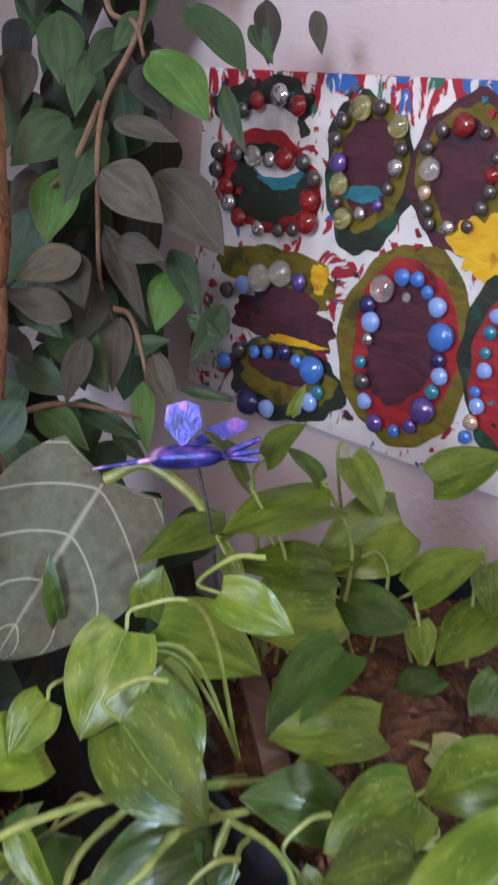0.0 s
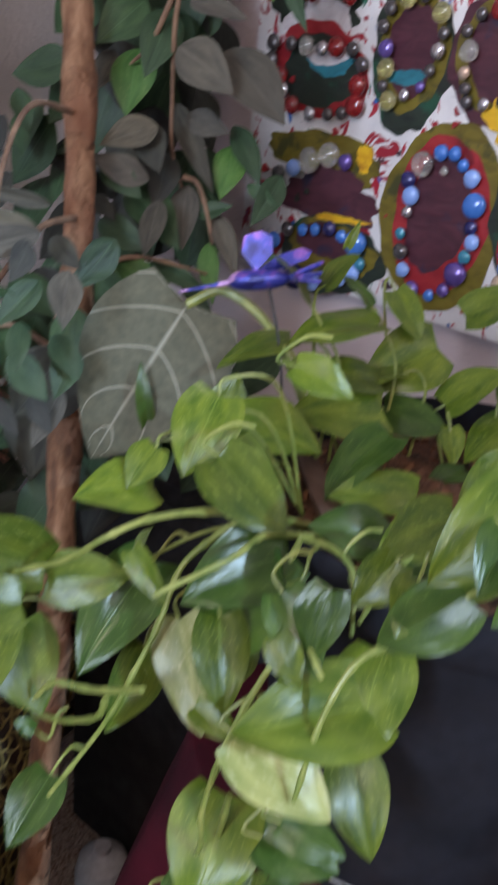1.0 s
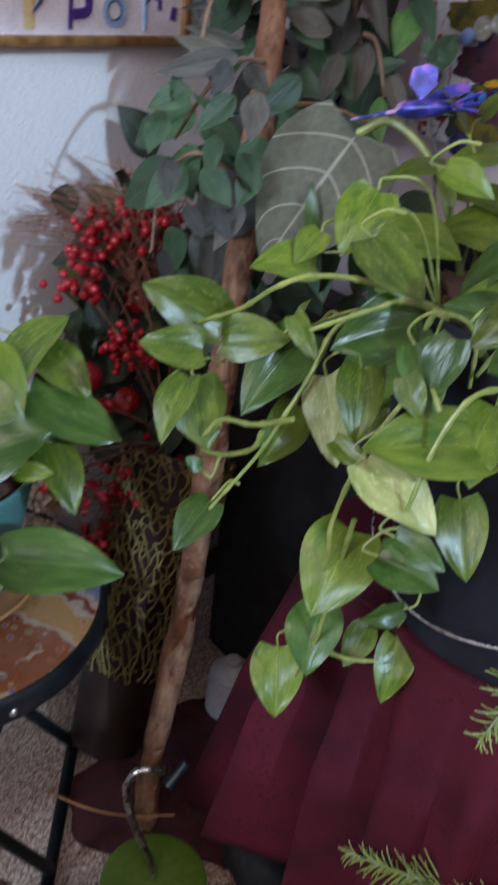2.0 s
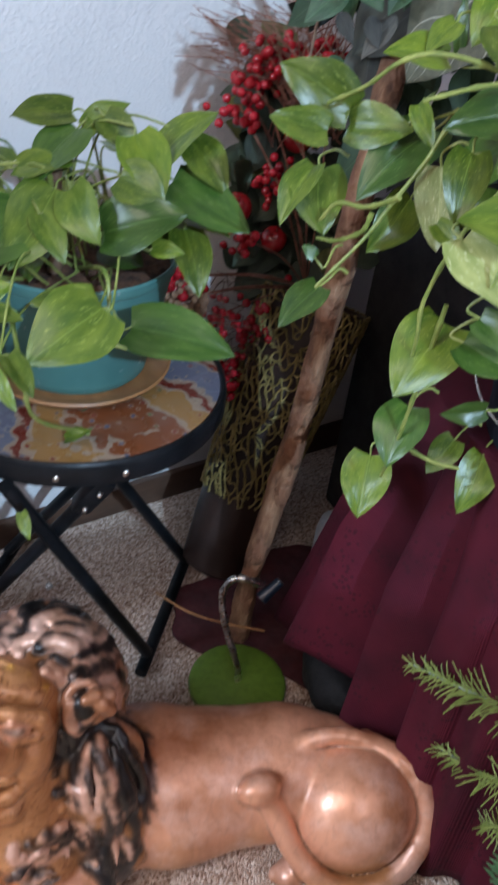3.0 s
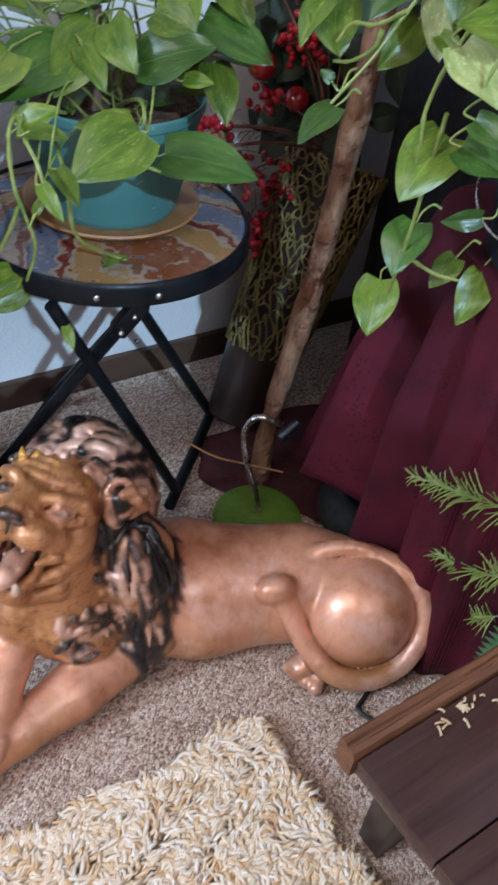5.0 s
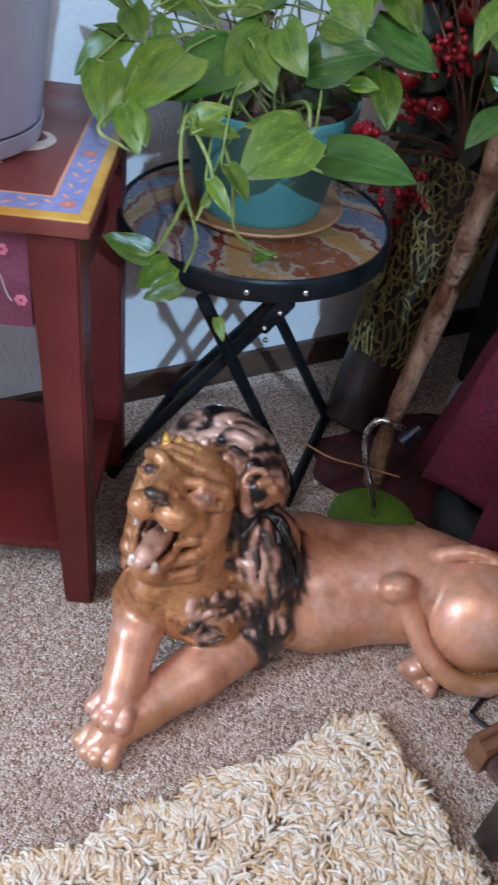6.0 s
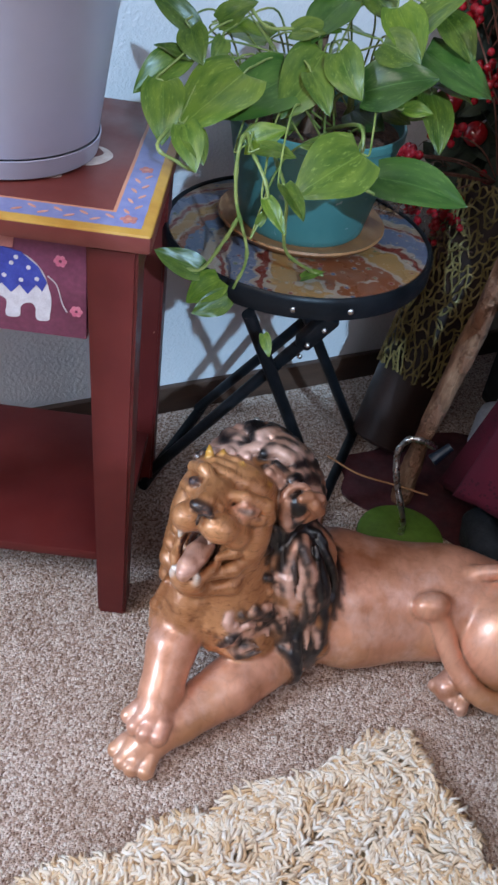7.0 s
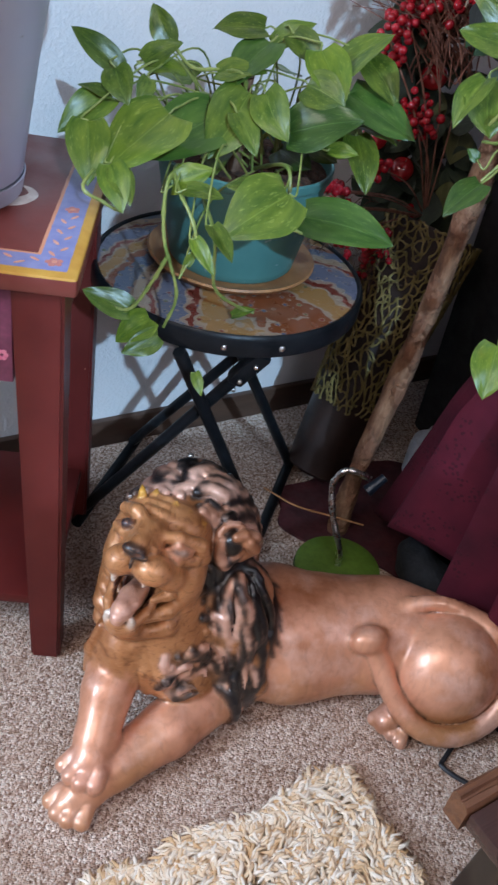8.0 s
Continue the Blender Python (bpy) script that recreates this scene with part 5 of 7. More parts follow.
HANG_A = [
    (0.088, 0.351, 0.834, 0.059, 0.299, 0.861, 0.85),
    (0.097, 0.33, 0.821, 0.081, 0.287, 0.829, 0.95),
    (0.086, 0.354, 0.822, 0.125, 0.386, 0.832, 0.9),
    (0.114, 0.414, 0.827, 0.129, 0.347, 0.784, 0.75),
    (0.062, 0.347, 0.778, 0.106, 0.337, 0.741, 1.05),
    (0.064, 0.34, 0.782, 0.086, 0.302, 0.746, 0.7),
    (0.086, 0.343, 0.71, 0.079, 0.333, 0.719, 1),
    (0.113, 0.338, 0.696, 0.122, 0.298, 0.671, 0.95),
    (0.129, 0.397, 0.778, 0.149, 0.359, 0.743, 0.85),
    (0.156, 0.4, 0.813, 0.202, 0.378, 0.768, 0.75),
    (0.2, 0.443, 0.864, 0.186, 0.375, 0.854, 0.85),
    (0.222, 0.413, 0.863, 0.258, 0.406, 0.833, 0.85),
    (0.275, 0.44, 0.809, 0.246, 0.361, 0.815, 0.85),
]
HANG_B = [
    (0.229, 0.382, 0.787, 0.288, 0.398, 0.762, 0.85),
    (0.262, 0.446, 0.757, 0.3, 0.427, 0.719, 0.85),
    (0.19, 0.4, 0.835, 0.223, 0.378, 0.798, 0.8),
    (0.233, 0.399, 0.847, 0.255, 0.396, 0.829, 0.9),
    (0.202, 0.408, 0.703, 0.225, 0.357, 0.661, 1.1),
    (0.242, 0.398, 0.71, 0.285, 0.419, 0.703, 1),
    (0.114, 0.428, 0.504, 0.154, 0.402, 0.461, 1),
    (0.176, 0.416, 0.605, 0.204, 0.383, 0.568, 1.05),
    (0.196, 0.495, 0.554, 0.225, 0.462, 0.515, 0.8),
    (0.18, 0.47, 0.565, 0.192, 0.439, 0.542, 0.9),
    (0.238, 0.443, 0.64, 0.231, 0.407, 0.634, 0.7),
    (0.258, 0.393, 0.739, 0.294, 0.408, 0.73, 0.8),
    (0.265, 0.455, 0.83, 0.288, 0.416, 0.792, 1),
]
HANG_C = [
    (0.115, 0.41, 0.88, 0.098, 0.366, 0.885, 1),
    (0.153, 0.425, 0.913, 0.204, 0.435, 0.885, 1),
    (0.152, 0.484, 0.956, 0.187, 0.5, 0.946, 0.8),
    (0.123, 0.389, 0.849, 0.155, 0.388, 0.827, 0.6),
    (0.237, 0.457, 0.867, 0.255, 0.458, 0.854, 0.9),
    (0.196, 0.38, 0.785, 0.225, 0.389, 0.774, 0.7),
]
HANG_D = [
    (0.33, 0.445, 0.964, 0.31, 0.405, 0.918, 0.8),
    (0.21, 0.43, 0.854, 0.155, 0.4, 0.799, 0.9),
    (0.296, 0.44, 0.935, 0.267, 0.425, 0.906, 0.9),
    (0.277, 0.43, 0.905, 0.269, 0.41, 0.881, 1.0),
    (0.322, 0.42, 0.913, 0.295, 0.395, 0.878, 0.85),
    (0.249, 0.42, 0.877, 0.252, 0.405, 0.839, 0.9),
    (0.302, 0.5, 0.943, 0.276, 0.48, 0.918, 1.0),
    (0.294, 0.425, 0.904, 0.304, 0.4, 0.891, 1.0),
    (0.328, 0.435, 0.943, 0.337, 0.405, 0.929, 1.0),
    (0.347, 0.43, 0.935, 0.349, 0.4, 0.921, 1.0),
    (0.189, 0.42, 0.81, 0.192, 0.4, 0.779, 1.0),
]
FIC_A = [
    (-0.156, 0.686, 1.206, -0.095, 0.693, 1.165, 1.05),
    (-0.157, 0.676, 1.197, -0.118, 0.677, 1.165, 1.2),
    (-0.154, 0.651, 1.156, -0.104, 0.673, 1.151, 0.75),
    (-0.166, 0.65, 1.12, -0.106, 0.661, 1.088, 1.1),
    (-0.148, 0.689, 1.12, -0.073, 0.696, 1.07, 1.05),
    (-0.224, 0.659, 1.156, -0.229, 0.609, 1.118, 1.2),
    (-0.191, 0.662, 1.15, -0.175, 0.622, 1.096, 1),
    (-0.221, 0.651, 1.115, -0.198, 0.619, 1.061, 1.15),
    (-0.171, 0.635, 1.055, -0.189, 0.585, 1.038, 1.1),
    (-0.209, 0.686, 1.07, -0.14, 0.676, 1.002, 0.45),
    (-0.16, 0.719, 1.038, -0.141, 0.69, 0.994, 1.05),
    (-0.162, 0.621, 1.009, -0.193, 0.575, 1.03, 0.9),
    (-0.185, 0.657, 1.031, -0.163, 0.628, 0.985, 1),
]
FIC_B = [
    (-0.189, 0.683, 1.059, -0.146, 0.7, 1.051, 1),
    (-0.165, 0.725, 1.056, -0.117, 0.717, 1.01, 0.7),
    (-0.2, 0.626, 0.998, -0.131, 0.633, 0.954, 0.9),
    (-0.167, 0.673, 1.002, -0.139, 0.644, 0.95, 0.8),
    (-0.142, 0.685, 0.979, -0.095, 0.675, 0.932, 0.6),
    (-0.132, 0.671, 0.955, -0.099, 0.65, 0.907, 0.6),
    (-0.161, 0.585, 0.94, -0.109, 0.598, 0.918, 0.9),
    (-0.158, 0.625, 0.936, -0.099, 0.643, 0.919, 0.55),
    (-0.129, 0.542, 0.936, -0.071, 0.551, 0.904, 0.9),
    (-0.111, 0.72, 1.188, -0.074, 0.709, 1.144, 0.5),
    (-0.116, 0.752, 1.233, -0.088, 0.75, 1.207, 0.8),
    (-0.089, 0.795, 1.248, -0.069, 0.783, 1.217, 0.7),
    (-0.157, 0.721, 1.243, -0.093, 0.729, 1.201, 0.9),
]
FIC_C = [
    (-0.24, 0.659, 1.232, -0.204, 0.64, 1.179, 1),
    (-0.261, 0.641, 1.202, -0.236, 0.619, 1.155, 1),
    (-0.205, 0.661, 1.2, -0.187, 0.638, 1.159, 0.9),
    (-0.11, 0.739, 1.017, -0.104, 0.698, 0.975, 0.8),
    (-0.192, 0.588, 0.969, -0.138, 0.605, 0.953, 0.9),
    (-0.149, 0.547, 0.96, -0.118, 0.546, 0.934, 1),
    (-0.111, 0.694, 0.95, -0.064, 0.714, 0.949, 0.35),
    (-0.187, 0.682, 1.223, -0.183, 0.651, 1.188, 1),
    (-0.117, 0.766, 1.252, -0.09, 0.747, 1.207, 0.7),
    (-0.179, 0.695, 1.236, -0.176, 0.666, 1.206, 0.9),
    (-0.247, 0.641, 1.112, -0.238, 0.614, 1.078, 1),
    (-0.151, 0.671, 0.977, -0.122, 0.688, 0.991, 0.9),
    (-0.129, 0.712, 1.006, -0.095, 0.721, 0.993, 0.7),
]
FIC_D = [
    (-0.2, 0.584, 0.991, -0.169, 0.59, 0.975, 1),
    (-0.128, 0.637, 0.921, -0.091, 0.643, 0.902, 0.7),
]
FIC2_A = [
    (-0.042, 0.433, 1, -0.059, 0.366, 0.985, 0.55),
    (-0.144, 0.507, 0.996, -0.172, 0.453, 1.009, 0.4),
    (-0.072, 0.451, 0.992, -0.098, 0.403, 1.008, 0.6),
    (-0.03, 0.416, 0.999, -0.019, 0.395, 0.976, 0.95),
    (-0.066, 0.456, 0.99, -0.037, 0.461, 0.973, 1),
    (-0.053, 0.396, 0.974, -0.057, 0.36, 0.959, 1),
    (-0.074, 0.384, 0.954, -0.057, 0.362, 0.925, 1),
    (-0.073, 0.39, 0.916, -0.05, 0.377, 0.888, 1),
    (-0.018, 0.399, 0.964, -0.029, 0.382, 0.975, 0.7),
    (-0.036, 0.452, 0.974, -0.013, 0.432, 0.941, 1),
    (-0.038, 0.413, 0.942, -0.018, 0.395, 0.914, 0.9),
    (-0.051, 0.448, 0.923, -0.018, 0.448, 0.899, 0.9),
    (-0.066, 0.394, 0.996, -0.046, 0.378, 0.968, 0.5),
]
FIC2_B = [
    (-0.244, 0.526, 1.023, -0.253, 0.497, 1.017, 0.4),
    (-0.304, 0.546, 1.069, -0.288, 0.523, 1.039, 0.9),
    (-0.287, 0.548, 1.05, -0.26, 0.52, 1.006, 0.7),
    (-0.318, 0.581, 1.07, -0.284, 0.573, 1.035, 0.8),
    (-0.197, 0.596, 1.023, -0.153, 0.604, 0.998, 1),
    (-0.192, 0.631, 1.055, -0.153, 0.624, 1.018, 1.1),
    (-0.099, 0.522, 0.95, -0.047, 0.527, 0.916, 0.85),
    (-0.061, 0.434, 0.875, -0.034, 0.433, 0.854, 0.9),
    (-0.072, 0.408, 0.875, -0.041, 0.41, 0.855, 0.8),
    (-0.054, 0.457, 0.878, -0.04, 0.42, 0.844, 0.8),
    (-0.018, 0.416, 0.975, -0.014, 0.38, 0.95, 0.8),
    (-0.059, 0.416, 0.91, -0.019, 0.422, 0.888, 1),
    (-0.045, 0.461, 0.914, -0.03, 0.435, 0.883, 1),
]
FIC2_C = [
    (-0.076, 0.52, 0.982, -0.069, 0.476, 0.949, 0.9),
    (-0.156, 0.629, 0.992, -0.134, 0.594, 0.95, 0.8),
]
M_pothos = leaf_material("pothos_leaf", (0.034, 0.076, 0.006), (0.110, 0.152, 0.016), (0.42, 0.47, 0.12), 0.22, 0.33)
M_pothos_d = leaf_material("pothos_leaf_deep", (0.020, 0.060, 0.008), (0.056, 0.108, 0.018), (0.22, 0.30, 0.10), 0.18, 0.29)
M_pothos_y = leaf_material("pothos_leaf_pale", (0.18, 0.22, 0.07), (0.32, 0.34, 0.14), (0.58, 0.56, 0.34), 0.6, 0.33)
M_ficus = leaf_material("silk_ficus_leaf", (0.014, 0.042, 0.018), (0.036, 0.078, 0.034), (0.12, 0.17, 0.10), 0.15, 0.55)
M_ficus_g = leaf_material("silk_ficus_leaf_bright", (0.030, 0.10, 0.020), (0.065, 0.16, 0.038), (0.4, 0.42, 0.18), 0.15, 0.5)
M_ficus_u = leaf_material("dusty_silk_underside", (0.050, 0.046, 0.040), (0.100, 0.092, 0.074), (0.2, 0.18, 0.15), 0.15, 0.75)
M_ficus_k = leaf_material("faded_dark_silk", (0.018, 0.019, 0.018), (0.040, 0.042, 0.036), (0.1, 0.1, 0.08), 0.1, 0.7)
M_stem = two_tone("pothos_stem", (0.11, 0.16, 0.03), (0.26, 0.28, 0.075), 35, 0.42, bump=0.1)
M_twig = two_tone("brown_twig", (0.10, 0.05, 0.03), (0.22, 0.13, 0.08), 40, 0.7, bump=0.3)


def stalk(root, pts, r0=0.0022, r1=0.0016, mat=None, name="vine", knots=False):
    return part(name, tube(pts, lambda s: (r0 + (r1 - r0) * s) * (1.35 if knots and abs((s * 6) % 1 - 0.5) < 0.07 else 1), 8, 8 * (len(pts) - 1) if len(pts) > 2 else 6), mat or M_stem, root)


def pothos(label, rows, where, ups, rng, pale, deep=0.2):
    """Leaves on stalks; where(base) gives the spot that the stalk springs from."""
    root = thing("pothos_plant", label, "potted plant")
    for k, (bx, by, bz, tx, ty, tz, w) in enumerate(rows):
        base, tip = Vector((bx, by, bz)), Vector((tx, ty, tz))
        up = Vector(ups) + Vector([rng.uniform(-0.35, 0.35) for _ in range(3)])
        mat = M_pothos_y if k in pale else (M_pothos_d if rng.random() < deep else M_pothos)
        d = (tip - base).normalized()
        if abs(d.dot(up.normalized())) > 0.9:
            up = up + Vector((0.4, -0.5, 0.1))
        put_leaf(root, "heart", mat, base, tip, up, w, rng.randrange(7))
        a = where(base, rng)
        if a is not None:
            out = base - d * 0.012
            mid = (a + base) / 2 + Vector((0, 0, 0.25 * (base - a).length)) - d * 0.2 * (base - a).length
            stalk(root, [a, mid, out, base], 0.0014, 0.0010, name="leaf_stalk")
    return root


def turquoise_pot():
    mt = Mat("turquoise_plastic", 0.42)
    col = mt.ramp(mt.noise(9, 4), (0.3, (0.060, 0.185, 0.170)), (0.7, (0.095, 0.250, 0.228)))
    mt.color(mt.mix(mt.math("MULTIPLY", mt.math("GREATER_THAN", mt.noise(70, 4), 0.68), 0.5), col, (0.35, 0.40, 0.38)))
    m_pot = mt.bump(mt.noise(120, 3), 0.06, 0.0008).m
    m_tan = wood_material("tan_wooden_saucer", (0.22, 0.085, 0.03), (0.44, 0.21, 0.08), (6, 30, 30), 0.42)
    c = Vector((-0.178, 0.187, 0))
    root = thing("turquoise_plant_pot", "turquoise plastic pot with soil on a tan wooden saucer", "plant pot", at=Matrix.Translation(c))
    part("saucer", lathe([(0, 0.4625), (0.088, 0.4625), (0.108, 0.468), (0.113, 0.474), (0.111, 0.4765), (0.104, 0.473), (0.086, 0.4685), (0, 0.468)], 64), m_tan, root, "tan wooden saucer")
    prof = [(0, 0.4685), (0.080, 0.4685), (0.0835, 0.472), (0.085, 0.480)] + [(0.085 + 0.024 * s, 0.480 + 0.115 * s) for s in (0.25, 0.5, 0.75, 1.0)] + [(0.1115, 0.597), (0.1125, 0.599), (0.113, 0.608), (0.1115, 0.610), (0.109, 0.609), (0.107, 0.600), (0.104, 0.588), (0, 0.584)]
    part("body", lathe(prof, 72), m_pot, root)
    part("soil", lathe([(0.1055, 0.596), (0.09, 0.602), (0.05, 0.610), (0, 0.612)], 40), M_soil, root)
    part("support_stick", tube([Vector((0.05, -0.03, 0.598)), Vector((0.06, -0.031, 0.717))], lambda s: 0.0085 - 0.001 * s, 10, 8, bumpy=0.12, rng=random.Random(2)), M_twig, root, "rough brown support stick")
    return root


turquoise_pot()
_rng = random.Random(21)


def _from_turq(b, rng):
    if b.z < 0.55:
        return None
    a = rng.uniform(0, 6.3)
    c = Vector((-0.178 + 0.05 * math.cos(a), 0.187 + 0.05 * math.sin(a), 0.610))
    return c.lerp(Vector((b.x, b.y, 0.612)), 0.25) if (b - c).length > 0.05 else c


_fill = []
for _k in range(22):  # short drooping leaves round the rim
    _a = _rng.uniform(0, 6.28)
    _o = Vector((math.cos(_a), math.sin(_a), 0))
    _b = Vector((-0.178, 0.187, _rng.uniform(0.625, 0.69))) + _o * _rng.uniform(0.05, 0.10)
    _t = _b + (_o + Vector((_rng.uniform(-0.4, 0.4), _rng.uniform(-0.4, 0.4), _rng.uniform(-0.6, 0.1)))).normalized() * _rng.uniform(0.045, 0.065)
    _fill.append((*_b, *_t, _rng.uniform(0.95, 1.15)))
tq = pothos("bushy green pothos with trailing vines in the turquoise pot", TURQ_A + TURQ_B + TURQ_C + TURQ_D + _fill, _from_turq, (0.45, -0.15, 0.85), _rng, (), 0.25)
for pts in ([(-0.10, 0.12, 0.612), (-0.05, 0.07, 0.638), (-0.011, 0.062, 0.631), (0.03, 0.072, 0.610), (0.045, 0.079, 0.575)],
            [(-0.09, 0.10, 0.612), (-0.02, 0.055, 0.636), (0.0, 0.05, 0.58), (0.017, 0.066, 0.52), (0.018, 0.055, 0.477)],
            [(0.012, 0.052, 0.560), (0.002, 0.041, 0.526), (-0.005, 0.017, 0.487), (-0.02, -0.019, 0.496)],
            [(-0.06, 0.10, 0.61), (0.02, 0.10, 0.59), (0.014, 0.11, 0.525), (-0.012, 0.153, 0.484), (-0.01, 0.17, 0.478)],
            [(-0.15, 0.16, 0.612), (-0.10, 0.149, 0.715), (-0.125, 0.126, 0.719), (-0.136, 0.096, 0.717), (-0.151, 0.072, 0.74)],
            [(-0.17, 0.12, 0.612), (-0.11, 0.05, 0.655), (-0.022, -0.033, 0.629), (-0.012, -0.013, 0.61), (-0.011, 0.005, 0.601)],
            [(-0.12, 0.18, 0.612), (-0.03, 0.187, 0.650), (-0.002, 0.185, 0.621), (0.02, 0.177, 0.607), (0.027, 0.196, 0.598)]):
    stalk(tq, pts, 0.0023, 0.0017, knots=True)

_rng = random.Random(5)


def _from_black(b, rng):
    d = Vector((b.x - 0.222, b.y - 0.622, 0))
    r = min(0.135, d.length * 0.8)
    d = d.normalized() * r if d.length > 1e-4 else d
    if rng.random() < 0.45:
        return None
    return Vector((0.222 + d.x, 0.622 + d.y, 0.848))


bp = pothos("large green and cream pothos trailing over the black pot", TOP_A + TOP_B + TOP_C, _from_black, (0.25, -0.30, 0.95), _rng, (18,), 0.2)


def _from_vine(b, rng):
    if b.z > 0.80 and b.y < 0.40 or rng.random() < 0.4:
        return None
    d = Vector((0.222, 0.60, b.z + 0.04)) - b
    return b + d.normalized() * 0.022 + Vector((0, 0, 0.012))


hang = pothos("long green pothos vines hanging in front of the burgundy cloth", HANG_A + HANG_B + HANG_C + HANG_D, _from_vine, (0.55, -0.50, 0.62), random.Random(9), (9, 13), 0.3)
for pts in ([(0.20, 0.50, 0.853), (0.195, 0.43, 0.880), (0.205, 0.39, 0.885), (0.19, 0.35, 0.87)],
            [(0.18, 0.50, 0.853), (0.168, 0.42, 0.885), (0.160, 0.375, 0.893), (0.150, 0.351, 0.885), (0.126, 0.340, 0.862), (0.09, 0.33, 0.84)],
            [(0.155, 0.429, 0.862), (0.163, 0.436, 0.870), (0.174, 0.448, 0.872), (0.199, 0.452, 0.872), (0.224, 0.452, 0.876), (0.240, 0.450, 0.868), (0.252, 0.44, 0.84)],
            [(0.155, 0.429, 0.862), (0.150, 0.405, 0.845), (0.155, 0.385, 0.815), (0.155, 0.365, 0.785), (0.150, 0.350, 0.755), (0.136, 0.322, 0.708)],
            [(0.199, 0.452, 0.873), (0.205, 0.435, 0.855), (0.222, 0.42, 0.845), (0.245, 0.41, 0.845), (0.262, 0.405, 0.835)],
            [(0.178, 0.356, 0.798), (0.142, 0.350, 0.777), (0.115, 0.340, 0.770), (0.10, 0.335, 0.75)],
            [(0.150, 0.352, 0.775), (0.144, 0.350, 0.758), (0.115, 0.345, 0.738), (0.09, 0.34, 0.73)],
            [(0.23, 0.44, 0.86), (0.225, 0.39, 0.80), (0.22, 0.37, 0.74), (0.215, 0.375, 0.70), (0.20, 0.385, 0.66)],
            [(0.22, 0.39, 0.73), (0.205, 0.395, 0.65), (0.19, 0.40, 0.58), (0.165, 0.41, 0.52)],
            [(0.19, 0.40, 0.58), (0.205, 0.43, 0.565), (0.215, 0.455, 0.56)],
            [(0.29, 0.455, 0.855), (0.275, 0.42, 0.85), (0.27, 0.40, 0.82), (0.27, 0.385, 0.77)],
            [(0.30, 0.54, 0.853), (0.262, 0.50, 0.875), (0.252, 0.47, 0.87), (0.255, 0.44, 0.85)]):
    stalk(hang, pts, 0.0021, 0.0014, knots=True)

# the broad dusty leaf that leans beside the pot
big = thing("philodendron_leaf", "broad dusty grey-green artificial philodendron leaf with pale veins", "artificial leaf")
mt = Mat("dusty_philodendron", 0.7)
_u, _v = mt.attr("lu"), mt.attr("lv")
_au = mt.math("ABSOLUTE", _u)
_w = mt.math("SINE", mt.math("MULTIPLY", mt.math("SUBTRACT", _v, mt.math("MULTIPLY", mt.math("POWER", _au, 1.4), 0.30)), 26.0), 0.0)
_l = mt.math("MAXIMUM", mt.ramp(_au, (0.0, (1, 1, 1)), (0.05, (0, 0, 0))), mt.ramp(_w, (0.975, (0, 0, 0)), (0.998, (1, 1, 1))))
_t = mt.ramp(mt.noise(22, 5), (0.3, (0.046, 0.047, 0.026)), (0.7, (0.088, 0.085, 0.050)))
_fine = mt.n("TexWave", Scale=1.0, Vector=mt.n("CombineXYZ", X=mt.math("MULTIPLY", mt.math("SUBTRACT", _v, mt.math("MULTIPLY", _au, 0.3)), 22.0)).outputs[0]).outputs["Fac"]
_t = mt.mix(mt.math("MULTIPLY", _fine, 0.05), _t, (0.28, 0.29, 0.23))
mt.color(mt.mix(mt.math("MULTIPLY", _l, 0.5), _t, (0.42, 0.40, 0.32)))
mt.bump(_l, 0.4, 0.002)
put_leaf(big, "heart", mt.m, (-0.004, 0.535, 0.947), (-0.016, 0.450, 0.838), (0.55, -0.62, 0.55), 1.05, 3, name="blade")
stalk(big, [(-0.004, 0.535, 0.947), (0.02, 0.552, 0.96), (0.06, 0.57, 0.93), (0.10, 0.585, 0.85)], 0.004, 0.003, name="stem")


# ---- silk ficus tree ----
def bark_material():
    mt = Mat("peeling_bark", 0.8)
    vec = mt.n("Mapping", Vector=mt.coords(), Scale=(45, 45, 16)).outputs[0]
    n1 = mt.noise(1.0, 6, 0.65, vec)
    col = mt.ramp(n1, (0.30, (0.06, 0.022, 0.011)), (0.46, (0.17, 0.078, 0.038)), (0.58, (0.27, 0.14, 0.075)), (0.72, (0.40, 0.24, 0.15)))
    patch = mt.ramp(mt.noise(14, 4), (0.5, (0, 0, 0)), (0.58, (1, 1, 1)))
    mt.color(mt.mix(mt.math("MULTIPLY", patch, 0.55), col, (0.20, 0.078, 0.040)))
    return mt.bump(mt.math("ADD", n1, mt.math("MULTIPLY", patch, 0.6)), 1.0, 0.008).m


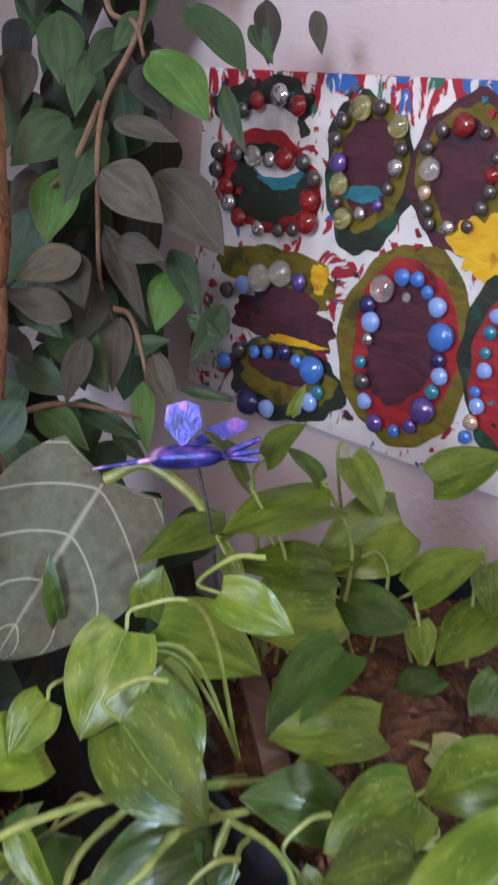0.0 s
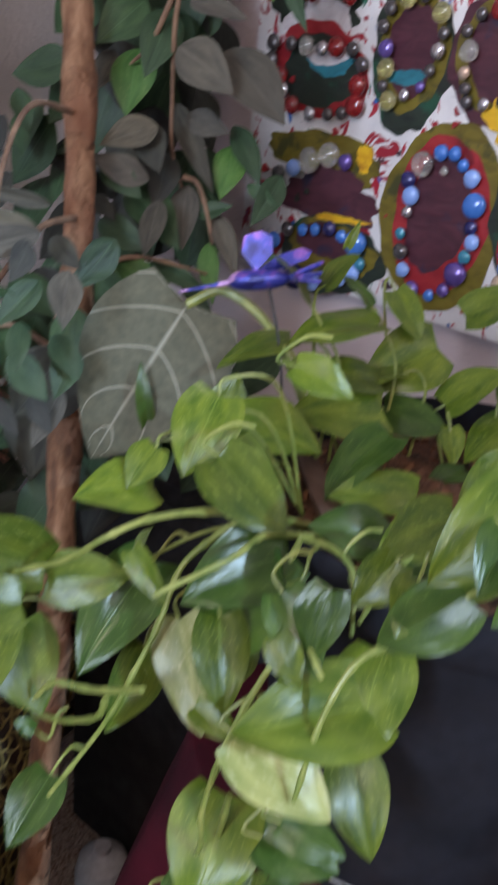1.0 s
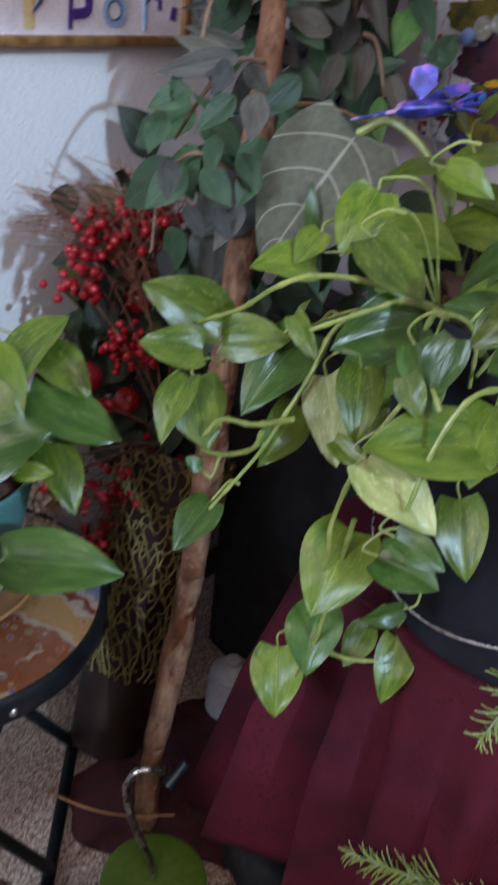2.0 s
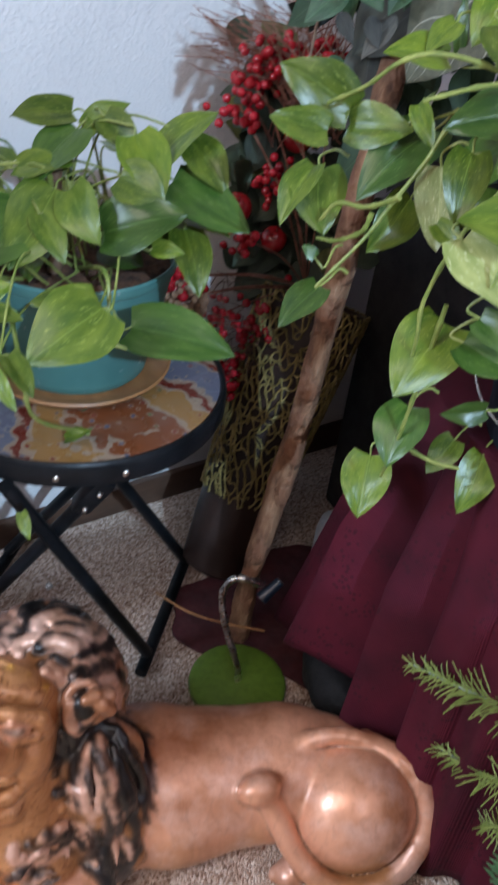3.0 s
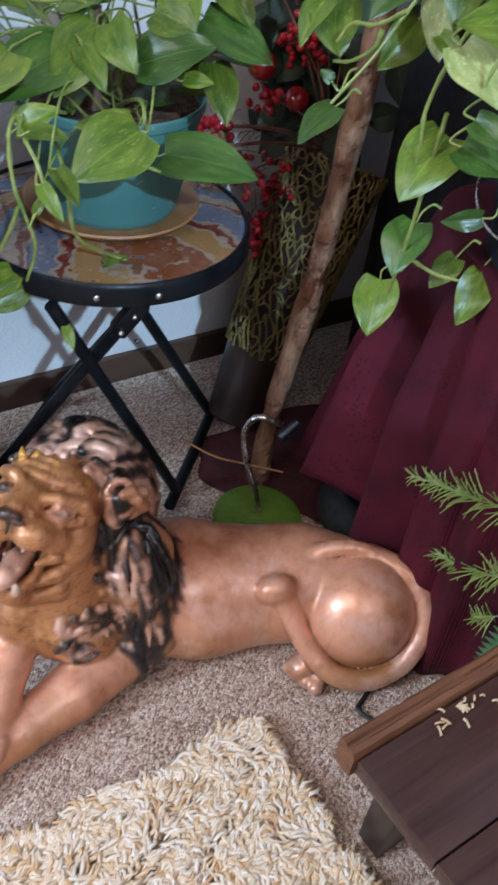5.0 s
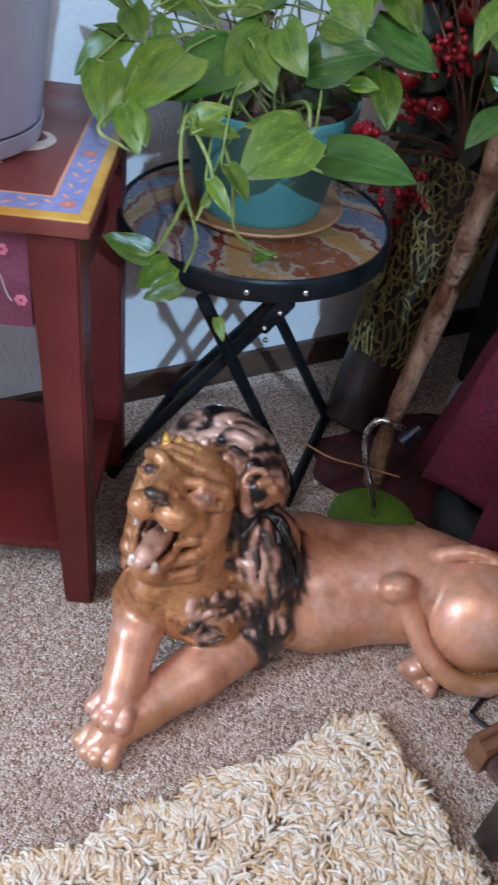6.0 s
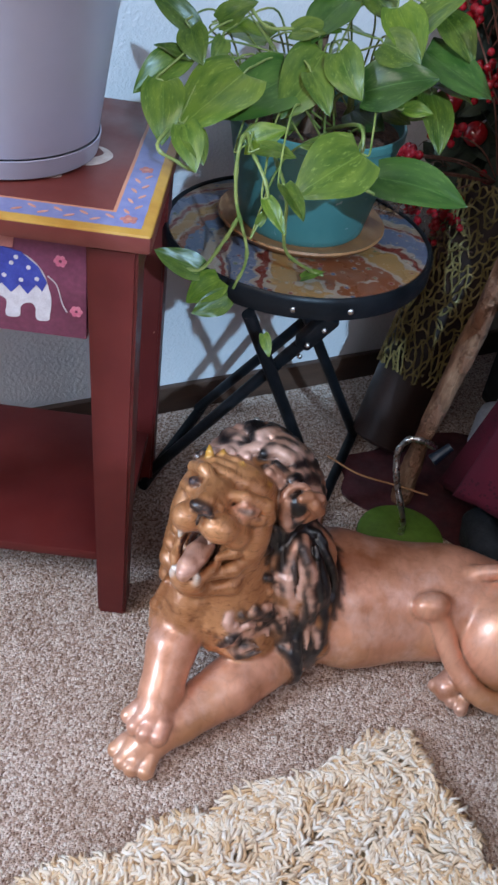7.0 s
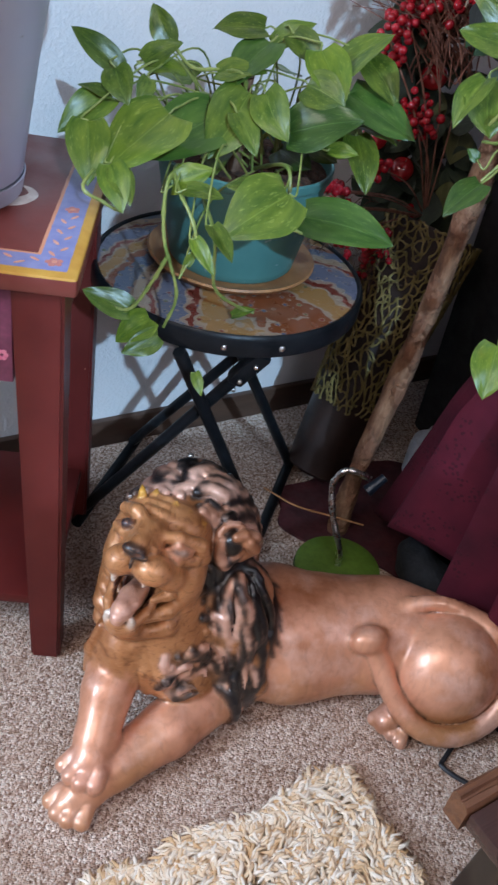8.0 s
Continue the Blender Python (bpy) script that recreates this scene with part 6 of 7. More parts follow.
def ficus():
    root = thing("ficus_tree", "artificial ficus tree with a rough bark trunk and dusty silk leaves", "artificial tree")
    rng = random.Random(31)
    path = [(-0.099, 0.417, 0.0), (-0.091, 0.418, 0.14), (-0.083, 0.446, 0.38), (-0.077, 0.462, 0.62), (-0.092, 0.485, 0.80), (-0.165, 0.548, 0.98), (-0.226, 0.588, 1.12), (-0.29, 0.62, 1.30), (-0.31, 0.63, 1.50)]
    part("trunk", tube(path, lambda s: 0.0158 - 0.003 * s + 0.0014 * math.sin(s * 37) + 0.001 * math.sin(s * 91), 20, 120, bumpy=0.06, rng=rng), bark_material(), root, "rough brown peeling bark trunk")
    for pts in ([(-0.29, 0.62, 1.30), (-0.22, 0.69, 1.36), (-0.178, 0.696, 1.244), (-0.167, 0.65, 1.161), (-0.176, 0.655, 1.076), (-0.178, 0.66, 1.03), (-0.167, 0.664, 1.0)],
                [(-0.22, 0.69, 1.34), (-0.202, 0.679, 1.242), (-0.176, 0.686, 1.227), (-0.157, 0.681, 1.203)],
                [(-0.171, 0.652, 1.169), (-0.191, 0.641, 1.122), (-0.215, 0.637, 1.102)],
                [(-0.167, 0.664, 1.01), (-0.158, 0.676, 1.004), (-0.14, 0.674, 0.979), (-0.127, 0.671, 0.954)],
                [(-0.15, 0.54, 0.94), (-0.144, 0.60, 0.945), (-0.117, 0.657, 0.93)],
                [(-0.165, 0.548, 0.98), (-0.10, 0.47, 0.99), (-0.05, 0.41, 0.975), (-0.08, 0.40, 0.93)],
                [(-0.20, 0.57, 1.06), (-0.16, 0.50, 1.07), (-0.12, 0.45, 1.03), (-0.10, 0.43, 0.98)],
                [(-0.12, 0.52, 0.86), (-0.15, 0.47, 0.90), (-0.17, 0.44, 0.87), (-0.17, 0.43, 0.80)]):
        part("limb", tube(pts, lambda s: 0.0030 - 0.0016 * s, 8, 8 * (len(pts) - 1)), M_twig, root)
    mats = [M_ficus, M_ficus, M_ficus_u, M_ficus_k, M_ficus_g]
    for k, (bx, by, bz, tx, ty, tz, w) in enumerate(FIC_A + FIC_B + FIC_C + FIC_D + FIC2_A + FIC2_B + FIC2_C):
        up = Vector((0.6, -0.65, 0.35)) + Vector([rng.uniform(-0.4, 0.4) for _ in range(3)])
        mat = M_ficus_g if k in (0, 7, 10, 18, 19, 21) else (M_ficus_u if k in (2, 3, 4, 8, 9, 13, 16, 17, 41, 42, 43) else mats[rng.randrange(4)])
        put_leaf(root, "oval", mat, (bx, by, bz), (tx, ty, tz), up, w * 1.0, rng.randrange(7))
    for k in range(230):  # leaves deeper in the crown
        c = Vector((-0.20, 0.66, 1.08)) if k < 150 else Vector((-0.17, 0.54, 0.90))
        s = (0.17, 0.09, 0.30) if k < 150 else (0.12, 0.09, 0.17)
        b = c + Vector(rng.gauss(0, 0.5) * s[n] for n in range(3))
        d = Vector((rng.uniform(-0.6, 0.6), rng.uniform(-0.6, 0.3), rng.uniform(-1.0, -0.1))).normalized() * rng.uniform(0.05, 0.085)
        if b.z > 0.93 and max(b.x, (b + d).x) > -0.235 or b.y < 0.60 and b.z > 0.98 or (b + d).y > 0.84 or b.x < -0.38 or (b + d).x < -0.40 or b.y < 0.48 and b.x < -0.2:
            continue
        put_leaf(root, "oval", (M_ficus, M_ficus_k, M_ficus)[rng.randrange(3)], b, b + d, (rng.uniform(0, 0.8), rng.uniform(-0.9, -0.2), rng.uniform(0, 0.8)), 1.15, rng.randrange(7))
    for k in range(150):  # leaves against the wall behind
        b = Vector((rng.uniform(-0.50, -0.26), rng.uniform(0.70, 0.83), rng.uniform(0.92, 1.42)))
        d = Vector((rng.uniform(-0.6, 0.6), rng.uniform(-0.3, 0.1), rng.uniform(-1.0, -0.2))).normalized() * rng.uniform(0.055, 0.085)
        b.x = max(b.x, -0.405 - 0.232 * (b.y - 0.2) + 0.05)
        if (b.x + 0.405) * 0.974 + (b.y - 0.2) * 0.226 < 0.09 or b.y < 0.74 and b.x < -0.36:
            continue
        put_leaf(root, "oval", (M_ficus, M_ficus_k)[k % 2], b, b + d, (rng.uniform(0, 0.8), rng.uniform(-0.9, -0.3), rng.uniform(0, 0.6)), 1.2, rng.randrange(7))
    return root


ficus()

# ---- wall art, dried arrangement and small things ----
GEMS_A = [(-0.209, 1.171, 0.009, "k"), (-0.191, 1.18, 0.01, "r"), (-0.163, 1.186, 0.012, "s"), (-0.141, 1.179, 0.011, "r"), (-0.239, 1.132, 0.01, "k"), (-0.213, 1.132, 0.009, "k"), (-0.191, 1.132, 0.011, "c"), (-0.17, 1.13, 0.009, "s"), (-0.151, 1.133, 0.012, "r"), (-0.13, 1.132, 0.009, "k"), (-0.24, 1.115, 0.01, "k"), (-0.224, 1.1, 0.011, "r"), (-0.22, 1.086, 0.011, "s"), (-0.204, 1.073, 0.011, "r"), (-0.178, 1.067, 0.009, "s"), (-0.153, 1.069, 0.008, "k"), (-0.135, 1.072, 0.008, "k"), (-0.118, 1.081, 0.013, "r"), (-0.118, 1.1, 0.012, "r"), (-0.116, 1.119, 0.009, "k")]
GEMS_B = [(-0.071, 1.181, 0.012, "y"), (-0.053, 1.182, 0.008, "k"), (-0.09, 1.17, 0.008, "k"), (-0.032, 1.169, 0.011, "y"), (-0.096, 1.154, 0.008, "k"), (-0.027, 1.152, 0.007, "k"), (-0.089, 1.135, 0.01, "v"), (-0.03, 1.137, 0.009, "s"), (-0.086, 1.118, 0.011, "y"), (-0.036, 1.12, 0.007, "k"), (-0.078, 1.09, 0.011, "y"), (-0.088, 1.102, 0.007, "k"), (-0.061, 1.096, 0.007, "s"), (-0.044, 1.105, 0.006, "v")]
GEMS_C = [(0.028, 1.174, 0.011, "r"), (0.046, 1.17, 0.006, "k"), (0.009, 1.169, 0.007, "k"), (-0.003, 1.155, 0.007, "k"), (0.003, 1.139, 0.011, "c"), (0.001, 1.121, 0.007, "w"), (0.005, 1.108, 0.007, "k"), (0.009, 1.097, 0.007, "k"), (0.027, 1.097, 0.007, "s"), (0.044, 1.1, 0.006, "k"), (0.053, 1.115, 0.007, "k"), (0.058, 1.128, 0.007, "k"), (0.058, 1.14, 0.007, "r"), (0.059, 1.153, 0.005, "k")]
GEMS_D = [(-0.192, 1.01, 0.011, "l"), (-0.169, 1.021, 0.016, "c"), (-0.143, 1.03, 0.015, "c"), (-0.121, 1.026, 0.01, "v"), (-0.214, 1.001, 0.01, "k"), (-0.232, 0.962, 0.011, "n"), (-0.21, 0.928, 0.011, "b"), (-0.191, 0.944, 0.01, "k"), (-0.169, 0.947, 0.008, "b"), (-0.151, 0.951, 0.008, "b"), (-0.131, 0.956, 0.01, "n"), (-0.114, 0.951, 0.008, "b"), (-0.093, 0.948, 0.016, "b"), (-0.085, 0.928, 0.008, "t"), (-0.093, 0.916, 0.011, "l"), (-0.171, 0.894, 0.017, "n"), (-0.146, 0.894, 0.011, "l"), (-0.108, 0.905, 0.008, "l")]
GEMS_E = [(-0.026, 1.038, 0.014, "c"), (-0.008, 1.051, 0.009, "b"), (0.007, 1.052, 0.008, "b"), (0.018, 1.043, 0.007, "b"), (0.03, 1.033, 0.01, "l"), (0.038, 1.01, 0.014, "b"), (0.038, 0.99, 0.008, "n"), (0.042, 0.977, 0.009, "l"), (0.037, 0.962, 0.008, "t"), (0.031, 0.944, 0.014, "v"), (0.02, 0.926, 0.008, "v"), (0.005, 0.917, 0.007, "b"), (-0.016, 0.918, 0.01, "v"), (-0.03, 0.935, 0.009, "l"), (-0.036, 0.952, 0.01, "k"), (-0.04, 0.969, 0.007, "t"), (-0.036, 0.991, 0.007, "s"), (-0.034, 1.007, 0.011, "l"), (-0.04, 1.021, 0.01, "n"), (-0.002, 1.035, 0.005, "c")]
GEMS_F = [(0.081, 0.992, 0.008, "l"), (0.08, 1.023, 0.007, "t"), (0.076, 0.973, 0.006, "b"), (0.08, 0.962, 0.008, "l"), (0.077, 0.947, 0.008, "w"), (0.074, 0.933, 0.007, "b"), (0.079, 1.006, 0.006, "t"), (0.083, 1.037, 0.007, "l")]


def gem_materials():
    table = {"k": ((0.07, 0.062, 0.066), 0.5), "r": ((0.28, 0.012, 0.014), 0.0), "s": ((0.45, 0.43, 0.46), 0.85), "c": ((0.80, 0.80, 0.76), 0.0), "y": ((0.66, 0.62, 0.30), 0.0), "v": ((0.10, 0.06, 0.26), 0.45), "w": ((0.50, 0.36, 0.28), 0.5), "l": ((0.16, 0.27, 0.58), 0.0), "n": ((0.02, 0.02, 0.10), 0.3), "b": ((0.03, 0.13, 0.42), 0.1), "t": ((0.02, 0.16, 0.24), 0.2)}
    out = {}
    for key, (c, metal) in table.items():
        mt = Mat("glass_gem_" + {"k": "smoke", "r": "red", "s": "silver", "c": "clear", "y": "citrine", "v": "violet", "w": "copper", "l": "sky", "n": "navy", "b": "blue", "t": "teal"}[key], 0.06, metal, Coat_Weight=0.6, Coat_Roughness=0.03)
        mt.color(mt.mix(mt.ramp(mt.noise(90, 2), (0.4, (0, 0, 0)), (0.65, (1, 1, 1))), c, tuple(min(1, v * 1.8 + 0.02) for v in c)))
        if key in "cyr":
            mt.b.inputs["Transmission Weight"].default_value = 0.85 if key in "cy" else 0.5
        out[key] = mt.m
    return out


def canvas_ground():
    mt = Mat("spattered_white_canvas", 0.6)
    co = mt.coords()
    white = mt.ramp(mt.noise(30, 4), (0.3, (0.62, 0.60, 0.62)), (0.7, (0.78, 0.76, 0.77)))
    def spat(scale, lo, seed):
        v = mt.n("Mapping", Vector=co, Location=(seed, 0, seed)).outputs[0]
        return mt.ramp(mt.noise(scale, 4, 0.6, v, 0.8), (lo, (0, 0, 0)), (lo + 0.02, (1, 1, 1)))
    col = mt.mix(spat(26, 0.60, 3.1), white, (0.32, 0.015, 0.03))
    col = mt.mix(spat(24, 0.635, 8.4), col, (0.05, 0.02, 0.03))
    col = mt.mix(spat(34, 0.66, 5.7), col, (0.03, 0.10, 0.30))
    col = mt.mix(spat(20, 0.67, 1.3), col, (0.03, 0.16, 0.09))
    height = mt.n("MapRange", Value=mt.n("SeparateXYZ", Vector=co).outputs[2])
    height.inputs["From Min"].default_value, height.inputs["From Max"].default_value = 1.165, 1.207
    tall = mt.n("Mapping", Vector=co, Scale=(75, 75, 26)).outputs[0]
    run = mt.math("ADD", mt.noise(1.0, 4, 0.6, tall, 0.5), mt.math("MULTIPLY", height.outputs[0], 0.17))
    col = mt.mix(mt.ramp(run, (0.60, (0, 0, 0)), (0.63, (1, 1, 1))), col, mt.steps(mt.noise(22, 2), (0.0, (0.02, 0.12, 0.40)), (0.44, (0.38, 0.012, 0.03)), (0.60, (0.02, 0.15, 0.10))))
    mt.color(col)
    return mt.bump(mt.noise(60, 5), 0.3, 0.002).m


def brushed(name, a, b, c):
    """Thick streaky brushed paint."""
    mt = Mat(name, 0.45)
    vec = mt.n("Mapping", Vector=mt.coords(), Scale=(30, 30, 90), Rotation=(0, 0.5, 0)).outputs[0]
    n = mt.noise(1.0, 5, 0.6, vec, 1.0)
    col = mt.ramp(n, (0.3, a), (0.6, b))
    mt.color(mt.mix(mt.ramp(mt.noise(26, 4), (0.58, (0, 0, 0)), (0.64, (1, 1, 1))), col, c))
    return mt.bump(n, 0.5, 0.002).m


def gem_canvas():
    root = thing("canvas_artwork", "canvas with painted ovals and glued glass gems, hung on the wall", "wall art")
    part("canvas", boxed((-0.272, 0.852, 0.889), (0.36, 0.8718, 1.207), 0.002), canvas_ground(), root)
    plum = brushed("plum_paint", (0.045, 0.010, 0.020), (0.085, 0.022, 0.035), (0.03, 0.02, 0.05))
    black = brushed("black_green_paint", (0.010, 0.014, 0.012), (0.02, 0.032, 0.022), (0.01, 0.07, 0.04))
    olive = brushed("olive_paint", (0.10, 0.075, 0.008), (0.17, 0.13, 0.015), (0.05, 0.05, 0.012))
    red = brushed("crimson_paint", (0.27, 0.010, 0.018), (0.36, 0.025, 0.03), (0.16, 0.006, 0.012))
    yellow = brushed("yellow_paint", (0.60, 0.30, 0.008), (0.75, 0.45, 0.02), (0.45, 0.2, 0.01))
    teal = brushed("teal_paint", (0.01, 0.12, 0.17), (0.02, 0.2, 0.26), (0.02, 0.1, 0.25))
    rng = random.Random(17)
    layer = [0]

    def patch(x, z, rx, rz, mat, wob=0.06, turn=0.0):
        layer[0] += 1
        y = 0.8516 - 0.00008 * layer[0]
        ph = [rng.uniform(0, 6) for _ in range(3)]
        pts = []
        for k in range(56):
            a = 2 * math.pi * k / 56
            r = 1 + wob * (math.sin(3 * a + ph[0]) + 0.6 * math.sin(7 * a + ph[1]) + 0.5 * math.sin(13 * a + ph[2]))
            px, pz = rx * r * math.cos(a), rz * r * math.sin(a)
            pts.append((x + px * math.cos(turn) - pz * math.sin(turn), z + px * math.sin(turn) + pz * math.cos(turn)))
        bm = bmesh.new()
        lo = [bm.verts.new((px, 0.8525, pz)) for px, pz in pts]
        hi = [bm.verts.new((px, y, pz)) for px, pz in pts]
        bm.faces.new(hi)
        for k in range(56):
            bm.faces.new((lo[k], lo[(k + 1) % 56], hi[(k + 1) % 56], hi[k]))
        bmesh.ops.recalc_face_normals(bm, faces=bm.faces)
        part("paint_shape", bm, mat, root, smooth=False)

    for x, z, rx, rz, mat, w in ((-0.188, 1.172, 0.062, 0.030, black, 0.1), (-0.186, 1.156, 0.046, 0.020, M_white_p, 0.06), (-0.178, 1.109, 0.067, 0.046, red, 0.05), (-0.176, 1.108, 0.050, 0.036, black, 0.06), (-0.164, 1.118, 0.030, 0.013, teal, 0.08), (-0.166, 1.125, 0.030, 0.010, M_white_p, 0.05),
                                 (-0.063, 1.128, 0.047, 0.066, black, 0.06), (-0.063, 1.135, 0.040, 0.055, olive, 0.05), (-0.063, 1.135, 0.028, 0.042, plum, 0.05), (-0.066, 1.112, 0.024, 0.007, teal, 0.1),
                                 (0.032, 1.138, 0.050, 0.062, plum, 0.05), (0.03, 1.138, 0.042, 0.052, olive, 0.05), (0.03, 1.14, 0.030, 0.040, plum, 0.05),
                                 (-0.155, 1.026, 0.078, 0.026, olive, 0.08), (-0.142, 0.987, 0.064, 0.029, plum, 0.12), (-0.134, 0.925, 0.074, 0.042, black, 0.06), (-0.134, 0.932, 0.062, 0.030, olive, 0.08), (-0.140, 0.940, 0.042, 0.018, plum, 0.06), (-0.124, 0.967, 0.036, 0.004, yellow, 0.15), (-0.101, 1.032, 0.010, 0.014, yellow, 0.1),
                                 (-0.002, 0.990, 0.069, 0.089, olive, 0.03), (-0.002, 0.991, 0.054, 0.076, red, 0.03), (-0.004, 0.993, 0.036, 0.056, plum, 0.04), (0.062, 1.087, 0.030, 0.026, yellow, 0.16), (0.115, 1.0, 0.062, 0.078, black, 0.05), (0.118, 1.0, 0.055, 0.07, red, 0.04), (0.125, 0.995, 0.034, 0.05, plum, 0.04), (0.17, 1.12, 0.06, 0.06, teal, 0.05), (0.25, 1.03, 0.07, 0.10, olive, 0.05)):
        patch(x, z, rx, rz, mat, w, rng.uniform(-0.12, 0.12))
    for k in range(34):  # loose dabs
        patch(rng.uniform(-0.262, 0.14), rng.choice((rng.uniform(1.180, 1.196), rng.uniform(0.9, 1.19))), rng.uniform(0.001, 0.004), rng.uniform(0.001, 0.0045), rng.choice((red, red, teal, black, plum)), 0.22, rng.uniform(0, 3))
    mats = gem_materials()
    shared = {}
    for x, z, r, c in GEMS_A + GEMS_B + GEMS_C + GEMS_D + GEMS_E + GEMS_F:
        key = (c, rng.randrange(2))
        if key not in shared:
            bm = bmesh.new()
            bmesh.ops.create_uvsphere(bm, u_segments=18, v_segments=10, radius=1.0)
            for w in bm.verts:
                if key[1]:
                    w.co.x *= 1 + 0.07 * math.sin(3 * math.atan2(w.co.z, w.co.x))
            shared[key] = mesh_of(bm, "glass_gem", mats[c])
        ob = new("glass_gem", shared[key])
        ob.parent = root
        r *= 0.86
        ob.matrix_basis = Matrix.Translation((x, 0.8465 - 0.28 * r, z)) @ Euler((0, rng.uniform(0, 6), 0)).to_matrix().to_4x4() @ Matrix.Diagonal((r, r * 0.62, r, 1))
    return root


gem_canvas()


# ---- framed lettering picture on the other wall ----
def letter_picture():
    m = M_LEFT
    root = thing("framed_picture", "gold-brown framed picture with purple and blue painted letters", "picture", at=m)
    gold = two_tone("gold_brown_frame", (0.16, 0.075, 0.025), (0.38, 0.20, 0.07), 50, 0.4, 0.3, bump=0.15)
    sheet = two_tone("pale_picture_ground", (0.60, 0.55, 0.60), (0.74, 0.70, 0.72), 25, 0.6)
    purple = brushed("purple_letter_paint", (0.035, 0.012, 0.12), (0.09, 0.04, 0.24), (0.16, 0.10, 0.30))
    sky = brushed("sky_letter_paint", (0.22, 0.32, 0.55), (0.34, 0.44, 0.64), (0.5, 0.55, 0.7))
    ink = brushed("ink_letter_paint", (0.04, 0.05, 0.10), (0.08, 0.10, 0.17), (0.12, 0.1, 0.2))
    pale = brushed("yellow_letter_paint", (0.6, 0.45, 0.2), (0.7, 0.55, 0.3), (0.6, 0.4, 0.4))
    x0, x1, z0, z1 = -0.15, 0.460, 0.955, 1.42
    part("backing_sheet", boxed((x0 + 0.01, -0.010, z0 + 0.008), (x1 - 0.01, -0.002, z1 - 0.008)), sheet, root)
    for lo, hi in (((x0, -0.018, z0), (x1, -0.001, z0 + 0.012)), ((x0, -0.018, z1 - 0.012), (x1, -0.001, z1)), ((x0, -0.018, z0 + 0.012), (x0 + 0.012, -0.001, z1 - 0.012)), ((x1 - 0.012, -0.018, z0 + 0.012), (x1, -0.001, z1 - 0.012))):
        part("frame_bar", boxed(lo, hi, 0.003), gold, root)

    def stroke(pts, r, mat, closed=False):
        ps = [Vector((x, -0.0115, z)) for x, z in pts]
        bm = tube(ps + ([ps[0]] if closed else []), r, 6, 10 * len(ps))
        for w in bm.verts:
            w.co.y = -0.0102 - (0.0016 if w.co.y < -0.0115 else 0.0)
        part("letter_stroke", bm, mat, root)

    def ring(x, z, rx, rz, r, mat):
        stroke([(x + rx * math.cos(a), z + rz * math.sin(a)) for a in (2 * math.pi * k / 14 for k in range(14))], r, mat, True)

    # upper row
    ring(0.335, 1.055, 0.020, 0.024, 0.006, purple)
    ring(0.335, 1.055, 0.010, 0.014, 0.008, purple)
    stroke([(0.395, 1.085), (0.395, 1.03)], 0.006, purple)
    stroke([(0.395, 1.083), (0.418, 1.075), (0.420, 1.045), (0.397, 1.032)], 0.007, purple)
    stroke([(0.337, 1.03), (0.336, 1.012)], 0.0015, ink)
    # lower row: p, o, r
    stroke([(0.275, 1.02), (0.273, 0.973)], 0.004, purple)
    stroke([(0.276, 1.015), (0.297, 1.012), (0.297, 0.993), (0.277, 0.989)], 0.006, purple)
    ring(0.338, 0.994, 0.014, 0.014, 0.0045, sky)
    ring(0.338, 0.994, 0.0105, 0.0105, 0.0015, ink)
    stroke([(0.386, 0.973), (0.386, 1.008)], 0.0028, sky)
    stroke([(0.386, 1.0), (0.396, 1.011), (0.408, 1.008), (0.410, 0.996)], 0.0028, purple)
    stroke([(0.218, 1.02), (0.217, 0.973)], 0.008, pale)
    stroke([(0.220, 1.02), (0.238, 1.01), (0.222, 0.99)], 0.002, ink)
    stroke([(0.435, 1.0), (0.432, 0.985)], 0.005, purple)
    return root


letter_picture()


# ---- gilt vase with dried berries, twigs, apples and a pine cone ----
VA, VB = Vector((-0.222, 0.405, 0.0)), Vector((-0.335, 0.575, 0.44))


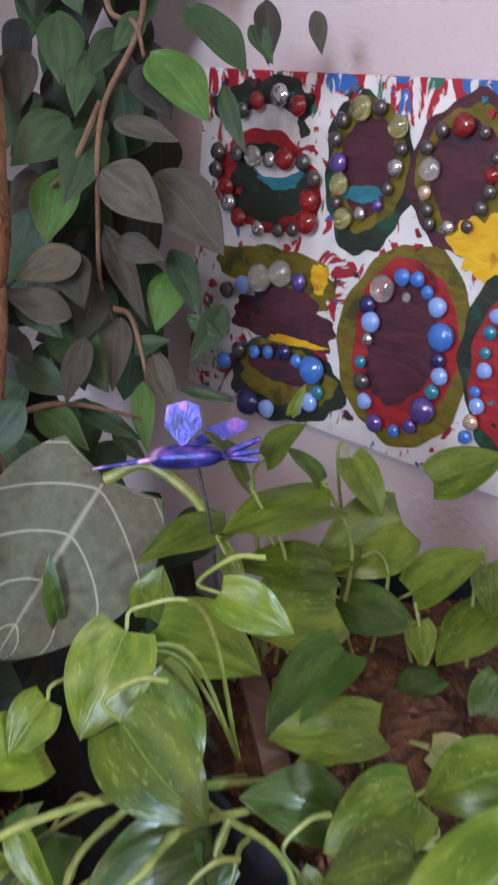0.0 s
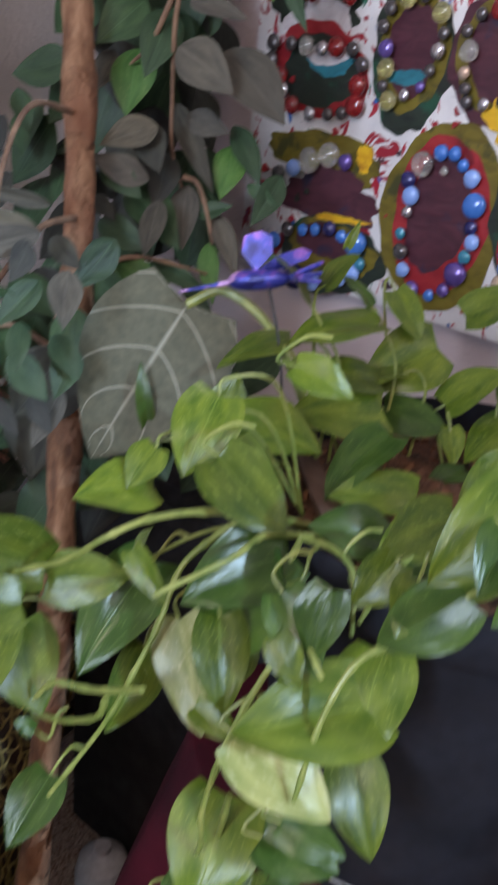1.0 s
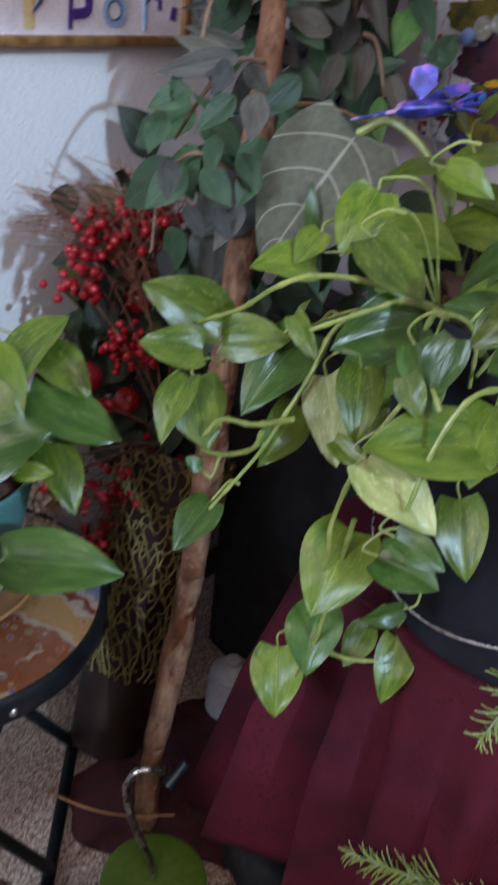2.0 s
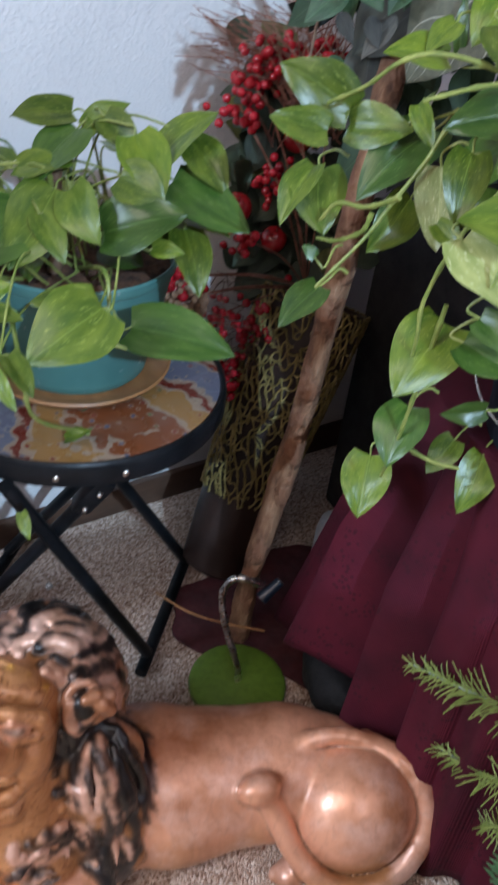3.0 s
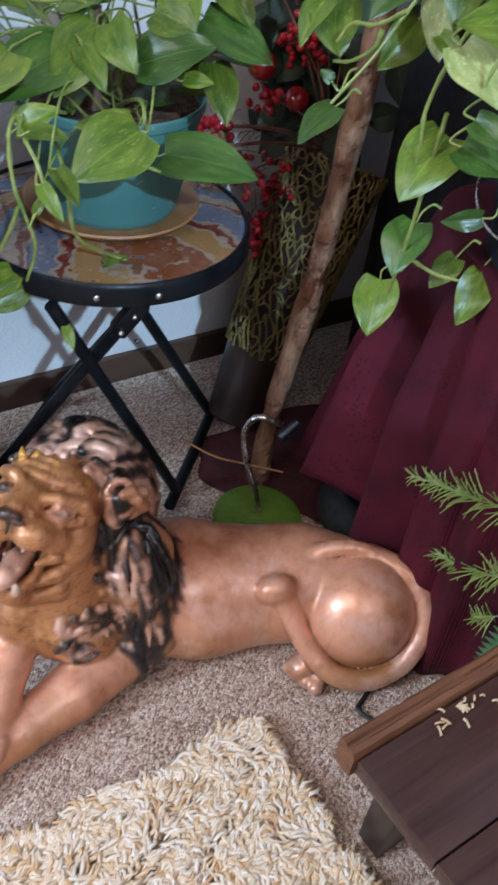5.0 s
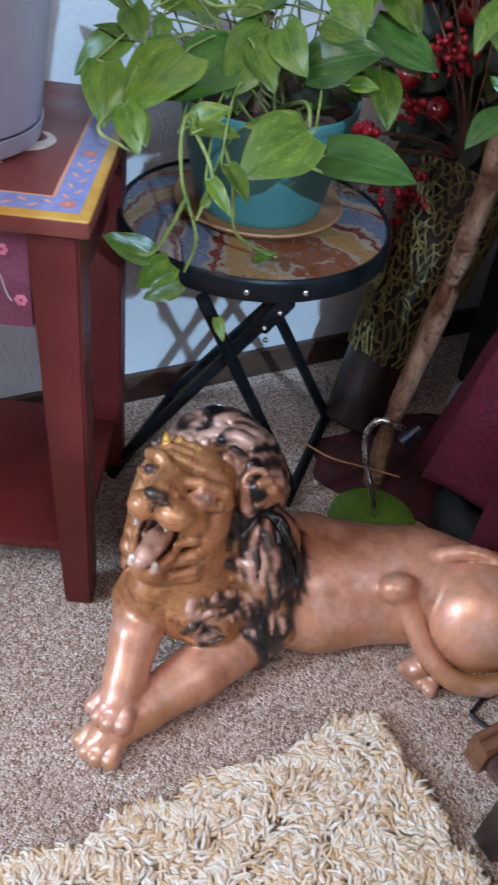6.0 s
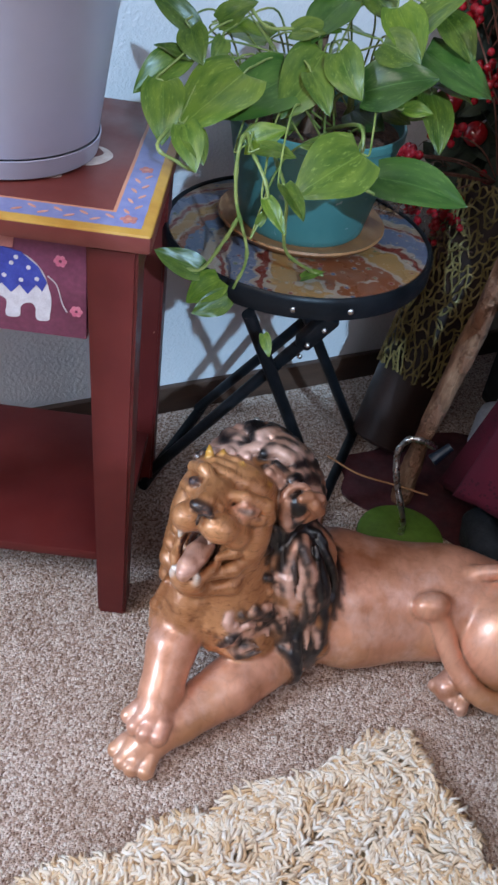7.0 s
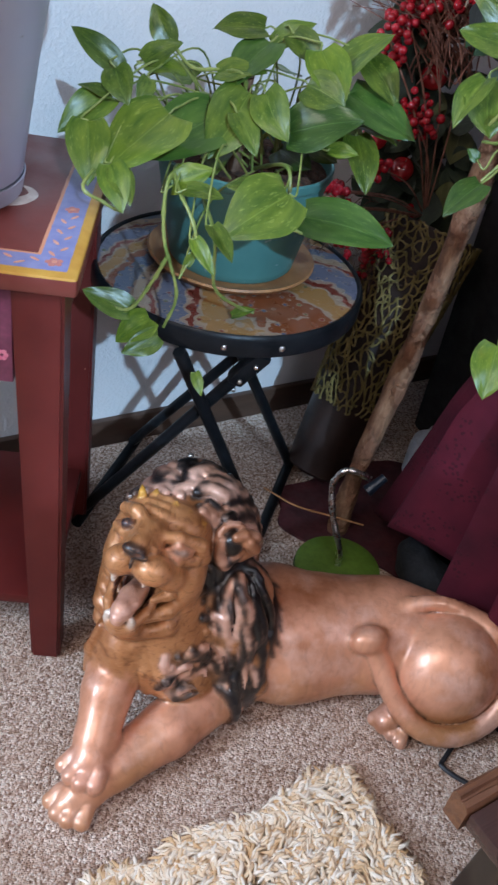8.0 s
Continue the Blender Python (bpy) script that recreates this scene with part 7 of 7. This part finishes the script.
def gilt_vase():
    root = thing("gilt_lattice_vase", "tall dark brown vase with gold openwork lattice in the corner", "vase")
    brown = two_tone("dark_brown_lacquer", (0.016, 0.007, 0.005), (0.034, 0.015, 0.010), 14, 0.45, bump=0.08)
    gold = two_tone("antique_gold", (0.15, 0.11, 0.035), (0.32, 0.24, 0.085), 60, 0.45, 0.4, bump=0.2)
    d = (VB - VA).normalized()
    m = frame_of(VA, (1, 0, 0), d)
    x = d.cross(Vector((0, 0, 1))).normalized()
    y = d.cross(x)
    rad = lambda s: 0.052 + 0.030 * s
    prof = [(0.0, 0.03), (0.045, 0.03), (0.052, 0.036)] + [(rad(s), 0.036 + 0.45 * s) for s in (0.1, 0.3, 0.5, 0.7, 0.9, 1.0)] + [(rad(1) - 0.004, 0.486), (rad(1) - 0.006, 0.47), (0.05, 0.2), (0, 0.19)]
    bm = lathe(prof, 40)
    rot = Matrix((x, -y, d)).transposed().to_4x4()
    rot.translation = VA
    bmesh.ops.transform(bm, matrix=rot, verts=bm.verts)
    bmesh.ops.recalc_face_normals(bm, faces=bm.faces)
    part("body", bm, brown, root)
    rng = random.Random(41)
    at = lambda a, s: rot @ Vector(((rad(s) + 0.004) * math.cos(a), (rad(s) + 0.004) * math.sin(a), 0.036 + 0.45 * s))
    rows, cols = 25, 40
    node = [[(2 * math.pi * (c + 0.5 * (r % 2) + rng.uniform(-0.33, 0.33)) / cols, 0.28 + 0.72 * (r + rng.uniform(-0.35, 0.35)) / (rows - 1)) for c in range(cols)] for r in range(rows)]
    bm = bmesh.new()
    for r in range(rows):  # an uneven net of flat gold strands
        for c in range(cols):
            a0, s0 = node[r][c]
            ends = [node[r][(c + 1) % cols]] if rng.random() < 0.40 else []
            if r + 1 < rows:
                ends += [node[r + 1][(c + (r % 2) + q) % cols] for q in (0, -1) if rng.random() < 0.72]
            for a1, s1 in ends:
                da = (a1 - a0 + math.pi) % (2 * math.pi) - math.pi
                bow = rng.choice((-1, 1)) * rng.uniform(0.012, 0.030)
                pts = [at(a0 + da * f + bow * 4 * f * (1 - f), min(1.0, s0 + (s1 - s0) * f + bow * f * (1 - f))) for f in (0, 0.5, 1)]
                tube(pts, lambda q: 0.0027 - 0.0050 * q * (1 - q), 5, 4, bm)
    tagged(part("openwork_lattice", bm, gold, root, "antique gold openwork net"), kind="stuff")
    return root


gilt_vase()

M_berry = two_tone("glossy_red_berry", (0.24, 0.006, 0.012), (0.40, 0.014, 0.02), 60, 0.16)
M_apple = two_tone("red_lacquer_apple", (0.20, 0.006, 0.010), (0.36, 0.016, 0.018), 20, 0.14, Coat_Weight=0.5)
M_dried = two_tone("dried_brown_moss", (0.05, 0.022, 0.012), (0.13, 0.06, 0.035), 40, 0.9)
M_cone = two_tone("pine_cone_scale", (0.12, 0.055, 0.028), (0.27, 0.14, 0.075), 70, 0.7)
M_redtwig = two_tone("reddish_twig", (0.13, 0.045, 0.028), (0.26, 0.11, 0.07), 60, 0.7)


def arrangement():
    root = thing("dried_arrangement", "dried bouquet of red berries, apples, pine cone and brown twigs", "dried flowers")
    rng = random.Random(77)
    c0 = VB + Vector((0.0, -0.02, 0.02))
    for k in range(130):  # brush of fine twigs
        a = c0 + Vector((rng.uniform(-0.03, 0.03), rng.uniform(-0.08, 0.03), rng.uniform(0.20, 0.30)))
        top = Vector((rng.uniform(-0.43, -0.34), rng.uniform(0.36, 0.58), rng.uniform(0.76, 0.84)))
        top.z -= 0.25 * max(0, 0.42 - top.y)
        mid = (a + top) / 2 + Vector((rng.uniform(0, 0.03), rng.uniform(-0.02, 0.02), 0.02))
        top.x = max(top.x, -0.405 - 0.23 * (top.y - 0.2) + 0.02)
        mid.x = max(mid.x, -0.405 - 0.23 * (mid.y - 0.2) + 0.03)
        part("twig", tube([a, mid, top], lambda s: 0.0012 - 0.0007 * s, 5, 8), M_redtwig, root)
    shared = bmesh.new()
    ball(shared, (0, 0, 0), 1.0, 12, 8)
    berry = mesh_of(shared, "berry", M_berry)
    centres = [((-0.345, 0.445, 0.755), 16, 0.03), ((-0.345, 0.485, 0.77), 16, 0.03), ((-0.33, 0.42, 0.72), 14, 0.028), ((-0.345, 0.535, 0.775), 12, 0.03), ((-0.34, 0.49, 0.62), 18, 0.03), ((-0.33, 0.44, 0.545), 8, 0.02),
               ((-0.325, 0.42, 0.43), 12, 0.026), ((-0.325, 0.485, 0.415), 26, 0.036), ((-0.33, 0.53, 0.41), 20, 0.03), ((-0.315, 0.44, 0.345), 16, 0.028), ((-0.31, 0.42, 0.315), 10, 0.02), ((-0.215, 0.312, 0.548), 7, 0.013), ((-0.21, 0.335, 0.552), 6, 0.012)]
    for c, n, s in centres:
        c = Vector(c)
        for k in range(int(2.3 * n)):
            p = c + Vector((rng.gauss(0.35, 0.5) * s, rng.gauss(0, 0.6) * s, rng.gauss(0, 0.6) * s))
            ob = new("berry", berry)
            ob.parent = root
            r = rng.uniform(0.0048, 0.0072)
            ob.matrix_basis = Matrix.Translation(p) @ Matrix.Diagonal((r, r, r, 1))
        part("berry_stem", tube([c0, (c0 + c) / 2 + Vector((0.02, 0, 0.02)), c], 0.0013, 5, 8), M_redtwig, root)
    for c, r in (((-0.352, 0.514, 0.380), 0.0205), ((-0.365, 0.522, 0.667), 0.021), ((-0.329, 0.431, 0.586), 0.0215), ((-0.35, 0.50, 0.53), 0.020)):
        bm = lathe([(0, -0.86), (0.25, -0.93), (0.5, -0.86), (0.82, -0.5), (0.99, 0.05), (0.9, 0.55), (0.62, 0.86), (0.3, 0.92), (0.1, 0.8), (0, 0.66)], 28)
        bmesh.ops.transform(bm, matrix=Matrix.Translation(c) @ Euler((0.5, 0.75, 0.2)).to_matrix().to_4x4() @ Matrix.Diagonal((r, r, r, 1)), verts=bm.verts)
        ap = part("apple", bm, M_apple, root)
        part("apple_stem", tube([Vector(c) + Vector((0.006, 0, 0.010)), Vector(c) + Vector((0.012, -0.002, 0.022))], 0.0009, 5), M_redtwig, ap)
    # pine cone: spiral of scales
    pc = Vector((-0.205, 0.328, 0.522))
    bm = bmesh.new()
    for k in range(70):
        f = k / 70
        a = k * 2.39996
        r = 0.021 * math.sin(math.pi * (0.12 + 0.80 * f)) + 0.003
        p = Vector((r * math.cos(a), r * math.sin(a), -0.022 + 0.046 * f))
        out = Vector((math.cos(a), math.sin(a), 0.7 * f + 0.1)).normalized()
        s = 0.0075 * (1 - 0.4 * f)
        mm = frame_of(p, out) @ Matrix.Diagonal((s, s * 1.0, s * 0.30, 1))
        bmesh.ops.create_uvsphere(bm, u_segments=8, v_segments=5, radius=1.0, matrix=mm)
    bmesh.ops.transform(bm, matrix=Matrix.Translation(pc) @ Euler((0.3, 1.0, 0.0)).to_matrix().to_4x4(), verts=bm.verts)
    part("pine_cone", bm, M_cone, root, "open brown pine cone")
    part("pine_cone_stem", tube([c0, Vector((-0.27, 0.43, 0.5)), pc], 0.0025, 6, 10), M_redtwig, root)
    for k in range(150):  # dry brown needles round the cone and below the berries
        c = Vector((-0.225, 0.345, 0.50)) if k < 90 else Vector((-0.30, 0.47, 0.40))
        a = c + Vector((rng.gauss(0, 0.022), rng.gauss(0, 0.028), rng.gauss(0, 0.02)))
        d = Vector((rng.uniform(-0.6, 1), rng.uniform(-1, 1), rng.uniform(-0.8, 0.6))).normalized() * rng.uniform(0.02, 0.045)
        part("dry_needle", tube([a, a + d * 0.5 + Vector((0, 0, 0.003)), a + d], 0.0006, 4, 4), M_dried, root)
    dark = leaf_material("dark_silk_leaf", (0.018, 0.028, 0.018), (0.04, 0.055, 0.03), (0.1, 0.1, 0.05), 0.1, 0.6)
    olive = leaf_material("olive_silk_leaf", (0.07, 0.075, 0.02), (0.12, 0.12, 0.04), (0.2, 0.18, 0.08), 0.2, 0.6)
    for k in range(190):
        f = rng.random()
        c = VB.lerp(Vector((-0.375, 0.50, 0.76)), f)
        b = c + Vector((-0.035 + rng.gauss(0, 0.018), rng.gauss(-0.01, 0.05), rng.gauss(0, 0.04)))
        d = Vector((rng.uniform(-0.2, 0.45), rng.uniform(-1, 0.6), rng.uniform(-0.9, 0.4))).normalized() * rng.uniform(0.04, 0.075)
        b.x = max(b.x, -0.405 - 0.23 * (b.y - 0.2) + 0.02)
        if b.y < 0.45 or b.y + d.y < 0.42:
            continue
        put_leaf(root, "oval", olive if k % 13 == 0 else dark, b, b + d, (0.7, -0.3, 0.6), 1.3, k % 6)
    return root


arrangement()


# ---- gooseneck on a green base, cords and clutter on the floor ----
def gooseneck_lamp():
    root = thing("gooseneck_lamp", "flexible steel gooseneck lamp on a round green base on the carpet", "lamp")
    green = two_tone("lime_green_plastic", (0.09, 0.17, 0.018), (0.13, 0.23, 0.03), 12, 0.45)
    part("base", lathe([(0, 0.0005), (0.066, 0.0005), (0.070, 0.004), (0.069, 0.011), (0.064, 0.014), (0, 0.016)], 48, m=Matrix.Translation((-0.012, 0.385, 0))), green, root, "round lime green base")
    pts = spline([(-0.012, 0.385, 0.014), (-0.015, 0.380, 0.05), (-0.042, 0.368, 0.10), (-0.062, 0.366, 0.142), (-0.062, 0.378, 0.168), (-0.055, 0.395, 0.172), (-0.05, 0.42, 0.160)], 90)
    part("neck", tube(pts, lambda s: 0.0050 * (1.0 + 0.10 * math.sin(s * 520)), 12), M_steel, root, "ribbed steel gooseneck")
    navy = two_tone("dark_blue_plastic", (0.008, 0.014, 0.025), (0.015, 0.03, 0.05), 20, 0.35)
    bm = lathe([(0, -0.018), (0.007, -0.017), (0.008, 0.0), (0.010, 0.018), (0.009, 0.019), (0.006, 0.0), (0, -0.004)], 24)
    bmesh.ops.transform(bm, matrix=Matrix.Translation((-0.048, 0.432, 0.150)) @ Euler((2.3, 0.2, 0.3)).to_matrix().to_4x4(), verts=bm.verts)
    part("lamp_head", bm, navy, root, "dark blue lamp head")
    return root


gooseneck_lamp()
M_cord = two_tone("black_cord_rubber", (0.008, 0.008, 0.01), (0.016, 0.016, 0.02), 60, 0.5)
M_tan_c = two_tone("tan_cord", (0.30, 0.13, 0.04), (0.42, 0.2, 0.08), 60, 0.6)
co = tagged(part("power_cord", tube([(0.27, 0.50, 0.004), (0.33, 0.415, 0.004), (0.345, 0.405, 0.004), (0.375, 0.43, 0.004), (0.40, 0.46, 0.004), (0.44, 0.47, 0.004)], 0.0032, 8, 40), M_cord), "thin black power cord lying on the carpet", "cord")
co = tagged(part("tan_string", tube([(-0.20, 0.315, 0.02), (-0.14, 0.35, 0.03), (-0.085, 0.385, 0.055), (-0.06, 0.44, 0.05)], 0.0016, 6, 24), M_tan_c), "thin tan cord strung beside the tree trunk", "cord")
# Fabric outline widened over shaded carpet, so its dark colour stands for shade.
M_crate = two_tone("oxblood_fabric_shade", (0.035, 0.006, 0.008), (0.07, 0.012, 0.015), 25, 0.85, bump=0.2)
bm = bmesh.new()
slab(round_line([(-0.21, 0.345), (-0.165, 0.338), (-0.125, 0.322), (-0.085, 0.350), (-0.055, 0.395), (-0.015, 0.455), (0.03, 0.50), (0.02, 0.60), (-0.10, 0.66), (-0.25, 0.62), (-0.26, 0.50), (-0.225, 0.41)], 42), 0.001, 0.006, bm=bm)
tagged(part("fabric_scrap", bm, M_crate), "dark oxblood fabric on the carpet, widened to darken shaded floor", "fabric")
M_jug = two_tone("milky_white_plastic", (0.50, 0.48, 0.50), (0.62, 0.60, 0.62), 12, 0.4)
bm = lathe([(0, 0.0), (0.034, 0.0), (0.038, 0.005), (0.038, 0.06), (0.034, 0.08), (0.02, 0.092), (0.012, 0.096), (0.012, 0.106), (0, 0.106)], 32, m=Matrix.Translation((-0.225, 0.635, 0.0005)))
tagged(part("plastic_jug", bm, M_jug), "small milky white plastic jug behind the cloth", "jug")
M_bag = two_tone("black_fabric_bag", (0.006, 0.006, 0.007), (0.014, 0.013, 0.014), 20, 0.85, bump=0.4, distance=0.004)
bm = bmesh.new()
ball(bm, (0.055, 0.50, 0.045), 0.05, 24, 14, (1.5, 0.75, 0.88))
for w in bm.verts:
    w.co += Vector(noise.noise_vector(w.co * 30)) * 0.010
    w.co.z = max(w.co.z, 0.001)
tagged(part("fabric_bag", bm, M_bag), "crumpled black fabric bag under the hem of the cloth", "bag")


# A dark grey panel, enlarged to a charcoal box that fills the corner's shade.
M_box = two_tone("charcoal_box_cover", (0.007, 0.006, 0.007), (0.016, 0.014, 0.016), 18, 0.9, bump=0.2)
sp = thing("corner_box", "charcoal box added to fill the dark corner behind the stand", "speaker", at=frame_of((-0.375, 0.685, 0), (0.93, 0.08, 0)))
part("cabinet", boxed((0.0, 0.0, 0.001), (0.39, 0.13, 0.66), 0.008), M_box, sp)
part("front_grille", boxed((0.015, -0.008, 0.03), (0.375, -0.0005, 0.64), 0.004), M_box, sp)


# ---- hummingbird ornament on a stake ----
def bird_ornament():
    root = thing("hummingbird_ornament", "blue and purple glittered hummingbird ornament on a wire stake", "ornament")
    mt = Mat("blue_violet_glitter", 0.3, 0.35)
    col = mt.ramp(mt.noise(70, 3), (0.35, (0.012, 0.014, 0.12)), (0.52, (0.04, 0.05, 0.34)), (0.66, (0.28, 0.10, 0.42)))
    mt.color(mt.mix(mt.ramp(mt.noise(45, 2), (0.60, (0, 0, 0)), (0.64, (1, 1, 1))), col, (0.50, 0.28, 0.55)))
    blue = mt.bump(mt.noise(500, 2), 0.5, 0.0006).m
    h, t = Vector((0.034, 0.540, 0.973)), Vector((0.069, 0.562, 0.981))
    bm = tube([h, h.lerp(t, 0.15), h.lerp(t, 0.5), h.lerp(t, 0.85), t + (t - h) * 0.05], lambda s: 0.0075 * math.sin(math.pi * (0.16 + 0.74 * s)) ** 0.9, 14, 20)
    tube([h + Vector((0.003, 0.002, 0)), h - (t - h).normalized() * 0.038 + Vector((0, 0, -0.006))], lambda s: 0.0022 - 0.0015 * s, 8, 8, bm)
    for tip, w, z in (((0.044, 0.556, 1.008), 0.015, 0.0), ((0.066, 0.585, 0.996), 0.007, 0.0)):  # wings
        base = h.lerp(t, 0.45) + Vector((0, 0, 0.006))
        d = Vector(tip) - base
        s = d.cross(Vector((0.5, -0.7, 0.3))).normalized()
        o = [base, base + d * 0.45 - s * w * 0.8, base + d * 0.9 - s * w * 0.75, base + d * 1.05, base + d * 0.95 + s * w * 0.55, base + d * 0.5 + s * w * 0.7]
        n = d.cross(s).normalized() * 0.0006
        a, b = [bm.verts.new(p + n) for p in o], [bm.verts.new(p - n) for p in o]
        bm.faces.new(a)
        bm.faces.new(b[::-1])
        for k in range(6):
            bm.faces.new((a[k], b[k], b[(k + 1) % 6], a[(k + 1) % 6]))
    for dz in (0.010, 0.002, -0.004):  # tail
        d = (t - h).normalized() * 0.024 + Vector((0, 0, dz))
        tube([t - d * 0.2, t + d * 0.5, t + d], lambda s: 0.002 + 0.0016 * s - 0.0022 * s * s, 6, 6, bm)
    bmesh.ops.recalc_face_normals(bm, faces=bm.faces)
    part("bird", bm, blue, root, "glittered blue and purple hummingbird figure")
    part("stake", tube([h.lerp(t, 0.65), Vector((0.078, 0.552, 0.93)), Vector((0.098, 0.548, 0.846))], 0.0010, 8, 10), M_cord, root)
    return root


bird_ornament()


# ---- ferns beside the stand ----
def fern_sprays():
    root = thing("fern_plant", "green asparagus fern sprays and a sword fern frond", "fern")
    light = two_tone("asparagus_fern_green", (0.13, 0.19, 0.035), (0.24, 0.29, 0.075), 60, 0.5)
    sword = two_tone("sword_fern_green", (0.045, 0.125, 0.045), (0.10, 0.20, 0.09), 40, 0.5)
    greyg = two_tone("grey_green_stem", (0.14, 0.20, 0.15), (0.25, 0.30, 0.24), 40, 0.5)
    rng = random.Random(13)
    for pts, leafy, r in (([(0.52, 0.70, 0.34), (0.38, 0.560, 0.345), (0.295, 0.500, 0.325), (0.215, 0.472, 0.290)], 0.55, 0.0022),
                          ([(0.50, 0.66, 0.30), (0.40, 0.560, 0.275), (0.335, 0.520, 0.235), (0.262, 0.503, 0.195)], 0.45, 0.0019),
                          ([(0.50, 0.68, 0.66), (0.37, 0.55, 0.70), (0.335, 0.50, 0.64), (0.315, 0.475, 0.55)], 0.4, 0.0018),
                          ([(0.50, 0.64, 0.24), (0.40, 0.55, 0.22), (0.35, 0.52, 0.17)], 0.2, 0.0016)):
        ps = spline(pts, 48)
        st = part("spray_stem", tube(ps, lambda s: r * (1 - 0.5 * s), 6), greyg, root)
        for k in range(int(48 * (1 - leafy)), 48):
            p, q = ps[k], ps[k + 1]
            d = (q - p).normalized()
            bm = bmesh.new()
            for j in range(4):
                a = rng.uniform(0, 6.3)
                side = Matrix.Rotation(a, 3, d) @ d.orthogonal()
                l = rng.uniform(0.012, 0.024) * (0.5 + 0.9 * math.sin(math.pi * min(1, 0.15 + (k / 48) * 0.85)))
                tip = p + (side * 0.8 + d * 0.75) * l
                tube([p, (p + tip) / 2 + d * 0.002, tip], lambda s: 0.0011 - 0.0005 * s, 4, 3, bm)
            part("needle_tuft", bm, light, st)
    for pts in ([(0.50, 0.60, 0.30), (0.46, 0.575, 0.265), (0.41, 0.545, 0.19), (0.38, 0.532, 0.10)], [(0.53, 0.60, 0.26), (0.46, 0.56, 0.24), (0.41, 0.545, 0.17), (0.39, 0.54, 0.09)], [(0.42, 0.72, 0.985), (0.36, 0.66, 1.0), (0.31, 0.62, 0.965), (0.285, 0.60, 0.90)]):
        ps = spline(pts, 26)
        st = part("frond_stem", tube(ps, lambda s: 0.0019 - 0.001 * s, 6), sword, root)
        for k in range(3, 26):
            d = (ps[k + 1] - ps[k] if k < 26 else ps[k] - ps[k - 1]).normalized()
            side = d.cross(Vector((0.55, -0.75, 0.35))).normalized()
            l = 0.034 * math.sin(math.pi * (0.12 + 0.80 * k / 26)) + 0.006
            for sg in (-1, 1):
                bm = bmesh.new()
                n = d.cross(side).normalized() * 0.0004
                w = 0.0042
                o = [ps[k] - d * w * 0.7, ps[k] + side * sg * l * 0.55 - d * w * 0.85 + n * 3, ps[k] + side * sg * l * 0.92 - d * w * 0.2, ps[k] + side * sg * l + d * w * 0.35, ps[k] + side * sg * l * 0.6 + d * w * 0.9 + n * 3, ps[k] + d * w * 0.6]
                a, b = [bm.verts.new(p + n) for p in o], [bm.verts.new(p - n) for p in o]
                bm.faces.new(a)
                bm.faces.new(b[::-1])
                for j in range(6):
                    bm.faces.new((a[j], b[j], b[(j + 1) % 6], a[(j + 1) % 6]))
                bmesh.ops.recalc_face_normals(bm, faces=bm.faces)
                part("leaflet", bm, sword, st)
    return root


fern_sprays()
